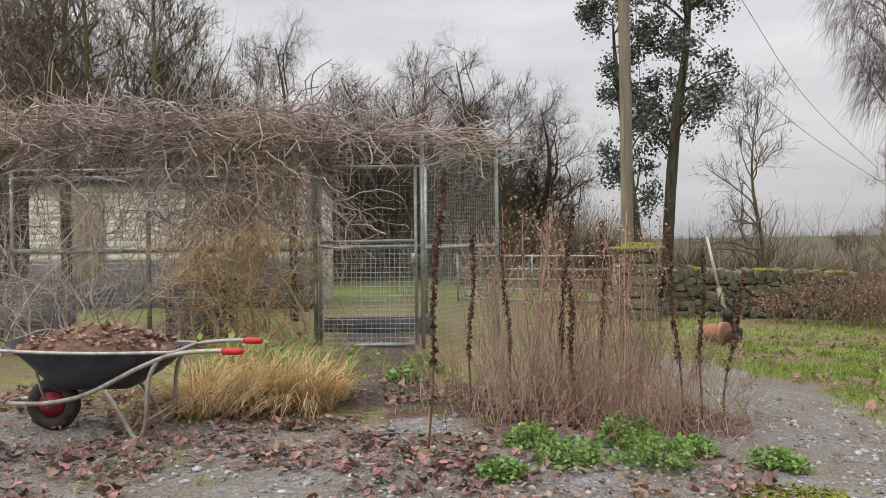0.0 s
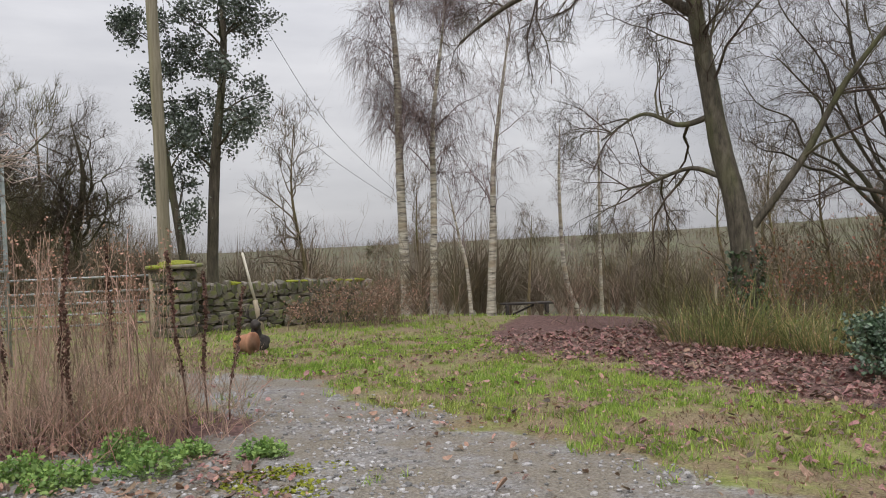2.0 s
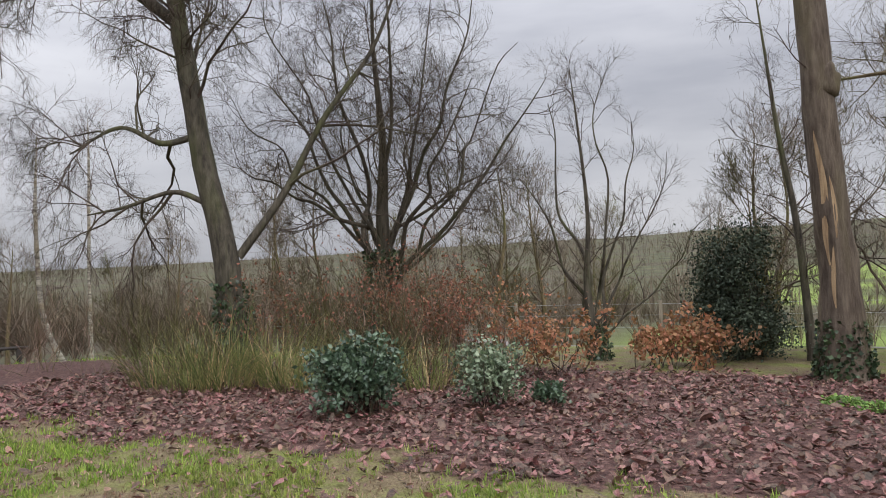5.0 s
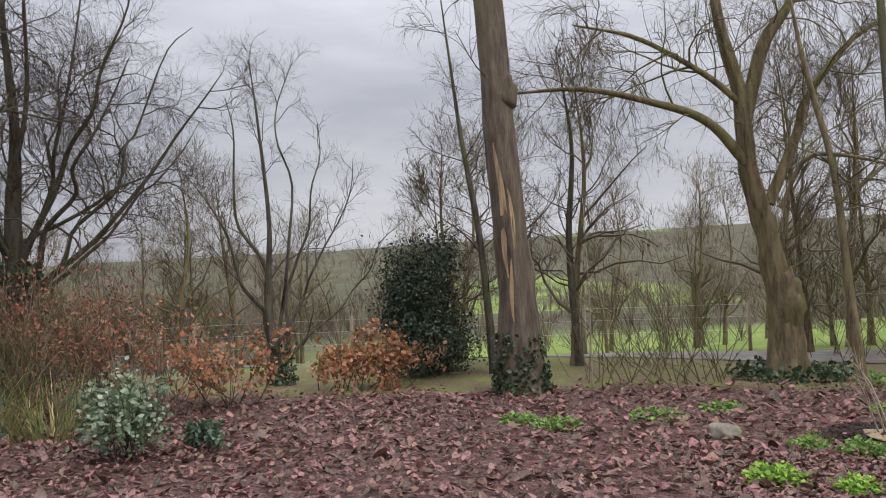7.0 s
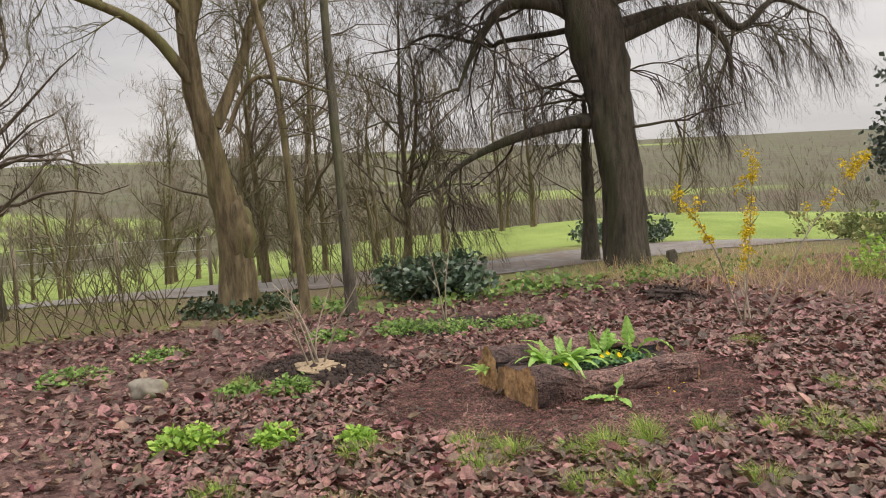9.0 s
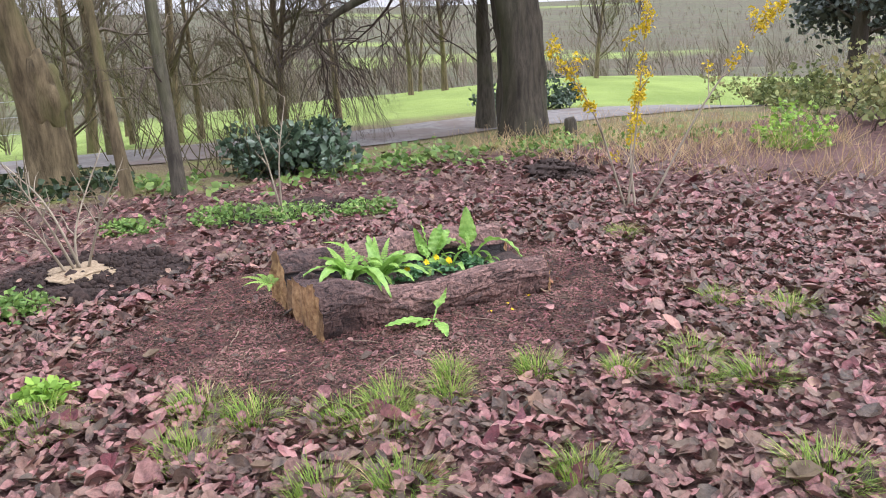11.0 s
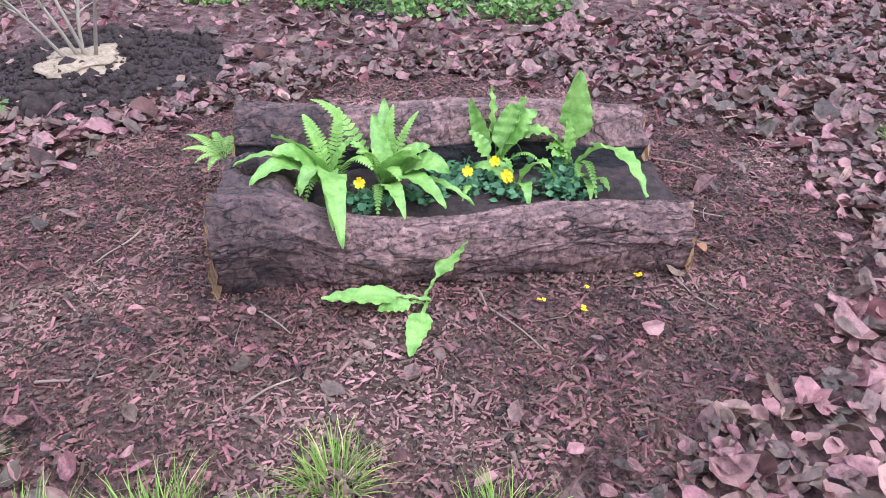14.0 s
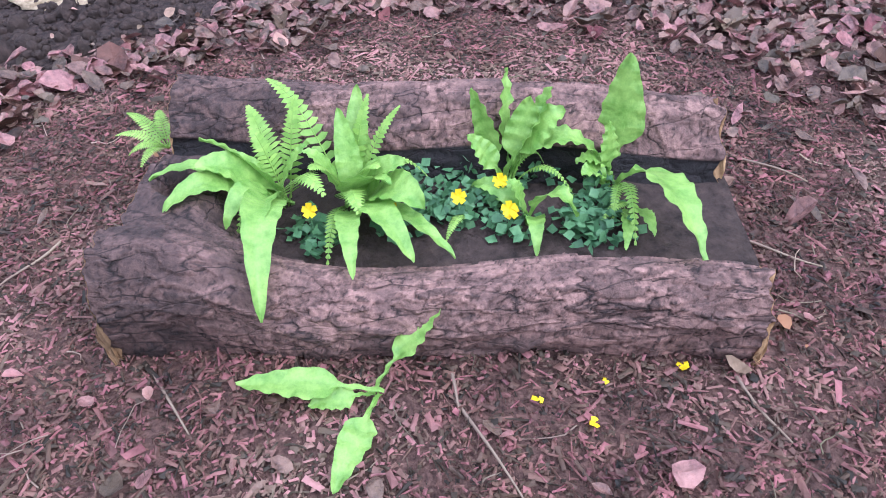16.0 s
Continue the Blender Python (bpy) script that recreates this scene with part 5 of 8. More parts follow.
for i in range(nu + 1):
    for j in range(nu + 1):
        u, v = i / nu * 2 - 1, j / nu * 2 - 1
        hw, rz = tray_section((u + 1) / 2)
        z = rz - 0.02 + 0.15 * max(0, 1 - u * u * 0.95) * max(0, 1 - v * v * 0.9) + 0.035 * noise.noise(Vector((u * 5, v * 5, 3))) + 0.02 * noise.noise(Vector((u * 14, v * 14, 1)))
        V.append((-0.05 + 0.48 * u, hw * 0.95 * v * math.sqrt(1 - 0.35 * u * u), z))
for i in range(nu):
    for j in range(nu):
        a = i * (nu + 1) + j
        Q.append([a, a + nu + 1, a + nu + 2, a + 1])
heap = thing("compost_heap", wb.location, "heap of brown leaf compost in the barrow", "compost")
part("heap", (V, Q, None), COMPOST, heap)
hx, hy = rng.uniform(-0.5, 0.4, 500), rng.uniform(-0.26, 0.26, 500)
hz = 0.555 + 0.13 * np.maximum(0, 1 - ((hx + 0.05) / 0.48) ** 2) * np.maximum(0, 1 - (hy / 0.3) ** 2)
part("loose_leaf", leaves(rng, np.stack([hx, hy, hz], 1), 0.05, flat=0.6), DEADLEAF_TAN, heap)
for s in (-1, 1):
    y = 0.25 * s
    part("handle_tube", tube([(-0.62, 0.07 * s, 0.19), (-0.35, 0.12 * s, 0.2), (-0.05, 0.2 * s, 0.27), (0.3, y, 0.44), (0.52, y, 0.52), (0.75, y, 0.54), (0.9, y, 0.535)], 0.015, 10, 40), BARROW_TUBE, wb)
    part("grip", tube([(0.82, y, 0.537), (0.84, y, 0.537), (0.92, y, 0.535), (0.95, y, 0.534)], [0.019, 0.022, 0.022, 0.017], 12), RED_GRIP, wb, "red rubber grip")
    part("leg", tube([(0.42, y, 0.49), (0.36, y, 0.36), (0.34, y, 0.12), (0.31, y, 0.015), (0.26, y, 0.015), (0.18, y, 0.16), (0.08, y * 0.9, 0.3)], 0.014, 10, 40), BARROW_TUBE, wb)
    part("brace", tube([(-0.42, 0.1 * s, 0.4), (-0.4, 0.09 * s, 0.3), (-0.36, 0.085 * s, 0.18)], 0.009, 8), BARROW_TUBE, wb)
part("cross_bar", tube([(0.33, -0.25, 0.1), (0.33, 0.25, 0.1)], 0.011, 8), BARROW_TUBE, wb)
part("nose_bar", tube([(-0.62, -0.07, 0.19), (-0.64, 0, 0.19), (-0.62, 0.07, 0.19)], 0.015, 8, 12), BARROW_TUBE, wb)


def ring(R, r, w, n=36, m=12):
    a, b = np.meshgrid(np.arange(n) * 2 * np.pi / n, np.arange(m) * 2 * np.pi / m, indexing="ij")
    q = R + r * np.cos(b) * (1 + 0.04 * np.sign(np.sin(a * 18)) * (np.cos(b) > 0.3))
    V = np.stack([q * np.cos(a), w * np.sin(b), q * np.sin(a)], -1).reshape(-1, 3)
    i, j = np.meshgrid(np.arange(n), np.arange(m), indexing="ij")
    i2, j2 = (i + 1) % n, (j + 1) % m
    return V, np.stack([i * m + j, i2 * m + j, i2 * m + j2, i * m + j2], -1).reshape(-1, 4), None


wheel = part("wheel", ring(0.125, 0.048, 0.045), RUBBER, wb, "muddy black tyre", loc=(-0.36, 0, 0.172))
part("rim", tube([(0, -0.03, 0), (0, -0.012, 0), (0, 0.012, 0), (0, 0.03, 0)], [0.085, 0.06, 0.06, 0.085], 24), RED_HUB, wheel, "red wheel rim")
part("axle", tube([(0, -0.09, 0), (0, 0.09, 0)], 0.011, 10), BARROW_TUBE, wheel)

# ---- pole, pier, wall, field gate ----
pole = thing("utility_pole", (3.74, 15.2, gz(3.74, 15.2) - 0.2), "tall weathered wooden utility pole", "utility pole")
part("shaft", tube([(0, 0, 0), (0, 0.02, 4), (-0.03, 0.05, 7), (-0.06, 0.08, 9.6)], [0.13, 0.122, 0.115, 0.105], 16, 30), POLEWOOD, pole)
part("crossarm", box(-0.05, 0.0, 9.2, 1.2, 0.1, 0.1, 0.01), POLEWOOD, pole)
part("stay_wire", tubes(np.array([[(0.1, 0, 8.6), (0.35, 0.1, 4.2), (0.62, 0.2, 0.2)]]), np.full((1, 3), 0.006), 4), CABLE, pole)
for k, pts in enumerate(([(3.9, 15.2, 9.3), (6.2, 15.9, 6.6), (9.0, 18.5, 4.7), (14, 24, 3.4)], [(3.8, 15.2, 6.7), (6.0, 15.6, 4.9), (8.6, 17.6, 3.7), (14, 23, 2.6)])):
    c = thing("overhead_cable", pts[0], "thin black overhead cable running from the pole", "cable")
    part("cable", tube(np.array(pts) - np.array(pts[0]), 0.006, 5, 30), CABLE, c)

rng = np.random.default_rng(71)
stone_meshes = []
for k in range(9):
    bm = rock(rng, 0.5, 2, (1, 1, 1), 0.45)
    for v in bm.verts:
        v.co = Vector([max(-0.44, min(0.44, c * 1.25)) for c in v.co])
    me = bpy.data.meshes.new("stone")
    bm.to_mesh(me)
    bm.free()
    me.materials.append(STONE)
    me.polygons.foreach_set("use_smooth", np.zeros(len(me.polygons), bool))
    stone_meshes.append(me)


def lay_stone(parent, x, y, z, sx, sy, sz, rz=0.0, tilt=0.0):
    ob = new("stone", stone_meshes[rng.integers(9)])
    ob.parent = parent
    ob.matrix_basis = pose(x, y, z, rng.normal() * 4 + tilt, rng.normal() * 4, math.degrees(rz) + rng.normal() * 4) @ Matrix.Diagonal((sx * 1.12, sy * 1.12, sz * 1.12, 1))


PIER_RZ = -0.43
pier = thing("gate_pier", (3.68, 14.15, gz(3.68, 14.15)), "square rubble stone gate pier with a mossy flat cap", "gate pier")
part("core", box(0, 0, 0.6, 0.5, 0.5, 1.3, 0.02, PIER_RZ), STONE, pier)
for row in range(6):
    for side in range(4):
        for q in range(3):
            u = -0.22 + 0.22 * q + rng.normal() * 0.02
            a = PIER_RZ + side * math.pi / 2
            px, py = u * math.cos(a) + 0.26 * math.sin(a), u * math.sin(a) - 0.26 * math.cos(a)
            lay_stone(pier, px, py, 0.1 + 0.215 * row, 0.25 * rng.uniform(0.85, 1.1), 0.16, 0.2 * rng.uniform(0.85, 1.05), a)
part("cap", box(0, 0, 1.34, 0.92, 0.86, 0.07, 0.02, PIER_RZ), STONE_CAP, pier, "mossy stone slab cap")
bm = rock(rng, 0.3, 3, (1.2, 1.1, 0.25), 0.3)
part("moss", bm, MOSS, pier, "cushion of yellow-green moss", loc=(0.0, 0.05, 1.38))
part("gate_post", box(-0.42, -0.05, 0.62, 0.12, 0.12, 1.25, 0.01, PIER_RZ), POST, pier)

wall = thing("stone_wall", (4.2, 14.75, gz(4.2, 14.75)), "mossy drystone field wall with upright coping stones", "wall")
WL = np.array([4.05, 0.35])
L = float(np.linalg.norm(WL))
rzw = math.atan2(WL[1], WL[0])
for row in range(6):
    xx = rng.uniform(-0.1, 0.1)
    while xx < L:
        w = rng.uniform(0.08, 0.34)
        f = (xx + w / 2) / L
        px, py = WL[0] * f, WL[1] * f
        zb = gz(4.2 + px, 14.75 + py) - gz(4.2, 14.75)
        lay_stone(wall, px, py + rng.normal() * 0.02, zb + 0.06 + 0.13 * row + rng.normal() * 0.03, w, 0.38 - 0.02 * row, 0.15 * rng.uniform(0.6, 1.5), rzw + rng.normal() * 0.12)
        xx += w * 0.95
xx = 0.0
while xx < L:
    w = rng.uniform(0.1, 0.2)
    f = (xx + w / 2) / L
    px, py = WL[0] * f, WL[1] * f
    zb = gz(4.2 + px, 14.75 + py) - gz(4.2, 14.75)
    lay_stone(wall, px, py, zb + 0.84 + rng.normal() * 0.02, w, 0.3, 0.27 * rng.uniform(0.8, 1.2), rzw, rng.normal() * 8)
    xx += w * 0.95
for k in range(8):
    f = rng.uniform(0.05, 0.95)
    bm = rock(rng, rng.uniform(0.06, 0.13), 2, (1.4, 0.9, 0.4), 0.5)
    part("moss", bm, MOSS, wall, loc=(WL[0] * f, WL[1] * f - 0.05, gz(4.2 + WL[0] * f, 14.75 + WL[1] * f) - gz(4.2, 14.75) + 0.95))

fgate = thing("field_gate", (2.2, 15.2, gz(2.2, 15.2)), "galvanised five-bar metal field gate, closed", "gate")
for k in range(5):
    z = 0.2 + 0.21 * k + (0.06 if k == 4 else 0)
    part("bar", tube([(-1.9, 0.55, z), (1.15, -0.55, z - 0.02)], 0.022, 8), GALV, fgate)
for x in (-1.9, -0.4, 1.15):
    y = 0.55 - (x + 1.9) / 3.05 * 1.1
    part("upright", tube([(x, y, 0.12), (x, y, 1.12)], 0.024, 8), GALV, fgate)
stick = thing("leaning_pole", (5.36, 14.2, gz(5.36, 14.2)), "pale bleached pole leaning against the wall", "pole")
part("upper", tube([(-0.1, 0.1, 0.62), (-0.28, 0.22, 1.6)], [0.028, 0.024], 10), WHITEPOST, stick)
part("lower", tube([(0, 0, -0.02), (-0.1, 0.1, 0.62)], [0.055, 0.05], 10), POST, stick)


# evergreen trees behind the pole
def leafy_tree(name, seed, trunk, radii, limbs_n, limb_len, clump, label, leafmat, size, per, lo=0.3):
    rng = np.random.default_rng(seed)
    base = np.array(trunk[0], float)
    base[2] = gz(base[0], base[1]) - 0.05
    ob = thing(name, base, label, "tree")
    tr, p, r = bumpy_tube(rng, np.array([tuple(base)] + list(trunk[1:])) - base, radii, 12, 30, 0.1, 0.2)
    part("trunk", tr, BARK_DARK, ob)
    P, R = sprout(rng, p[None], r[None], limbs_n, limb_len, 62, 0.04, lo=lo, pts=7, wiggle=0.15, up=0.1, scale_end=0.55)
    P2, R2 = sprout(rng, P, R, 7, limb_len * 0.4, 50, 0.012, lo=0.35, pts=4, wiggle=0.2)
    P3, R3 = sprout(rng, P2, R2, 4, limb_len * 0.16, 50, 0.005, lo=0.4, pts=3, wiggle=0.2)
    part("branch_growth", merge([tubes(P, R, 5), tubes(P2, R2, 4), blades(P3, R3[:, 0] * 2)]), BARK_DARK, ob)
    tips = P3[:, -1]
    at = np.repeat(tips, per, 0) + rng.normal(size=(len(tips) * per, 3)) * clump
    part("foliage", leaves(rng, at, size), leafmat, ob)
    return ob


leafy_tree("evergreen_tree", 81, [(6.19, 20.93, 0), (6.45, 20.85, 3.87), (6.79, 20.74, 6.85), (6.83, 20.75, 9.4), (6.8, 20.7, 11)], [0.17, 0.14, 0.1, 0.06, 0.02], 28, 1.8, 0.12, "tall dark evergreen tree with open clumps of foliage", EVERGREEN, 0.10, 18, 0.2)
leafy_tree("evergreen_tree", 82, [(5.75, 21.3, 0), (5.3, 21.35, 3.57), (5.0, 21.4, 6.07), (4.9, 21.4, 7.6)], [0.12, 0.1, 0.07, 0.02], 17, 1.4, 0.12, "smaller dark evergreen tree leaning beside another", EVERGREEN, 0.10, 15, 0.15)
# dark conifer beyond the leaf-strewn bank
leafy_tree("dark_yew", 83, [(15.4, -0.05, 0), (15.4, -0.05, -0.4), (15.4, 0.0, 0.2), (15.4, 0.05, 1.3)], [0.1, 0.08, 0.05, 0.02], 44, 0.85, 0.15, "dense dark green yew bush on the bank", CONIFER, 0.055, 18, 0.03)

# clay pot on its side and a dark ornament by the wall
pot = thing("clay_pot", (3.82, 10.5, gz(3.82, 10.5) + 0.15), "terracotta pot lying on its side in the grass", "pot")
u = np.array([(0.0, 0.10), (0.02, 0.115), (0.24, 0.15), (0.245, 0.17), (0.30, 0.172), (0.30, 0.15), (0.22, 0.135), (0.04, 0.1), (0.035, 0.0)])
ax = np.array([0.62, -0.78, 0.0])
part("shell", tube([tuple(ax * (q - 0.15) + np.array([0, 0, 0.02])) for q, _ in u], [max(q, 0.002) for _, q in u], 28), CLAY, pot)
orn = thing("garden_ornament", (4.07, 10.68, gz(4.07, 10.68)), "weathered black deer ornament beside a clay pot", "ornament")
pieces = []
for c, r, sq in (((0.02, 0, 0.16), 0.16, (1.1, 0.8, 0.95)), ((-0.03, -0.05, 0.33), 0.10, (0.8, 0.8, 1.3)), ((-0.06, -0.12, 0.45), 0.085, (0.9, 1.3, 0.9)), ((0.08, -0.07, 0.52), 0.05, (1.3, 0.4, 0.7)), ((-0.17, -0.06, 0.52), 0.045, (1.1, 0.4, 0.7))):
    bm = rock(rng, r, 3, sq, 0.2)
    bm.verts.ensure_lookup_table()
    bm.verts.index_update()
    pieces.append((np.array([v.co for v in bm.verts]) + np.array(c), None, [[v.index for v in f.verts] for f in bm.faces]))
    bm.free()
for sg in (-1, 1):
    for a, b, c in (((0.03, 0.5), (0.11, 0.6), (0.15, 0.73)), ((0.08, 0.56), (0.19, 0.6), (0.27, 0.6)), ((0.1, 0.6), (0.1, 0.68), (0.07, 0.76))):
        pieces.append(tube([(-0.05 + sg * p[0], -0.06, p[1]) for p in (a, b, c)], [0.014, 0.011, 0.005], 6))
part("figure", merge(pieces), RUBBER, orn)

# low black bench beneath the birches
bench = thing("garden_bench", (13.5, 15.75, gz(13.5, 15.75)), "small dark weathered wooden bench among dead leaves", "bench")
for k in range(3):
    part("seat_slat", box(0, -0.14 + 0.14 * k, 0.42, 1.35, 0.11, 0.05, 0.006, -0.6), RUBBER, bench)
for x in (-0.55, 0.55):
    c, s = math.cos(-0.6), math.sin(-0.6)
    part("leg", box(x * c, x * s, 0.19, 0.09, 0.4, 0.42, 0.008, -0.6), RUBBER, bench)
part("brace", tube([(-0.5, 0.3, 0.05), (0.14, -0.14, 0.38)], 0.03, 6), RUBBER, bench)
# ---- dry weeds and herbs by the drive ----
rng = np.random.default_rng(91)
weeds = thing("weed_bed", (1.0, 5.6, gz(1.0, 5.6)), "bed of tall dead brown weed stalks", "weeds")
WB = np.array(weeds.location)


def in_bed(x, y):
    return np.clip(1.4 - np.hypot((x - 1.05) / 1.35, (y - 5.75) / 1.15) * 1.3, 0, 1)


def shift(d, o):
    return (d[0] - o, *d[1:])


x, y = strew(rng, 1700, -0.5, 2.7, 4.3, 7.2, in_bed)
hh = 0.22 + 0.85 * fnoise(x * 2.1, y * 2.1, 8) + 0.12 * (y - 5.2)
P, R = stems(rng, x, y, hh, 0.0032, 0.34, 6, 0.2)
P2, R2 = sprout(rng, P, R, 8, 0.22, 40, 0.0018, lo=0.3, pts=4, wiggle=0.2, up=0.25)
part("stalk_growth", shift(merge([tubes(P, R, 3), tubes(P2, R2, 3)]), WB), WEED, weeds)
x, y = strew(rng, 190, 0.3, 1.7, 5.5, 7.0, in_bed)
P, R = stems(rng, x, y, 1.35, 0.005, 0.1, 6, 0.05)
P2, R2 = sprout(rng, P, R, 9, 0.28, 28, 0.0022, lo=0.5, pts=4, wiggle=0.1, up=0.3)
part("tall_growth", shift(merge([tubes(P, R, 4), tubes(P2, R2, 3)]), WB), WEED, weeds)
at = np.repeat(P2[:, -1], 3, 0) + rng.normal(size=(len(P2) * 3, 3)) * 0.025
part("seed_fluff", shift(leaves(rng, at, 0.024), WB), RUSTSEED, weeds, "rusty brown seed heads")


def spike(x, y, h, lx, ly, r=0.007):
    """A dead mullein-like stalk studded with dark seed pods."""
    g = gz(x, y)
    ob = thing("seed_spike", (x, y, g), "tall dead stalk studded with dark seed pods", "plant", "seed spikes")
    pts = np.array([(lx * h * t ** 1.3 + 0.012 * math.sin(t * 9 + x * 7), ly * h * t ** 1.3, h * t) for t in np.linspace(0, 1, 9)])
    part("stalk", tube(pts, np.linspace(r * 1.3, r * 0.5, 9), 6, 20), SEEDHEAD, ob)
    n = int(260 * h)
    s = rng.uniform(0.28, 1, n) ** 0.9 * 8
    i = np.clip(s.astype(int), 0, 7)
    c = pts[i] + (pts[i + 1] - pts[i]) * (s - i)[:, None]
    a = rng.uniform(0, 6.283, n)
    c = c + np.stack([np.cos(a), np.sin(a), 0 * a], 1) * 0.011
    part("seed_coating", leaves(rng, c - np.stack([np.cos(a), np.sin(a), 0 * a - 0.3], 1) * 0.006, 0.024, 0.6, long=1.1), SEEDHEAD, ob)
    return ob


for sx, sy, h, lx, ly in ((-0.1, 4.42, 1.72, 0.06, 0.02), (0.18, 5.5, 1.35, 0.03, 0), (0.85, 5.6, 1.6, 0.07, 0.02), (0.9, 5.2, 1.05, -0.03, 0), (1.95, 5.7, 1.3, 0.03, 0.02), (1.75, 5.5, 1.45, -0.08, 0), (2.2, 5.9, 1.15, 0.16, 0), (0.55, 6.1, 1.3, -0.06, 0.03), (1.3, 6.2, 1.5, 0.02, 0)):
    spike(sx, sy, h, lx, ly)

# tan grass clump and green hump beside the barrow
clump = thing("dry_grass_clump", (-1.15, 5.9, gz(-1.15, 5.9)), "large clump of drooping straw-coloured grass", "grass clump")
ts = []
for k in range(30):
    px, py = rng.normal(-0.3, 0.3), rng.normal(-0.15, 0.2)
    ts.append(shift(tuft(rng, 100, 0.15, 0.62, 0.010, 0.95, 0.38, 6), -np.array([px, py, gz(-1.15 + px, 5.9 + py) - gz(-1.15, 5.9)])))
part("dry_growth", merge(ts), GRASS_DRY, clump)
ts = [shift(tuft(rng, 60, 0.14, 0.4, 0.006, 0.5, 0.25, 5), -np.array([rng.normal(-0.3, 0.4), rng.normal(0.45, 0.15), 0.05])) for k in range(18)]
part("green_growth", merge(ts), REED, clump, "dull green rushes behind")
at = np.stack([rng.normal(-1.5, 0.55, 350), rng.normal(6.3, 0.25, 350), np.zeros(350)], 1)
at[:, 2] = land(at[:, 0], at[:, 1]) + rng.uniform(0.05, 0.42, 350) - np.array(clump.location)[2]
at[:, :2] -= np.array(clump.location)[:2]
part("foliage", leaves(rng, at, 0.07), HERB, clump)


def herb(x, y, r, h, material, label, n=170, size=0.033, category="herb", name="herb_clump"):
    ob = thing(name, (x, y, gz(x, y)), label, category)
    a, q = rng.uniform(0, 6.283, n), r * np.sqrt(rng.random(n))
    at = np.stack([q * np.cos(a), q * np.sin(a), h * rng.uniform(0.1, 1, n) * (1 - (q / r) ** 2 * 0.6)], 1)
    P = np.stack([at * np.array([0.4, 0.4, 0]), at * np.array([0.8, 0.8, 0.5]), at], 1)
    part("stalk_growth", tubes(P, np.full((n, 3), 0.0018), 3), material, ob)
    part("foliage", leaves(rng, np.repeat(at, 3, 0) + rng.normal(size=(n * 3, 3)) * size * 0.3, size, flat=0.35, long=1.5), material, ob)
    return ob


for x, y, r, h in ((0.75, 4.4, 0.22, 0.16), (1.25, 4.45, 0.24, 0.2), (0.31, 4.1, 0.14, 0.1), (1.2, 4.9, 0.2, 0.22), (0.55, 4.75, 0.18, 0.16), (2.05, 4.6, 0.18, 0.12), (-0.35, 6.9, 0.2, 0.2), (-0.2, 7.3, 0.18, 0.2), (1.6, 4.8, 0.14, 0.12)):
    herb(x, y, r, h, HERB, "low bright green leafy weeds at the drive edge")
for x, y, r, h in ((8.38, -2.75, 0.2, 0.14), (8.1, -3.15, 0.14, 0.1), (7.75, -3.5, 0.1, 0.08)):
    herb(x, y, r, h, LIME, "bright lime green leafy herb among dead leaves", 160, 0.04)
for x, y, r, h in ((9.3, -3.4, 0.16, 0.08), (9.05, -3.7, 0.18, 0.12), (10.4, -5.6, 0.35, 0.12), (10.0, -6.0, 0.35, 0.12), (9.7, -6.5, 0.3, 0.1), (10.7, -4.9, 0.25, 0.08), (10.6, -1.55, 0.25, 0.08), (10.9, -1.2, 0.2, 0.07), (10.9, -2.6, 0.3, 0.08), (11.2, -3.4, 0.25, 0.07)):
    herb(x, y, r, h, HERB, "low green ground cover among dead leaves", 150, 0.04)
cover = thing("ground_cover", (10.8, -8.3, gz(10.8, -8.3)), "band of low green ground cover below the trees", "ground cover", kind="stuff")
x, y = strew(rng, 9000, 8.2, 13, -12.5, -5.6, lambda x, y: 0.9 * np.exp(-((x - (11.6 + 0.25 * (y + 8))) / 0.75) ** 2) * sstep(0.35, 0.6, fnoise(x * 1.4, y * 1.4, 77)))
at = np.stack([x, y, land(x, y) + rng.uniform(0.02, 0.12, len(x))], 1)
part("foliage", shift(leaves(rng, at, 0.085, flat=0.4, long=1.4), np.array(cover.location)), HERB, cover)

# ---- shrubs round the leaf-strewn bed ----
def shrub(name, x, y, r, h, n, label, twig, leafmat=None, per=0, size=0.06, lean=0.35, r0=0.008, category="shrub", fork=7, clump=0.03):
    ob = thing(name, (x, y, gz(x, y)), label, category)
    o = np.array(ob.location)
    P, R = stems(rng, rng.normal(x, r * 0.35, n), rng.normal(y, r * 0.35, n), h, r0, lean, 6, 0.1)
    P2, R2 = sprout(rng, P, R, fork, h * 0.4, 42, r0 * 0.5, lo=0.25, pts=4, wiggle=0.18)
    P3, R3 = sprout(rng, P2, R2, 4, h * 0.18, 42, r0 * 0.28, lo=0.3, pts=3, wiggle=0.2)
    part("twig_growth", shift(merge([tubes(P, R, 4), blades(P2, R2[:, 0] * 2.4), blades(P3, R3[:, 0] * 2.4)]), o), twig, ob)
    if leafmat:
        at = np.repeat(P3[:, -1], per, 0) + rng.normal(size=(len(P3) * per, 3)) * clump
        at[:, 2] = np.maximum(at[:, 2], o[2] + 0.04)
        part("foliage", shift(leaves(rng, at, size), o), leafmat, ob)
    return ob


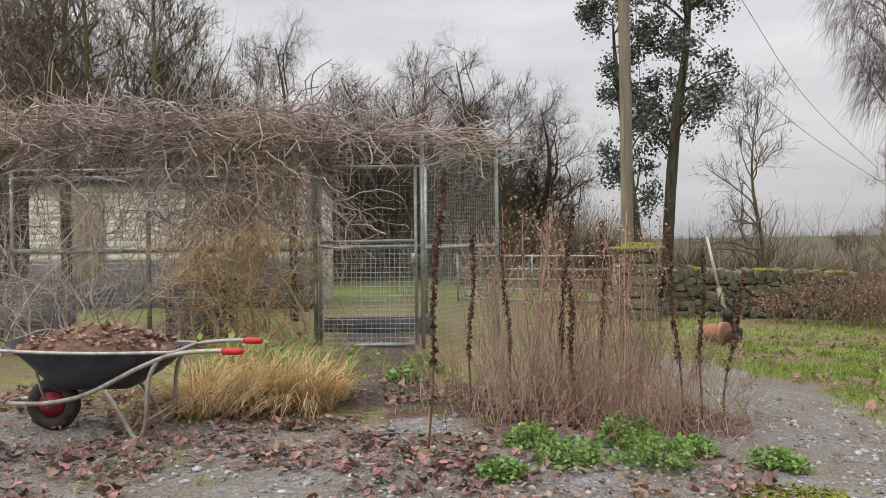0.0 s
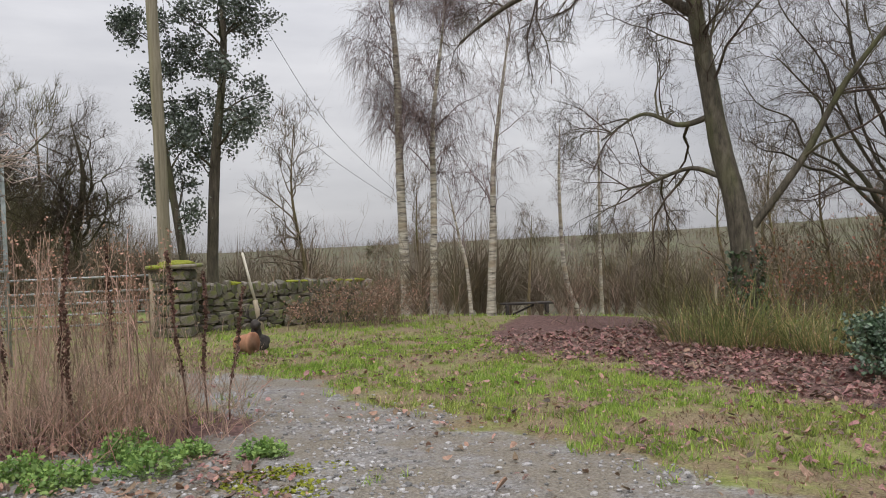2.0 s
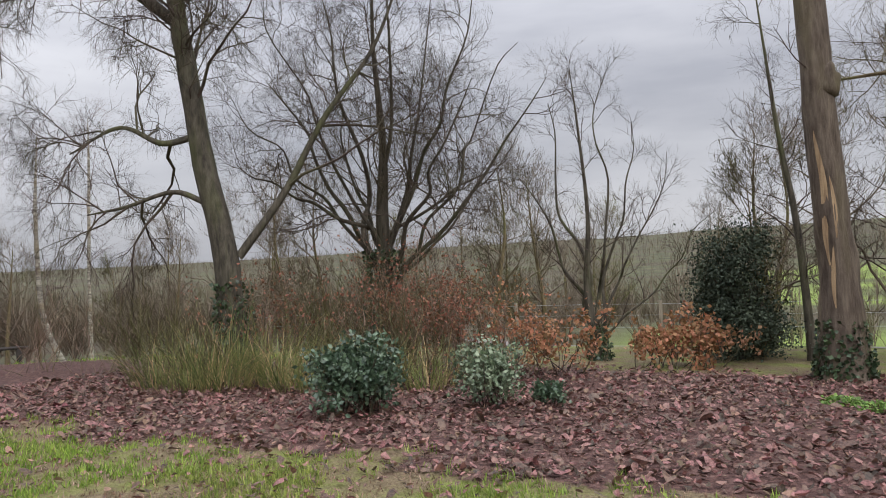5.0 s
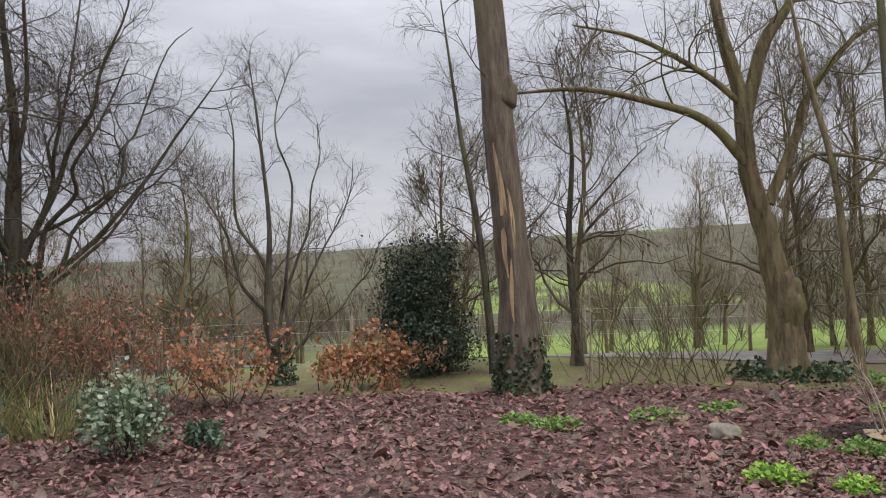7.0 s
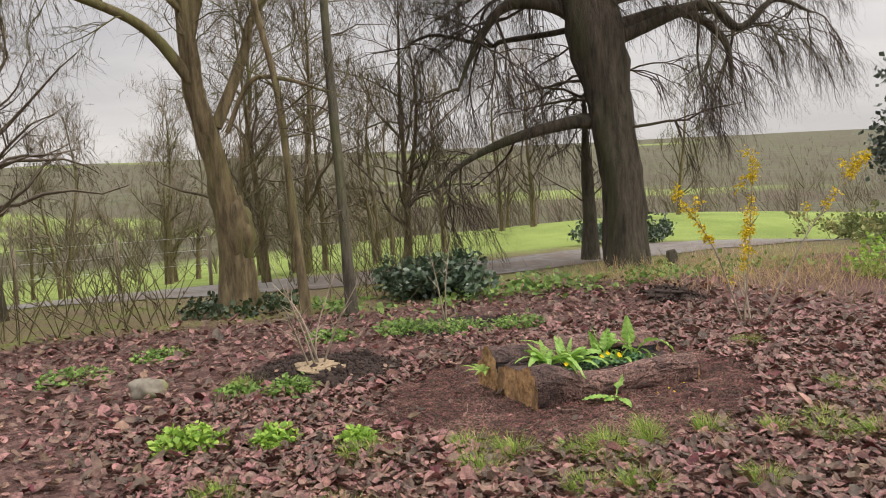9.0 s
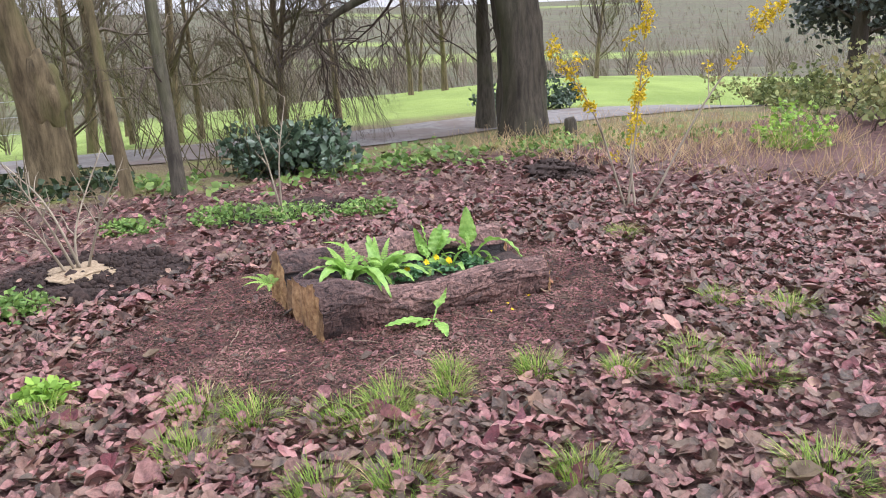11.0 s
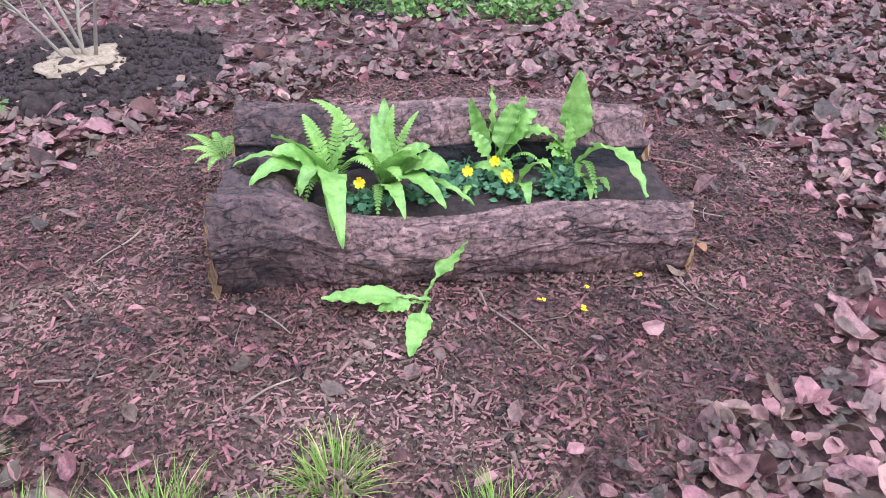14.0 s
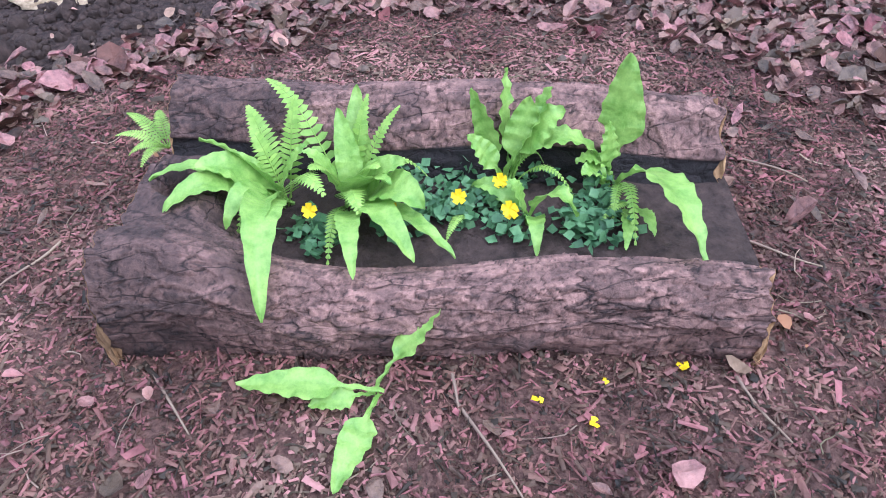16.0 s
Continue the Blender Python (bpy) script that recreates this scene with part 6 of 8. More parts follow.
shrub("holly_bush", 9.15, 3.73, 0.42, 0.66, 36, "dense glossy dark green holly bush", TWIG, HOLLY, 5, 0.062, 0.36, clump=0.05)
shrub("holly_bush", 9.85, 2.4, 0.28, 0.6, 20, "variegated grey-green holly bush on dead leaves", TWIG, VARIEG, 4, 0.055, 0.3, clump=0.05)
shrub("holly_bush", 10.2, 1.8, 0.2, 0.22, 9, "tiny holly seedling on dead leaves", TWIG, HOLLY, 3, 0.05, 0.4)
for x, y, h in ((10.35, 6.5, 0.95), (10.8, 5.9, 0.95), (11.2, 4.5, 0.9), (10.6, 5.4, 0.8), (11.1, 6.3, 1.0), (11.0, 3.7, 0.7), (10.1, 6.9, 0.9), (10.9, 7.1, 1.0), (10.6, 4.6, 0.75), (10.3, 7.6, 0.85)):
    ob = thing("reed_clump", (x, y, gz(x, y)), "clump of tall green and straw reeds", "reeds")
    part("blade_growth", merge([tuft(rng, 150, 0.42, h * 1.2, 0.010, 0.75, 0.22, 6)]), REED, ob)
    part("dry_growth", merge([tuft(rng, 40, 0.42, h * 1.3, 0.008, 0.8, 0.25, 6)]), GRASS_DRY, ob)
for x, y, h, lm, per in ((10.6, 7.9, 1.2, None, 0), (11.5, 6.6, 1.4, REDLEAF, 1), (11.8, 5.7, 1.5, None, 0), (12.2, 4.8, 1.5, REDLEAF, 1), (12.3, 3.9, 1.4, REDLEAF, 2), (12.4, 3.1, 1.2, BEECHLEAF, 1), (11.6, 4.2, 1.2, None, 0), (12.9, 5.2, 2.1, REDLEAF, 1), (12.8, 6.3, 1.8, None, 0), (11.2, 8.6, 1.4, None, 0), (13.3, 4.2, 1.7, None, 0), (10.5, 7.2, 0.9, None, 0)):
    shrub("twiggy_shrub", x, y, 0.8, h, 26, "leggy brown shrub with some russet leaves", TWIG_MOSS if lm is None else TWIG_SHRUB, lm, per, 0.05, 0.32, category="shrub")
for x, y, h in ((13.8, 1.0, 0.85), (13.9, 0.4, 0.8), (12.6, 2.3, 1.0)):
    shrub("beech_bush", x, y, 0.6, h * 0.85, 12, "young beech holding bright copper leaves", TWIG, BEECHLEAF, 3, 0.075, 0.55, clump=0.05)
for x, y, h in ((13.4, -3.5, 1.1), (13.3, -3.9, 1.2), (13.7, -2.6, 1.2), (13.2, -6.6, 1.2), (12.6, -7.2, 1.0), (13.4, -7.4, 1.3), (15.2, -3.6, 1.6), (15.4, -6.8, 1.7), (15.0, -8.3, 1.5), (8.4, 13.6, 1.1), (7.6, 14.0, 1.0), (9.5, 13.9, 1.2), (11.4, 11.5, 1.3), (11.6, 10.2, 1.4), (12.5, 13, 1.7), (8.6, 15.0, 1.4), (7.2, 16.5, 2.2), (8.8, 17.5, 2.6), (-0.5, 15.5, 2.2), (1.0, 16.3, 2.4), (2.2, 17.5, 2.2), (0.9, 13.8, 1.8), (8.3, 14.3, 1.3)):
    shrub("bramble_bush", x, y, 0.8, h, 16, "tangle of bare arching stems", TWIG_MOSS if y < 9 else TWIG_SHRUB, None, 0, 0.05, 0.5, 0.007)
for x, y, h in ((6.9, 13.9, 0.95), (7.5, 13.7, 1.05), (8.2, 13.9, 0.95), (6.3, 14.1, 0.6)):
    shrub("dry_bush", x, y, 0.75, h, 20, "dense twiggy bush with dry leaves by the wall", TWIG_SHRUB, DEADLEAF_TAN, 1, 0.045, 0.5, 0.007)
# ivy on the scarred tree and at the foot of the hollow one
def ivy(x, y, z0, r0, r1, h, n, size, flat=False):
    ob = thing("ivy", (x, y, gz(x, y)), "dark green ivy climbing the foot of a trunk", "ivy")
    a, t = rng.uniform(0, 6.283, n), rng.random(n) ** 1.4
    q = (r0 + (r1 - r0) * t) * rng.uniform(0.97, 1.15, n) if not flat else r1 * np.sqrt(rng.random(n))
    at = np.stack([q * np.cos(a) - 0.01 * t, q * np.sin(a) + 0.02 * t, h * t + 0.02], 1)
    part("foliage", leaves(rng, at, size, 0.3, 0.0, 1.2), IVY, ob)
    P = np.array([[(1.03 * (r0 + (r1 - r0) * t) * math.cos(a0 + 0.5 * math.sin(t * 5)), 1.03 * (r0 + (r1 - r0) * t) * math.sin(a0 + 0.5 * math.sin(t * 5)), h * t) for t in np.linspace(0, 1, 7)] for a0 in rng.uniform(0, 6.283, 9)])
    part("stem_growth", tubes(P if not flat else P * np.array([1, 1, 0.2]), np.full(P.shape[:2], 0.007), 4), BARK_BROWN, ob)


ivy(12.96, -1.4, 0, 0.34, 0.25, 0.75, 1100, 0.06)
ivy(13.55, -5.1, 0, 0.4, 0.8, 0.14, 700, 0.07, True)
ivy(14.68, 2.15, 0, 0.2, 0.13, 0.6, 400, 0.06)
ivy(14.17, 5.93, 0, 0.42, 0.3, 2.0, 1500, 0.08)
ivy(11.86, 7.53, 0, 0.34, 0.24, 1.5, 900, 0.07)
# torn bark on the scarred tree
for k, (z0, z1, a0, w) in enumerate(((0.95, 2.7, 2.75, 0.085), (1.3, 2.1, 3.2, 0.05), (0.4, 1.2, 2.9, 0.05))):
    n, m = 30, 5
    V, Q = [], []
    for i in range(n + 1):
        t = i / n
        z = z0 + (z1 - z0) * t
        c = np.array([np.interp(z, [-0.59, 0.88, 1.62, 3.09], [12.96, 12.95, 12.94, 12.92]), np.interp(z, [-0.59, 0.88, 1.62, 3.09], [-1.4, -1.38, -1.31, -1.22])])
        r = np.interp(z, [-0.6, 0.88, 1.62, 3.09], [0.3, 0.235, 0.215, 0.2]) * 1.06
        for j in range(m + 1):
            a = a0 + (j / m - 0.5) * 2 * w * math.sin(math.pi * min(1, max(0.03, t))) ** 0.6 * 2.2 + 0.12 * math.sin(z * 4 + k)
            rr = r * (1 + 0.03 * noise.noise(Vector((j * 0.9, z * 4, k))))
            V.append((c[0] + rr * math.cos(a), c[1] + rr * math.sin(a), z))
    for i in range(n):
        for j in range(m):
            b = i * (m + 1) + j
            Q.append([b, b + 1, b + m + 2, b + m + 1])
    part("torn_bark", (np.array(V) - np.array(scar_tree.location), Q, None), PALE_WOOD, scar_tree, "strip of bare torn wood")
bm = rock(rng, 0.15, 3, (1, 1, 1.6), 0.4)
part("burr", bm, BARK_BROWN, scar_tree, loc=Vector((12.87, -1.33, 3.35)) - scar_tree.location)
hollow_tree = bpy.data.objects["hollow_tree"]
bm = rock(rng, 0.2, 3, (0.9, 0.9, 2.0), 0.5)
part("burr", bm, BARK_OCHRE, hollow_tree, loc=Vector((13.55, -5.14, 0.45)) - hollow_tree.location)

# witch hazels with yellow flowers
def hazel(x, y, lines, flowers, label):
    ob = thing("witch_hazel", (x, y, gz(x, y)), label, "shrub")
    o = np.array(ob.location)
    Ps = []
    for ln in lines:
        ln = np.array(ln)
        ln[0, 2] = gz(ln[0, 0], ln[0, 1]) - 0.02
        sp = spline(ln, 12)
        Ps.append(sp)
        part("stem", tube(sp - o, np.linspace(0.010, 0.003, 12), 7), POST, ob)
    P = np.stack(Ps)
    R = np.tile(np.linspace(0.01, 0.004, 12), (len(Ps), 1))
    P2, R2 = sprout(rng, P, R, 8, 0.22, 45, 0.004, lo=0.35, pts=4, wiggle=0.15, up=0.2)
    part("twig_growth", shift(tubes(P2, R2, 4), o), POST, ob)
    if flowers:
        s = rng.uniform(0.5, 1, (len(Ps), flowers)) * 11
        i = np.clip(s.astype(int), 0, 10)
        b = np.arange(len(Ps))[:, None]
        c = (P[b, i] + (P[b, i + 1] - P[b, i]) * (s - i)[..., None]).reshape(-1, 3)
        c = np.concatenate([c, P2[::2, -1]]) if flowers > 3 else c
        at = np.repeat(c, 26, 0) + rng.normal(size=(len(c) * 26, 3)) * 0.022
        part("blossom", shift(leaves(rng, at, 0.034, long=2.4), o), HAZEL, ob, "spidery yellow flowers")
    return ob


hazel(7.95, -7.78, [[(7.99, -7.73, -0.39), (8.01, -7.83, 0.27), (8.04, -7.96, 1.26)], [(7.9, -7.85, -0.38), (7.72, -8.23, 0.36), (7.56, -8.53, 0.82), (7.41, -8.79, 1.15)], [(7.99, -7.73, -0.39), (8.22, -7.56, 0.39), (8.46, -7.31, 0.85)], [(7.96, -7.8, -0.39), (8.1, -7.9, 0.1), (8.3, -8.3, 0.6)]], 12, "young witch hazel in yellow flower")
hazel(9.55, -4.15, [[(9.55, -4.15, -0.4), (9.6, -4.2, -0.1), (9.7, -4.45, 0.35)], [(9.55, -4.15, -0.4), (9.5, -4.0, 0.0), (9.4, -3.75, 0.5)], [(9.53, -4.18, -0.4), (9.6, -4.05, 0.05), (9.75, -3.9, 0.3)], [(9.55, -4.2, -0.4), (9.4, -4.3, 0.0), (9.3, -4.4, 0.25)], [(9.55, -4.1, -0.4), (9.45, -3.95, -0.1), (9.3, -3.8, 0.15)]], 0, "newly planted bare shrub in dark soil")
bm = rock(rng, 0.165, 4, (1.05, 1.05, 0.15), 0.6)
rb = thing("root_mat", (9.53, -4.16, gz(9.53, -4.16) + 0.01), "pale fibrous mulch mat round a new shrub", "mulch mat")
part("mat", bm, FABRIC, rb)
st = thing("boulder", (9.95, -2.95, gz(9.95, -2.95) + 0.04), "lichen-covered rounded garden stone", "stone")
part("stone", rock(rng, 0.15, 3, (1.1, 0.9, 0.6), 0.35), STONE_CAP, st)
for x, y, r in ((9.5, -8.7, 0.2), (9.72, -8.85, 0.15), (9.33, -8.5, 0.14)):
    mh = thing("soil_mound", (x, y, gz(x, y)), "mound of freshly dug dark soil", "soil mound")
    part("soil", rock(rng, r, 4, (1.2, 1.1, 0.28), 0.8), SOIL, mh)
    clod = rng.normal(size=(160, 3)) * np.array([r * 0.7, r * 0.65, 0.02])
    clod[:, 2] = np.abs(clod[:, 2]) + 0.05 * np.maximum(0, 1 - np.hypot(clod[:, 0], clod[:, 1]) / r)
    part("crumb_layer", leaves(rng, clod, 0.035, 0.5, 0.2, 1.1), SOIL, mh)
hazel(10.3, -6.02, [[(10.3, -6.02, -0.4), (10.32, -6.05, 0.0), (10.4, -6.2, 0.5)], [(10.3, -6.02, -0.4), (10.28, -5.9, 0.05), (10.2, -5.75, 0.4)]], 0, "newly planted bare shrub in dark soil")
rb = thing("root_mat", (10.3, -6.0, gz(10.3, -6.0) + 0.01), "pale fibrous mulch mat round a new shrub", "mulch mat")
part("mat", rock(rng, 0.14, 4, (1.05, 1.05, 0.15), 0.6), FABRIC, rb)
# tall thin sapling by the scarred tree
hazel(12.3, -2.2, [[(12.3, -2.19, -0.53), (12.32, -2.2, 0.6), (12.3, -2.17, 1.9)]], 0, "single thin bare sapling stem")

# ---- beyond the garden: lane, verge, fence, hedge ----
lane_pts = spline([(40, 14), (27, 6), (19.5, -1.0), (14.6, -8.6), (13.6, -12), (12.6, -15.5), (11.5, -18), (8, -22), (0, -27)], 160)
V, Q = [], []
for i, p in enumerate(lane_pts):
    d = lane_pts[min(i + 1, 159)] - lane_pts[max(i - 1, 0)]
    d = np.array([-d[1], d[0]]) / np.linalg.norm(d)
    for j in range(5):
        q = p + d * (j - 2) * 0.45
        V.append((q[0], q[1], gz(q[0], q[1]) + 0.015))
for i in range(159):
    for j in range(4):
        a = i * 5 + j
        Q.append([a, a + 5, a + 6, a + 1])
tagged(new("road", mesh_of("road", V, Q, None, ROADMAT)), "narrow wet grey lane along the meadow", "road", kind="structure")
post_m = tube([(0, 0, -0.2), (0, 0, 0.95)], 0.035, 7)
fence = thing("fence", (18, 0, gz(18, 0)), "post and wire fence along the meadow", "fence")
FO = np.array(fence.location)
fp = [(17.3 + 0.5 * math.sin(k * 0.4), -6 + 1.5 * k) for k in range(13)]
pm = mesh_of("post", *post_m, material=POST)
for x, y in fp:
    part("post", pm, POST, fence, loc=Vector((x - FO[0], y - FO[1], gz(x, y) - FO[2])))
for z in (0.4, 0.65, 0.88):
    part("wire", tubes(np.array([[(x - FO[0], y - FO[1], gz(x, y) + z - FO[2]) for x, y in fp]]), np.full((1, 13), 0.003), 4), WIRE, fence)
for x, y, r, h in ((8.2, -15.0, 1.3, 0.8), (6.8, -15.5, 1.4, 1.0), (11.2, -18, 1.2, 0.6), (14.8, -14.2, 0.7, 0.5), (12.2, -7.2, 0.4, 0.45)):
    shrub("clipped_bush", x, y, r * 1.6, h, 40, "rounded evergreen shrub beyond the bed", TWIG, HOLLY if r < 1 else REED, 3, 0.09, 0.75, 0.008, clump=0.06)
leafy_tree("evergreen_tree", 84, [(9.9, -17.2, 0), (9.9, -17.2, 0.9), (9.95, -17.3, 2.2), (10, -17.5, 3.8)], [0.16, 0.14, 0.09, 0.02], 36, 1.2, 0.14, "dark spreading evergreen tree beside the lane", EVERGREEN, 0.12, 8, 0.1)
herb(8.45, -11.6, 0.45, 0.55, LIME, "bright lime green young shrub by the bracken", 150, 0.06, "shrub", "lime_shrub")
stp = thing("tree_stump", (11.38, -11.25, gz(11.38, -11.25)), "small dark rotten tree stump", "stump")
part("stump", tube([(0, 0, -0.05), (0, 0, 0.05), (0.01, 0, 0.2), (0.02, 0.01, 0.27)], [0.13, 0.1, 0.085, 0.07], 12, 10), BARK_DARK, stp)
bracken = thing("dead_bracken", (9.8, -11, gz(9.8, -11)), "strip of dead straw-coloured stems and bracken", "bracken", kind="stuff")
x, y = strew(rng, 3600, 7.0, 12.0, -14.5, -9.2, lambda x, y: sstep(0.42, 0.6, fnoise(x * 0.9, y * 0.9, 55)))
P, R = stems(rng, x, y, 0.3, 0.003, 0.6, 4, 0.15)
part("stem_growth", shift(tubes(P, R, 3), np.array(bracken.location)), GRASS_DRY, bracken)
# ---- the planted log ----
rng = np.random.default_rng(101)
LA, LE, LN = np.array([7.46, -4.56]), np.array([-0.2282, -0.9736]), np.array([0.9736, -0.2282])
LOGLEN = 1.34
LG0 = gz(7.55, -5.2)


def lg(s, w, h):
    """A place by its distance along the log, across it and above the ground."""
    p = LA + LE * s + LN * w
    return np.array([p[0], p[1], -SLOPE * p[0] - 0.1 + h])


planter = thing("log_planter", tuple(lg(0.65, 0.33, 0)), "hollowed old log with dark flaking bark", "log planter")
LO = np.array(planter.location)
PROFILE = np.array([(0.06, -0.03), (0.015, 0.03), (0.0, 0.09), (0.012, 0.12), (0.035, 0.155), (0.075, 0.178), (0.12, 0.18), (0.165, 0.168), (0.2, 0.14), (0.24, 0.11), (0.35, 0.09), (0.5, 0.09), (0.6, 0.11), (0.655, 0.16), (0.70, 0.22), (0.76, 0.275), (0.83, 0.292), (0.90, 0.27), (0.96, 0.19), (0.995, 0.12), (1.0, 0.05), (0.96, -0.03)])
na, ns = 260, 400
pr = spline(np.c_[PROFILE, np.zeros(len(PROFILE))], na)[:, :2]
V, PLATE_SHADE = np.zeros((ns + 1, na, 3)), np.zeros((ns + 1, na))
inner = (pr[:, 0] > 0.205) & (pr[:, 0] < 0.68) & (pr[:, 1] < 0.2)
for i in range(ns + 1):
    s = i / ns
    W = 0.80 - 0.16 * s
    bulge = float(sstep(0.3, 0.06, s))
    for j in range(na):
        w, h = pr[j]
        front = 1.0 if w < 0.42 else 0.0
        h2 = h * (1 + front * 0.42 * bulge * (1 if h > 0 else 0)) + 0.012 * math.sin(s * 9 + w * 3) * (h > 0.02)
        w2 = w + front * bulge * 0.10 * float(sstep(0.1, 0.28, w)) + 0.008 * math.sin(s * 11)
        knuckle = float(sstep(0.24, 0.09, s)) if 0.08 < w < 0.62 else 0.0
        h2 = h2 * (1 - knuckle) + max(h2, 0.225 - 0.35 * (w - 0.3) ** 2 - 0.03 * noise.noise(Vector((s * 14, w * 5, 6)))) * knuckle
        if inner[j] and knuckle < 0.3:
            d = 0.006 * noise.noise(Vector((s * 20, j * 0.3, 7)))
        else:
            la, lb = s * LOGLEN, j / na * 1.6
            q = Vector((la / 0.19, lb / 0.1, 3.0))
            q = q + noise.noise_vector(q * 1.9) * 0.45
            f = (noise.fractal(q, 1.0, 2.2, 4) * 0.5 + 0.5) * 6.0
            k = math.floor(f)
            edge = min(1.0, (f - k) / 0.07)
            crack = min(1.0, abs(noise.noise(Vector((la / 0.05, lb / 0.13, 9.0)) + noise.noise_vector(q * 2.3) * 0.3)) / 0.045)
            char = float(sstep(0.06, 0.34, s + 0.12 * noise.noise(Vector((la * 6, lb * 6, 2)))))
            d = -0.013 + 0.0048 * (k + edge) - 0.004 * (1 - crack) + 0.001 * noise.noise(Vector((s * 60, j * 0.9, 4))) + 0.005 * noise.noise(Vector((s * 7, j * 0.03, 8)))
            # tone of each plate; riser and crack shade goes into the colour too
            PLATE_SHADE[i, j] = (0.12 + 0.88 * edge) * (0.35 + 0.65 * crack) * (0.5 + 0.5 * (0.5 + 0.5 * math.sin(k * 2.4 + 1.3))) * (0.4 + 0.6 * char)
            d -= 0.02 * max(0, 1 - abs(s - 0.62 - 0.05 * math.sin(j * 0.3)) * 14) * (1 if 0.0 <= h < 0.1 and front else 0)
        hole = math.exp(-(((s - 0.07) / 0.026) ** 2 + ((w2 - 0.42) / 0.045) ** 2)) if w < 0.6 else 0.0
        lipp = math.exp(-((math.hypot((s - 0.07) / 0.045, (w2 - 0.42) / 0.075) - 1) / 0.4) ** 2) if w < 0.6 else 0.0
        # outward direction of the section
        t = pr[min(j + 1, na - 1)] - pr[max(j - 1, 0)]
        t = t / (np.linalg.norm(t * np.array([0.7, 1])) + 1e-9)
        nw, nh = -t[1], t[0] * 0.7
        V[i, j] = lg(0.03 + s * (LOGLEN - 0.07) + 0.02 * noise.noise(Vector((j * 0.12, 5 * (s > 0.5), 2))) * (s < 0.02 or s > 0.98), w2 * W + nw * d, h2 + nh * d - 0.15 * hole + 0.012 * lipp)
Q = []
for i in range(ns):
    for j in range(na - 1):
        a = i * na + j
        Q.append([a, a + na, a + na + 1, a + 1])
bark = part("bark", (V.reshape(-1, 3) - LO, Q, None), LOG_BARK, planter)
bark.data.attributes.new("plate_shade", "FLOAT", "POINT").data.foreach_set("value", PLATE_SHADE.ravel().astype(np.float32))
# broken end faces
for e_i, sgn in ((0, -1), (ns, 1)):
    ring_v = V[e_i]
    rows_n = 7
    F = np.zeros((rows_n, na, 3))
    fl = ring_v.copy()
    fl[:, 2] = np.minimum(ring_v[:, 2], np.linspace(ring_v[0, 2], ring_v[-1, 2], na))
    for k in range(rows_n):
        F[k] = ring_v * (1 - k / (rows_n - 1)) + fl * (k / (rows_n - 1))
        for j in range(na):
            F[k, j, :2] += LE * sgn * (0.03 * noise.noise(Vector((j * 0.1, k * 0.7, 3 + sgn))) * math.sin(math.pi * k / (rows_n - 1)) + 0.001)
    Q = []
    for k in range(rows_n - 1):
        for j in range(na - 1):
            a = k * na + j
            Q.append([a, a + 1, a + na + 1, a + na] if sgn < 0 else [a, a + na, a + na + 1, a + 1])
    part("broken_end", (F.reshape(-1, 3) - LO, Q, None), LOG_WOOD, planter, "torn orange-brown end grain")
# soil in the trough
soil = thing("planting_soil", tuple(lg(0.65, 0.33, 0.1)), "dark crumbly compost filling the log", "soil")
V2, Q2 = [], []
for i in range(41):
    for j in range(13):
        s, w = 0.03 + 1.29 * i / 40, 0.14 + 0.345 * j / 12
        V2.append(lg(s, w, 0.132 + 0.012 * noise.noise(Vector((s * 9, w * 9, 0))) + 0.008 * noise.noise(Vector((s * 40, w * 40, 0)))) - np.array(soil.location))
for i in range(40):
    for j in range(12):
        a = i * 13 + j
        Q2.append([a, a + 1, a + 14, a + 13])
part("soil", (V2, Q2, None), SOIL, soil)


def strap(root, tip, width, arch, wavy=0.006, n=16, m=6, drop=0.0, shape=0.62, stalk=0.0):
    """A strap-shaped fern leaf between two places, with crinkled margins."""
    width = width * 1.28
    a, b = np.array(root, float), np.array(tip, float)
    mid = (a + b) / 2 + np.array([0, 0, arch])
    t = np.linspace(0, 1, n)[:, None]
    c = (1 - t) ** 2 * a + 2 * t * (1 - t) * mid + t ** 2 * b + np.array([0, 0, -drop]) * t ** 4
    d = np.gradient(c, axis=0)
    d /= np.linalg.norm(d, axis=1, keepdims=True)
    side = np.cross(d, np.array([0, 0, 1.0]) + rng.normal(size=3) * 0.25)
    side /= np.linalg.norm(side, axis=1, keepdims=True)
    up = np.cross(side, d)
    tt = t[:, 0]
    ts = np.clip((tt - stalk) / (1 - stalk), 0, 1)
    prof = np.clip(ts / 0.16, 0.05, 1) ** 0.7 * np.clip((1 - ts) / shape, 0, 1) ** 0.65 + 0.04
    V = []
    ph = rng.uniform(0, 6)
    for j in range(m + 1):
        u = j / m * 2 - 1
        crinkle = wavy * abs(u) ** 2 * np.sin(tt * 46 + ph + 2.5 * np.sign(u))
        V.append(c + side * (u * prof * width / 2 * (1 + 0.05 * np.sin(tt * 46 + ph)))[:, None] + up * (crinkle + 0.09 * width * abs(u))[:, None])
    V = np.stack(V, 1).reshape(-1, 3)
    i, j = np.meshgrid(np.arange(n - 1), np.arange(m), indexing="ij")
    k = i * (m + 1) + j
    return V, np.stack([k, k + m + 1, k + m + 2, k + 1], -1).reshape(-1, 4), None


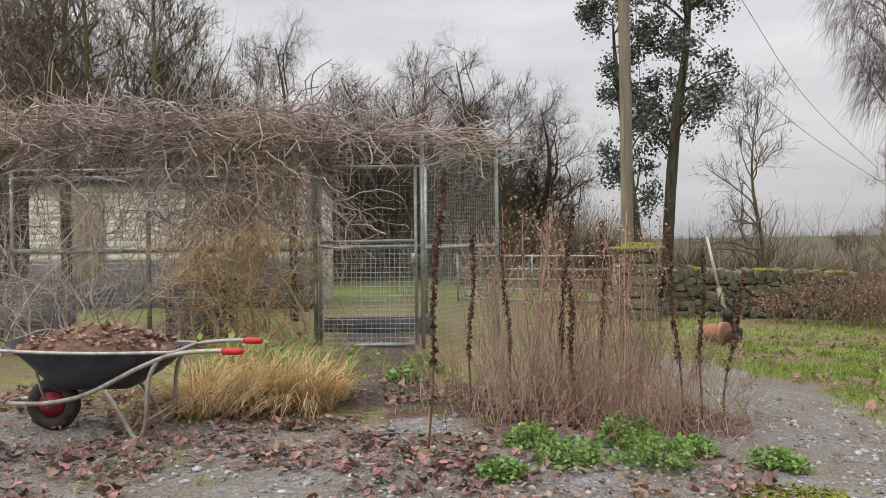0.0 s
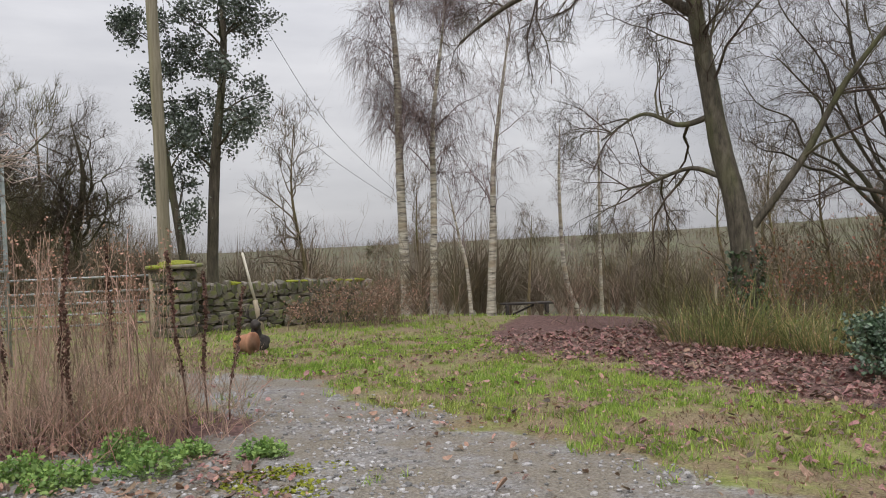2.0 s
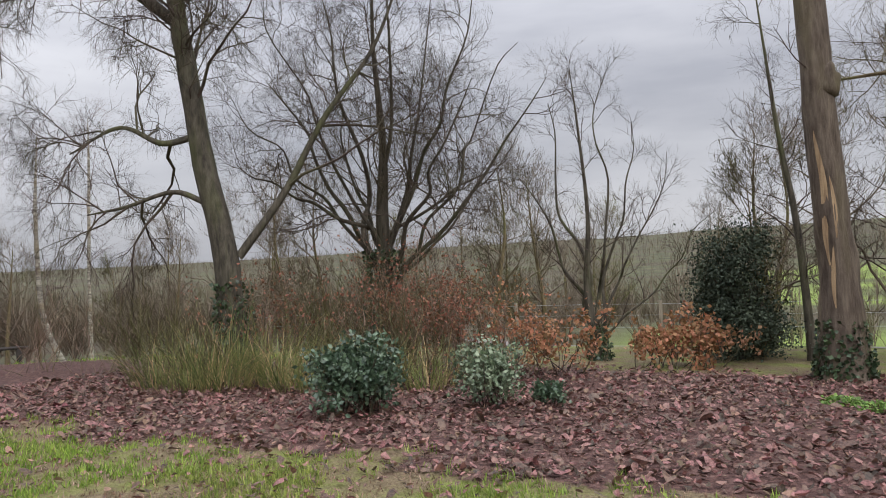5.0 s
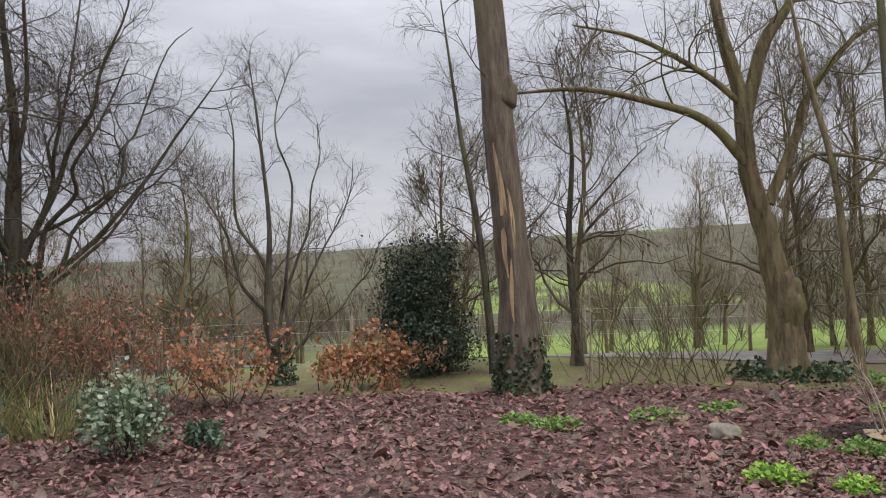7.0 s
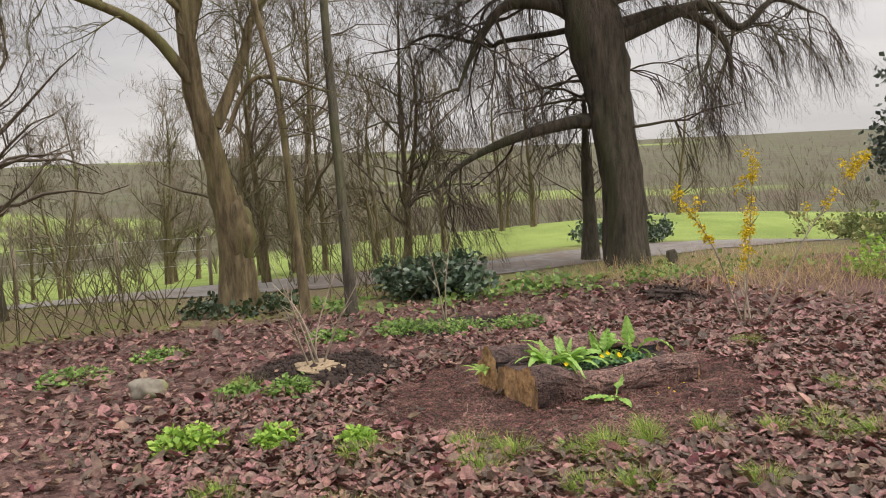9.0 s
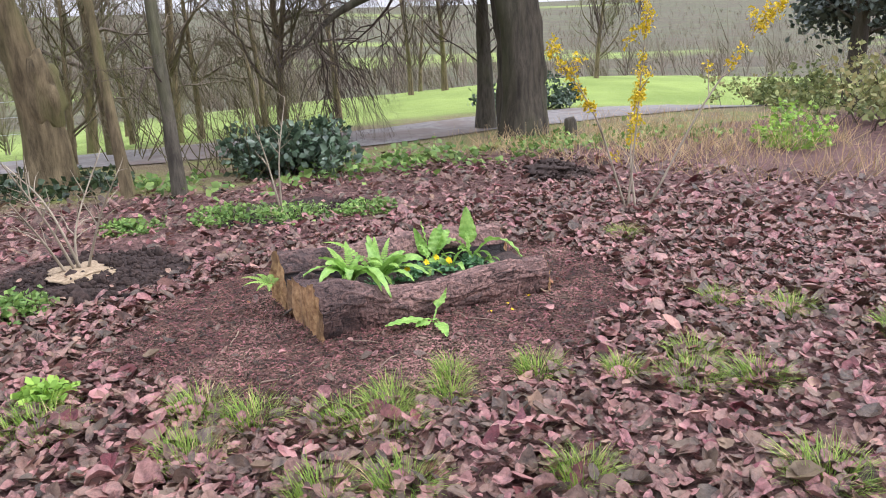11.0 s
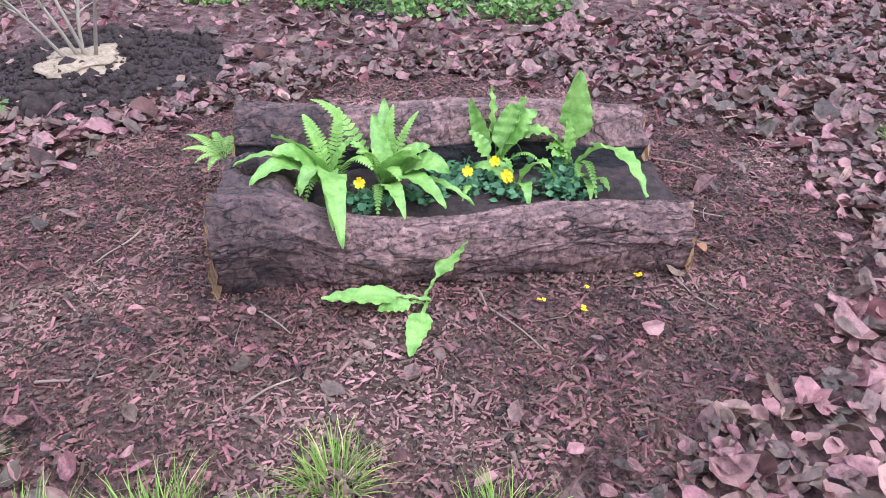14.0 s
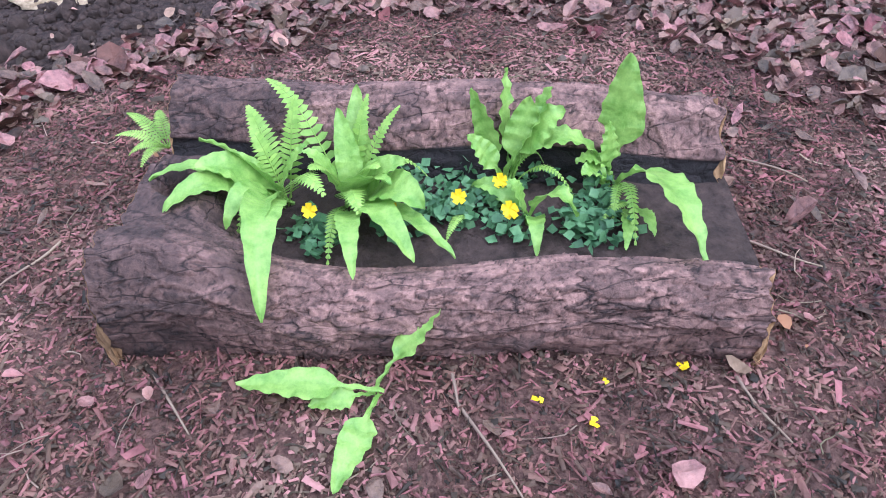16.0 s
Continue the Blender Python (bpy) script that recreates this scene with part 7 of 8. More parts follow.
def frond(root, tip, width, arch, pairs=16):
    """A feathery fern frond: a midrib with paired leaflets."""
    a, b = np.array(root, float), np.array(tip, float)
    t = np.linspace(0, 1, pairs + 4)[:, None]
    mid = (a + b) / 2 + np.array([0, 0, arch])
    c = (1 - t) ** 2 * a + 2 * t * (1 - t) * mid + t ** 2 * b
    d = np.gradient(c, axis=0)
    d /= np.linalg.norm(d, axis=1, keepdims=True)
    side = np.cross(d, np.array([0, 0, 1.0]))
    side /= np.linalg.norm(side, axis=1, keepdims=True) + 1e-9
    out = [tubes(c[None], np.linspace(0.002, 0.0008, len(c))[None], 4)]
    step = np.linalg.norm(b - a) / pairs
    for i in range(3, len(c)):
        u = (i - 3) / (len(c) - 3)
        L = width / 2 * (1 - u) ** 0.7 * (0.6 + 0.4 * min(1, u * 5))
        for sg in (-1, 1):
            dd = side[i] * sg * 0.93 + d[i] * 0.36
            q = d[i] * step * 0.42
            z = np.array([0, 0, -0.18 * L])
            out.append((np.array([c[i] - q * 0.8, c[i] + q * 0.8, c[i] + dd * L * 0.55 + q * 0.9 + z * 0.3, c[i] + dd * L * 0.55 - q * 0.9 + z * 0.3, c[i] + dd * L + z]), [[0, 1, 2, 3]], [[3, 2, 4]]))
    return merge(out)


def fern_plant(name, root, straps, fronds, label, stalk=0.14, wavy=0.0025):
    ob = thing(name, tuple(lg(*root)), label, "fern")
    o = np.array(ob.location)
    for (tip, width, arch) in straps:
        part("leaf", shift(strap(lg(*root) + rng.normal(size=3) * 0.008, lg(*tip), width, arch, wavy, 30, stalk=stalk), o), HARTS, ob)
    for (src, tip, width, arch) in fronds:
        part("frond", shift(frond(lg(*src), lg(*tip), width, arch), o), FROND, ob)
    return ob


fern_plant("fern", (0.33, 0.36, 0.13), [((0.062, 0.318, 0.24), 0.05, 0.14), ((0.115, 0.232, 0.22), 0.058, 0.15), ((0.168, 0.381, 0.30), 0.055, 0.08), ((0.176, 0.304, 0.28), 0.065, 0.1), ((0.365, -0.03, 0.165), 0.062, 0.26), ((0.345, 0.02, 0.19), 0.04, 0.2), ((0.237, 0.249, 0.2), 0.036, 0.1), ((0.40, 0.405, 0.27), 0.045, 0.05), ((0.25, 0.2, 0.2), 0.045, 0.16)],
           [((0.33, 0.38, 0.14), (0.257, 0.484, 0.32), 0.1, 0.06), ((0.32, 0.35, 0.14), (0.223, 0.229, 0.17), 0.055, 0.14), ((0.33, 0.35, 0.14), (0.258, 0.221, 0.16), 0.065, 0.14), ((0.33, 0.37, 0.14), (0.274, 0.421, 0.3), 0.08, 0.06), ((0.34, 0.38, 0.14), (0.36, 0.5, 0.33), 0.08, 0.05), ((0.34, 0.35, 0.14), (0.45, 0.25, 0.25), 0.1, 0.13)], "bright green strap fern with arching fronds")
fern_plant("fern", (0.48, 0.36, 0.13), [((0.64, 0.1, 0.19), 0.056, 0.14), ((0.72, 0.115, 0.185), 0.046, 0.12), ((0.53, 0.05, 0.195), 0.04, 0.12), ((0.66, 0.203, 0.24), 0.075, 0.12), ((0.618, 0.321, 0.27), 0.06, 0.08), ((0.497, 0.536, 0.34), 0.05, 0.02), ((0.389, 0.373, 0.27), 0.045, 0.08), ((0.588, 0.258, 0.26), 0.062, 0.1), ((0.46, 0.47, 0.32), 0.045, 0.03)],
           [((0.47, 0.37, 0.14), (0.275, 0.61, 0.32), 0.085, 0.13), ((0.48, 0.37, 0.14), (0.522, 0.501, 0.33), 0.07, 0.04), ((0.49, 0.37, 0.14), (0.593, 0.467, 0.32), 0.06, 0.06), ((0.5, 0.37, 0.14), (0.652, 0.376, 0.2), 0.04, 0.15), ((0.48, 0.35, 0.14), (0.525, 0.213, 0.23), 0.1, 0.1), ((0.47, 0.34, 0.14), (0.46, 0.148, 0.15), 0.055, 0.09), ((0.49, 0.36, 0.14), (0.56, 0.3, 0.28), 0.1, 0.08), ((0.48, 0.36, 0.14), (0.42, 0.3, 0.28), 0.1, 0.08)], "lush mixed fern with broad leaves and feathery fronds")
fern_plant("fern", (0.83, 0.43, 0.13), [((0.754, 0.492, 0.35), 0.042, 0.0), ((0.826, 0.558, 0.36), 0.04, 0.0), ((0.955, 0.458, 0.3), 0.07, 0.1), ((1.033, 0.426, 0.2), 0.055, 0.17), ((0.882, 0.483, 0.33), 0.06, 0.03), ((0.741, 0.424, 0.27), 0.042, 0.03), ((0.93, 0.5, 0.34), 0.06, 0.05)],
           [((0.84, 0.42, 0.14), (0.913, 0.44, 0.18), 0.04, 0.12), ((0.85, 0.42, 0.14), (0.974, 0.358, 0.15), 0.04, 0.12)], "strap fern with upright crinkled leaves", 0.3, 0.005)
fern_plant("fern", (1.07, 0.42, 0.13), [((1.085, 0.492, 0.42), 0.075, -0.02), ((1.046, 0.42, 0.3), 0.036, 0.02), ((0.989, 0.359, 0.2), 0.045, 0.06), ((1.185, 0.09, 0.195), 0.075, 0.22), ((0.981, 0.406, 0.2), 0.034, 0.08)],
           [((1.08, 0.4, 0.14), (1.083, 0.194, 0.15), 0.05, 0.12), ((1.08, 0.4, 0.14), (1.04, 0.249, 0.15), 0.04, 0.08)], "strap fern with one broad leaf drooping over the bark", 0.3, 0.005)
fern_plant("fern", (0.872, 0.29, 0.13), [((0.962, 0.219, 0.2), 0.055, 0.14), ((0.883, 0.167, 0.14), 0.03, 0.1), ((0.829, 0.322, 0.22), 0.05, 0.06), ((0.751, 0.384, 0.16), 0.04, 0.08)], [((0.74, 0.3, 0.14), (0.70, 0.2, 0.16), 0.04, 0.05)], "small strap fern among the violas")
fern_plant("fern", (0.568, -0.085, 0.02), [((0.701, 0.044, 0.14), 0.046, 0.03), ((0.307, -0.088, 0.05), 0.052, 0.03), ((0.446, -0.123, 0.03), 0.036, 0.02), ((0.517, -0.298, 0.02), 0.046, 0.03)], [], "flattened strap fern growing from the foot of the log", 0.3, 0.004)
fern_plant("fern", (-0.02, 0.61, 0.13), [], [((-0.02, 0.61, 0.13), q, 0.06, 0.05) for q in ((-0.156, 0.63, 0.16), (-0.147, 0.707, 0.18), (-0.067, 0.717, 0.18), (0.041, 0.649, 0.15), (-0.058, 0.52, 0.14), (-0.107, 0.57, 0.14), (0.0, 0.7, 0.17))], "small lacy fern in the gap of the log")
fern_plant("fern", (1.1, 0.33, 0.13), [((1.12, 0.2, 0.16), 0.03, 0.05), ((1.06, 0.17, 0.15), 0.025, 0.05)], [((1.1, 0.33, 0.14), (1.02, 0.25, 0.16), 0.04, 0.05)], "small wiry fern with tiny leaves")


def viola(s, w, bloom, r=0.055):
    ob = thing("viola", tuple(lg(s, w, 0.125)), "small viola with yellow flowers" if bloom else "small leafy viola out of flower", "flower", "violas in the log")
    n = 46
    a, q = rng.uniform(0, 6.283, n), r * np.sqrt(rng.random(n))
    at = np.stack([q * np.cos(a), q * np.sin(a), 0.015 + 0.045 * rng.random(n) * (1 - q / r * 0.5)], 1)
    part("foliage", leaves(rng, at, 0.026, 0.2, 0.5, 1.3), VIOLA_LEAF, ob)
    for k in range(bloom):
        c = np.array([rng.normal() * 0.012 * k - 0.015, rng.normal() * 0.012, 0.075 + 0.01 * k])
        V, T = [c], []
        face = np.array([-0.75, 0.1, 0.65])
        face /= np.linalg.norm(face)
        u = np.cross(face, [0, 0, 1.0])
        u /= np.linalg.norm(u)
        v = np.cross(u, face)
        for p in range(5):
            ang = p * 2 * math.pi / 5 + 0.3
            for off, rad in ((-0.5, 0.010), (-0.25, 0.0175), (0.25, 0.0175), (0.5, 0.010)):
                th = ang + off * 1.5
                V.append(c + (u * math.cos(th) + v * math.sin(th)) * rad + face * (0.004 * (p % 2) + 0.003))
            b = 1 + p * 4
            T += [[0, b, b + 1], [0, b + 1, b + 2], [0, b + 2, b + 3]]
        part("flower", (np.array(V), None, T), YELLOW, ob, "yellow flower", smooth=False)
        part("stalk", tube([(c[0], c[1], 0.0), tuple(c - face * 0.004)], 0.0014, 5), VIOLA_LEAF, ob)


for s, w, bloom in ((0.40, 0.27, 1), (0.60, 0.27, 1), (0.72, 0.31, 1), (0.79, 0.36, 1), (0.84, 0.26, 2), (0.633, 0.427, 0), (0.723, 0.48, 0), (1.007, 0.302, 0), (1.027, 0.371, 0), (0.988, 0.237, 0), (0.707, 0.36, 0), (0.901, 0.45, 0), (0.45, 0.22, 0), (0.66, 0.3, 0), (1.04, 0.25, 0), (0.78, 0.29, 0), (0.97, 0.28, 0)):
    viola(s, w, bloom)
for s, w in ((0.873, -0.097), (1.0, -0.052), (0.976, -0.146), (1.16, -0.018)):
    p = lg(s, w, 0)
    ob = thing("fallen_petal", (p[0], p[1], gz(p[0], p[1]) + 0.012), "single yellow petal lying on bark mulch", "petal")
    part("petal", leaves(rng, np.tile([[0, 0, 0]], (4, 1)), 0.014, 0.2, 0.8, 1.2), YELLOW, ob)

# ---- litter, turf and stones ----
rng = np.random.default_rng(111)


def flat_leaves(x, y, size, lift=0.012, curl=1.0):
    """Broad crumpled leaves with a midrib fold lying on the ground at all tilts."""
    N = len(x)
    a = rng.uniform(0, 6.283, N)
    s = size * (0.3 + 0.7 * rng.gamma(4, 1 / 4, N))
    tx, ty = rng.normal(size=N) * 0.36, rng.normal(size=N) * 0.36
    shape = np.array([(-1, 0), (-0.66, 0.46), (-0.05, 0.62), (0.58, 0.44), (1.0, 0), (0.58, -0.44), (-0.05, -0.62), (-0.66, -0.46), (-0.45, 0.0), (0.25, 0.0)])
    sh = shape[None] * np.stack([np.ones(N), rng.uniform(0.65, 1.3, N)], 1)[:, None] * (1 + rng.normal(size=(N, 10, 1)) * 0.09)
    u = sh[..., 0] * np.cos(a)[:, None] - sh[..., 1] * np.sin(a)[:, None]
    v = sh[..., 0] * np.sin(a)[:, None] + sh[..., 1] * np.cos(a)[:, None]
    bend = curl * (np.abs(sh[..., 1]) * rng.normal(0.3, 0.4, N)[:, None] + sh[..., 0] ** 2 * rng.normal(0.15, 0.25, N)[:, None] + rng.normal(size=(N, 10)) * 0.05)
    half = (s / 2)[:, None]
    z = land(x, y)[:, None] + lift + rng.uniform(0, 0.02, N)[:, None] + half * (bend + tx[:, None] * u + ty[:, None] * v) + 0.12 * half
    V = np.stack([x[:, None] + half * u, y[:, None] + half * v, z], -1).reshape(-1, 3)
    k = np.arange(N)[:, None] * 10
    T = np.concatenate([k + np.array([q]) for q in ([0, 1, 8], [0, 8, 7], [1, 2, 8], [8, 6, 7], [2, 9, 8], [8, 9, 6], [2, 3, 9], [9, 5, 6], [3, 4, 9], [9, 4, 5])])
    return V, None, T


def leaf_w(x, y):
    g, l, m, s, p, f, _ = zone(x, y)
    return np.clip(l * (1 - 0.985 * m) * (1 - s), 0, 1)


litter = thing("leaf_litter", (8, -1, gz(8, -1)), "thick carpet of purple-brown fallen leaves", "leaf litter", kind="stuff")
LT = np.array(litter.location)
sets = []
x, y = strew(rng, 42000, 4.2, 9.2, -8.5, -2.3, lambda x, y: leaf_w(x, y) * 0.95)
sets.append(flat_leaves(x, y, 0.045))
x, y = strew(rng, 27000, 6.5, 13.8, -10, 10, lambda x, y: leaf_w(x, y) * 0.9)
sets.append(flat_leaves(x, y, 0.062))
part("dead_foliage", shift(merge(sets), LT), DEADLEAF, litter, smooth=False)
x, y = strew(rng, 14000, 4.2, 13.5, -9, 9, lambda x, y: leaf_w(x, y) * (0.15 + 0.85 * (x < 9.5) * (y < -2)))
part("wet_foliage", shift(flat_leaves(x, y, 0.056, 0.006), LT), DEADLEAF_DARK, litter, smooth=False)
x, y = strew(rng, 7500, 3.0, 13.0, -9, 10, lambda x, y: (leaf_w(x, y) * 0.2 + 0.35) * (1 - 0.95 * zone(x, y)[2]))
x2, y2 = strew(rng, 5500, -3.5, 3.2, 3.2, 7, lambda x, y: sstep(0.45, 0.62, fnoise(x * 1.1, y * 1.1, 66)) * sstep(2.2, 1.0, x))
part("tan_foliage", shift(merge([flat_leaves(x, y, 0.052), flat_leaves(x2, y2, 0.046)]), LT), DEADLEAF_TAN, litter, smooth=False)
x3, y3 = strew(rng, 11000, -3.5, 3.6, 3.0, 6.2, lambda x, y: sstep(0.42, 0.6, fnoise(x * 1.1, y * 1.1, 67)) * sstep(2.4, 1.0, x))
x4, y4 = strew(rng, 9000, 2.4, 9.5, -2.5, 11.5, lambda x, y: (1 - zone(x, y)[0] * 0.9) * sstep(0.36, 0.6, fnoise(x * 1.5, y * 1.5, 68)))
part("turf_foliage", shift(flat_leaves(x4, y4, 0.046, 0.03), LT), DEADLEAF, litter, smooth=False)
part("purple_foliage", shift(flat_leaves(x3, y3, 0.046), LT), DEADLEAF, litter, smooth=False)

chips = thing("bark_mulch", (7.5, -5.2, gz(7.5, -5.2)), "shredded dark red-brown bark mulch", "mulch", kind="stuff")
x, y = strew(rng, 155000, 5.9, 9.6, -7.2, -3.3, lambda x, y: zone(x, y)[2] * (1 - 0.99 * ((((x - 7.46) * LN[0] + (y + 4.56) * LN[1]) > 0.03) & (((x - 7.46) * LN[0] + (y + 4.56) * LN[1]) < 0.6) & (((x - 7.46) * LE[0] + (y + 4.56) * LE[1]) > 0.05) & (((x - 7.46) * LE[0] + (y + 4.56) * LE[1]) < 1.3))))
N = len(x)
a, L, W = rng.uniform(0, 6.283, N), rng.gamma(1.1, 0.0048, N) + 0.002, rng.gamma(2.0, 0.0011, N) + 0.0007
d = np.stack([np.cos(a), np.sin(a), rng.normal(size=N) * 0.25], 1)
s = np.stack([-np.sin(a), np.cos(a), rng.normal(size=N) * 0.3], 1)
c = np.stack([x, y, land(x, y) + rng.uniform(0.002, 0.014, N)], 1)
dl, sw = d * L[:, None], s * W[:, None]
V = np.stack([c - dl - sw, c + dl - sw, c + dl + sw * 0.6, c - dl + sw, c + np.array([0, 0, 0.004])], 1).reshape(-1, 3)
k = np.arange(N)[:, None] * 5
T = np.concatenate([k + np.array([[0, 1, 4]]), k + np.array([[1, 2, 4]]), k + np.array([[2, 3, 4]]), k + np.array([[3, 0, 4]])])
part("chip_layer", shift((V, None, T), np.array(chips.location)), MULCH, chips, smooth=False)
x, y = strew(rng, 420, 5.8, 9.6, -7.2, -3.3, lambda x, y: 0.6 * zone(x, y)[2] + 0.2)
P, R = stems(rng, x, y, 0.11, 0.0022, 6.0, 5, 0.35)
P[..., 2] = land(P[..., 0], P[..., 1]) + 0.008 + np.abs(rng.normal(size=P.shape[:2])) * 0.006
part("twig_growth", shift(tubes(P, R, 3), np.array(chips.location)), TWIG_SHRUB, chips)
for k, (sa, sb, ln, az) in enumerate(((0.17, -0.1, 0.2, -0.9), (0.78, -0.2, 0.24, -1.05), (0.72, -0.08, 0.1, -1.4), (1.42, 0.3, 0.22, -0.5), (-0.25, -0.28, 0.17, 0.1), (1.28, -0.12, 0.16, -1.2), (-0.3, 0.3, 0.2, -2.0), (1.5, 0.62, 0.2, -0.7), (0.2, -0.36, 0.14, 0.6))):
    p = lg(sa, sb, 0)
    ob = thing("fallen_stick", (p[0], p[1], gz(p[0], p[1]) + 0.014), "thin dead twig lying on the bark mulch", "stick", "fallen sticks")
    d = LE * math.cos(az) + LN * math.sin(az)
    part("stick", tube([(d[0] * ln * q, d[1] * ln * q, 0.006 * math.sin(5 * q + k) + SLOPE * -d[0] * ln * q) for q in np.linspace(-0.5, 0.5, 6)], np.linspace(0.004, 0.0018, 6), 6, 12), TWIG_SHRUB, ob)
for sa, sb, sz, lf in ((1.36, 0.52, 0.04, DEADLEAF_TAN), (0.77, -0.08, 0.042, DEADLEAF), (1.4, 0.02, 0.03, BEECHLEAF), (1.38, 0.09, 0.03, BEECHLEAF), (-0.12, 0.72, 0.035, BEECHLEAF), (-0.16, -0.05, 0.032, DEADLEAF_TAN), (1.5, 0.85, 0.036, DEADLEAF)):
    p = lg(sa, sb, 0)
    ob = thing("fallen_leaf", (p[0], p[1], gz(p[0], p[1])), "single dry brown leaf lying on the mulch", "leaf", "fallen leaves")
    part("blade", shift(flat_leaves(np.array([p[0]]), np.array([p[1]]), sz, 0.016), np.array(ob.location)), lf, ob)

turf = thing("rough_grass", (6, 4, gz(6, 4)), "patchy short green grass beside the drive", "grass", kind="stuff")
TO = np.array(turf.location)


def grass_w(x, y):
    g, l, m, s, p, f, _ = zone(x, y)
    return np.clip((1 - g) * (1 - l) * (1 - m) * (1 - f) * (1 - p), 0, 1) * sstep(0.43, 0.53, fnoise(x * 2.3, y * 2.3, 88))


def sow(n, x0, x1, y0, y1, weight, h, w, per):
    x, y = strew(rng, n, x0, x1, y0, y1, weight)
    x, y = np.repeat(x, per) + rng.normal(size=len(x) * per) * 0.035, np.repeat(y, per) + rng.normal(size=len(y) * per) * 0.035
    P, R = stems(rng, x, y, h, 1.0, 0.5, 3, 0.25, 0.1)
    return shift(blades(P, np.full(len(P), w)), TO)


part("blade_growth", merge([sow(11000, 2.6, 9, -2.5, 11, grass_w, 0.09, 0.010, 11), sow(3500, 3, 16, 8, 16, grass_w, 0.1, 0.016, 6)]), GRASS, turf)
part("dry_growth", sow(6500, 2.6, 10, -2.5, 12, lambda x, y: (1 - zone(x, y)[0]) * (1 - zone(x, y)[1]) * (1 - zone(x, y)[2]), 0.06, 0.008, 5), WEED, turf)
x, y = strew(rng, 700, -3.5, 3.5, 3.4, 8.6, lambda x, y: sstep(0.46, 0.6, fnoise(x * 1.3, y * 1.3, 99)) * (1 - 0.7 * zone(x, y)[0]))
P, R = stems(rng, np.repeat(x, 12) + rng.normal(size=len(x) * 12) * 0.03, np.repeat(y, 12) + rng.normal(size=len(x) * 12) * 0.03, 0.09, 1.0, 0.5, 3, 0.25, 0.1)
part("verge_growth", shift(blades(P, np.full(len(P), 0.007)), TO), GRASS, turf)
for tx, ty, r in ((6.03, -5.34, 0.1), (6.15, -5.55, 0.07), (6.6, -4.29, 0.11), (6.72, -4.42, 0.08), (7.21, -3.89, 0.1), (7.0, -4.0, 0.09), (6.51, -5.0, 0.07), (6.25, -5.2, 0.05), (6.75, -4.75, 0.05), (6.62, -4.62, 0.05), (5.85, -5.5, 0.08), (6.9, -3.7, 0.1), (7.53, -7.03, 0.08), (6.4, -6.2, 0.06), (6.1, -6.3, 0.08), (7.5, -3.4, 0.12), (6.4, -3.9, 0.08), (5.9, -4.5, 0.07), (5.4, -5.0, 0.1), (6.25, -4.1, 0.08), (6.9, -2.9, 0.12), (7.5, -2.6, 0.1), (5.6, -6.4, 0.12), (5.2, -5.9, 0.12), (6.75, -4.2, 0.08), (9.5, -3.55, 0.1)):
    ob = thing("grass_tuft", (tx, ty, gz(tx, ty)), "tuft of bright green grass among fallen leaves", "grass tuft", "grass tufts")
    part("blade_growth", tuft(rng, int(2600 * r) + 60, r * 1.1, 0.12, 0.003, 0.75, 0.28, 5), GRASS, ob)
    part("dry_growth", tuft(rng, int(160 * r) + 6, r * 1.2, 0.11, 0.003, 0.9, 0.35, 5), GRASS_DRY, ob)
moss = thing("moss_patch", (2.05, 3.9, gz(2.05, 3.9)), "low patch of yellow-green moss on the gravel", "moss")
mx, my = strew(rng, 5200, -0.65, 0.65, -0.5, 0.5, lambda x, y: sstep(1.0, 0.45, np.hypot(x / 0.62, y / 0.46)) * sstep(0.38, 0.55, fnoise(x * 5 + 9, y * 5, 23)))
mz = land(mx + 2.05, my + 3.9) - gz(2.05, 3.9)
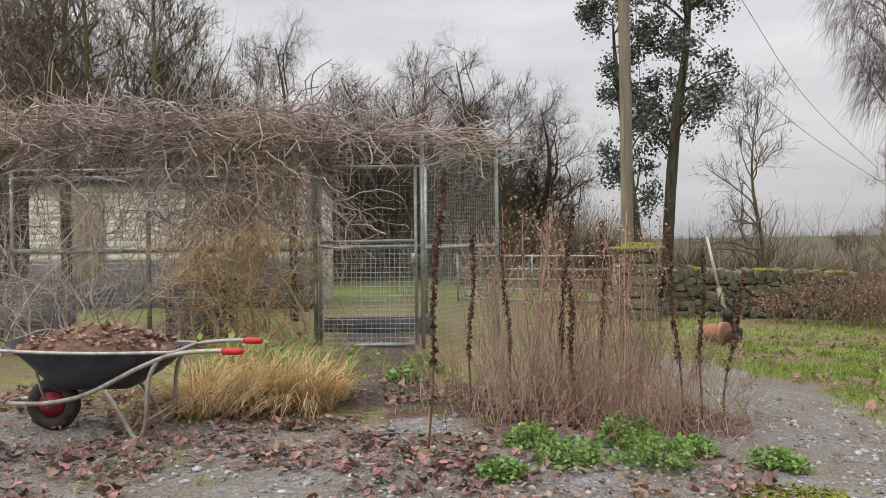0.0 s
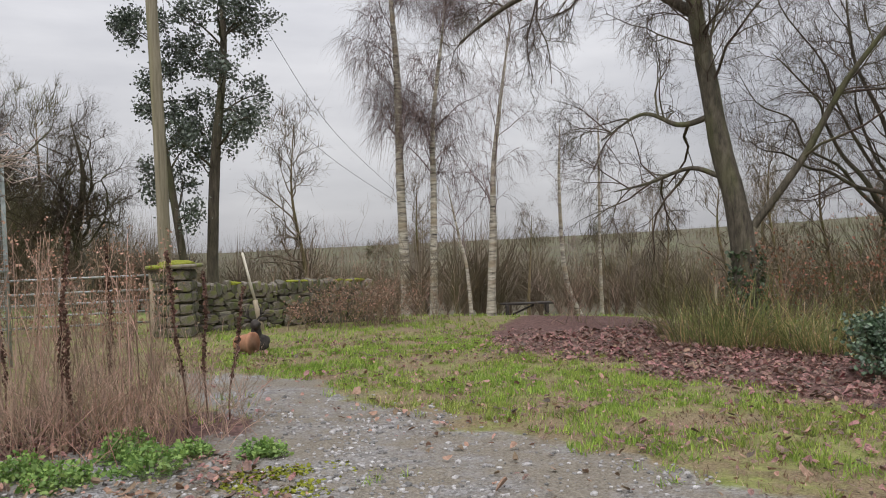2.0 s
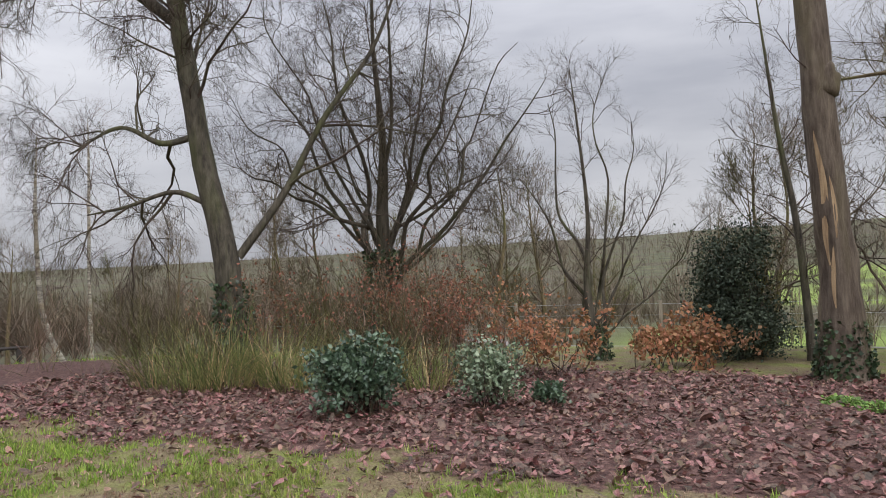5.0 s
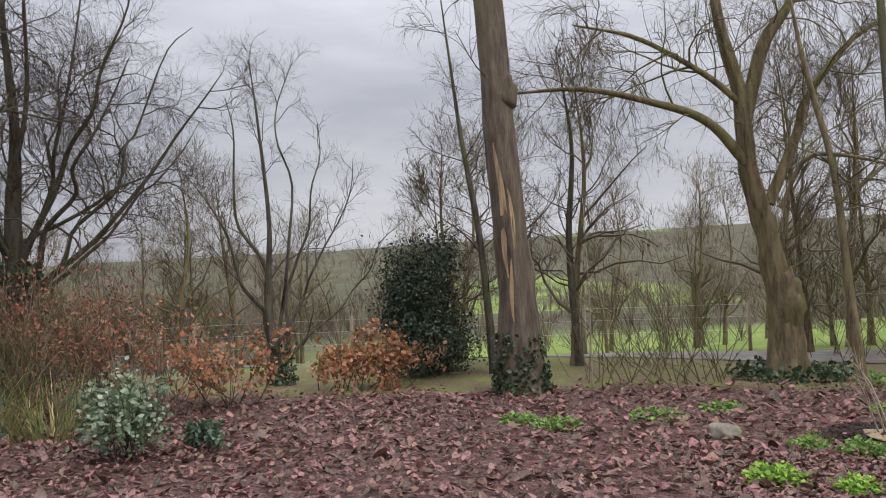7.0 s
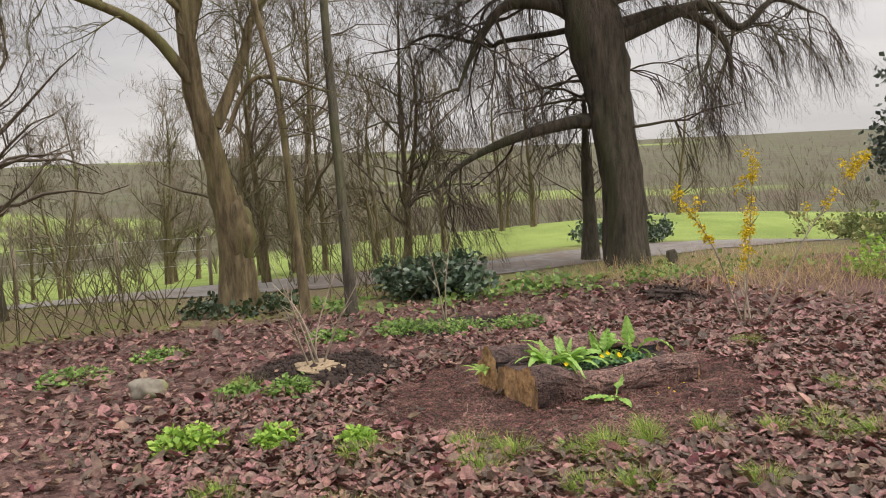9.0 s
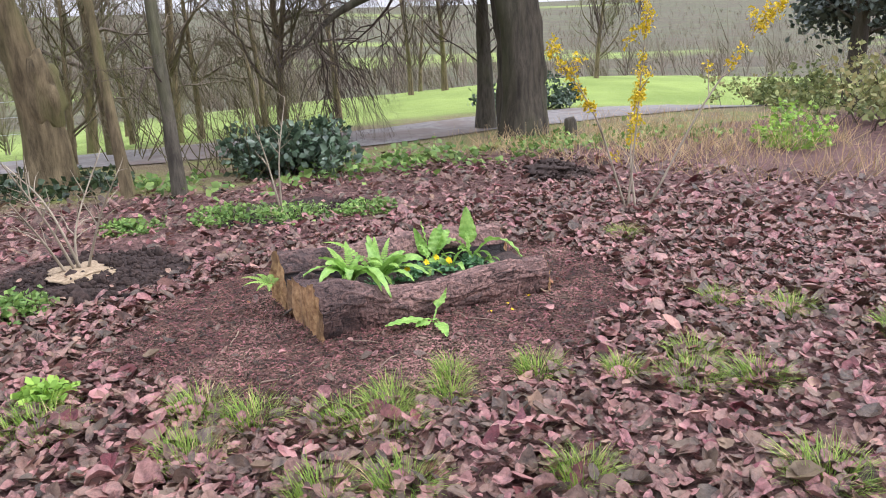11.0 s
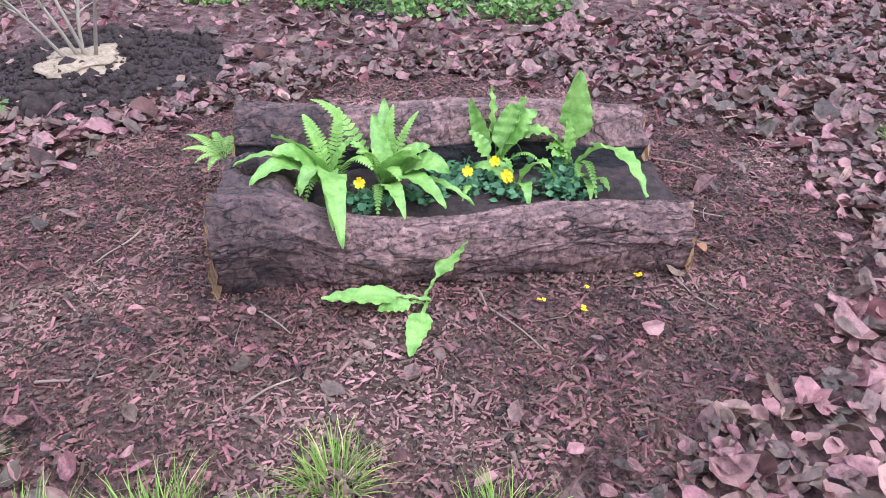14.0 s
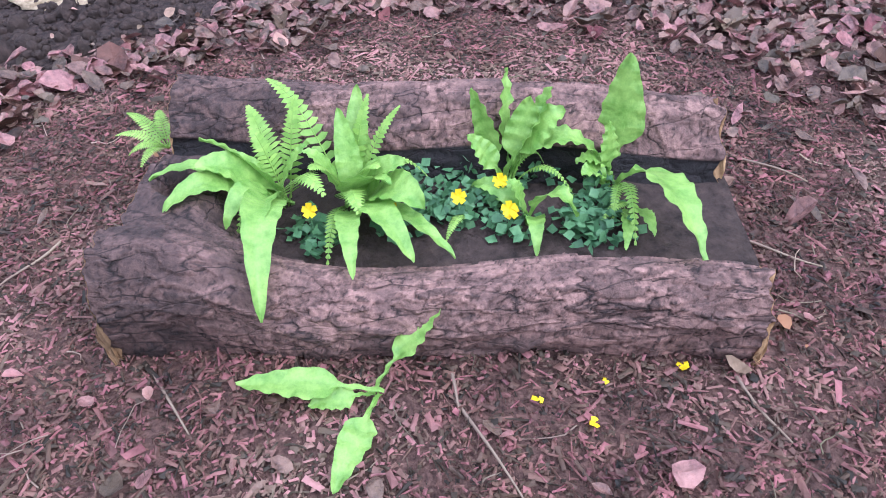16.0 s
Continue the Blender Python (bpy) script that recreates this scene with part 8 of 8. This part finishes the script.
part("moss_cushion", leaves(rng, np.stack([mx, my, mz + 0.004], 1), 0.03, 0.4, 0.5, 1.2), MOSS, moss)

clods = thing("soil_clods", (9.5, -4.2, gz(9.5, -4.2)), "crumbly clods of dark dug soil", "soil", kind="stuff")
ico = bmesh.new()
bmesh.ops.create_icosphere(ico, subdivisions=1, radius=1)
IV = np.array([v.co for v in ico.verts])
IT = np.array([[v.index for v in f.verts] for f in ico.faces])
ico.free()
x, y = strew(rng, 9000, 8.6, 10.3, -9.2, -3.3, lambda x, y: zone(x, y)[3] * 0.8)
N = len(x)
V = IV[None] * (rng.gamma(1.6, 0.007, (N, 1, 1)) + 0.003) * rng.uniform(0.6, 1.3, (N, 1, 3)) * rng.uniform(0.75, 1.25, (N, len(IV), 1))
V = V + np.stack([x, y, land(x, y) + 0.004], 1)[:, None]
part("clod_layer", shift((V.reshape(-1, 3), None, (np.arange(N)[:, None, None] * len(IV) + IT[None]).reshape(-1, 3)), np.array(clods.location)), SOIL, clods)

gstones = thing("loose_gravel", (0, 4.5, gz(0, 4.5)), "loose grey limestone chippings on the drive", "gravel", kind="stuff")
x, y = strew(rng, 11000, -3.6, 5.2, 2.4, 6.8, lambda x, y: zone(x, y)[0] * (1 - in_bed(x, y)) * (0.25 + 0.75 * sstep(0.4, 0.6, fnoise(x * 1.2, y * 1.2, 44))))
N = len(x)
ico = bmesh.new()
bmesh.ops.create_icosphere(ico, subdivisions=1, radius=1)
IV = np.array([v.co for v in ico.verts])
IT = np.array([[v.index for v in f.verts] for f in ico.faces])
ico.free()
sc = rng.gamma(3, 0.0035, (N, 1, 1)) + 0.004
V = IV[None] * sc * rng.uniform(0.6, 1.25, (N, 1, 3)) * rng.uniform(0.8, 1.2, (N, len(IV), 1))
V[..., 2] *= 0.7
V = V + np.stack([x, y, land(x, y) + 0.003], 1)[:, None]
T = (np.arange(N)[:, None, None] * len(IV) + IT[None]).reshape(-1, 3)
part("stone_layer", shift((V.reshape(-1, 3), None, T), np.array(gstones.location)), GRAVEL, gstones, smooth=False)
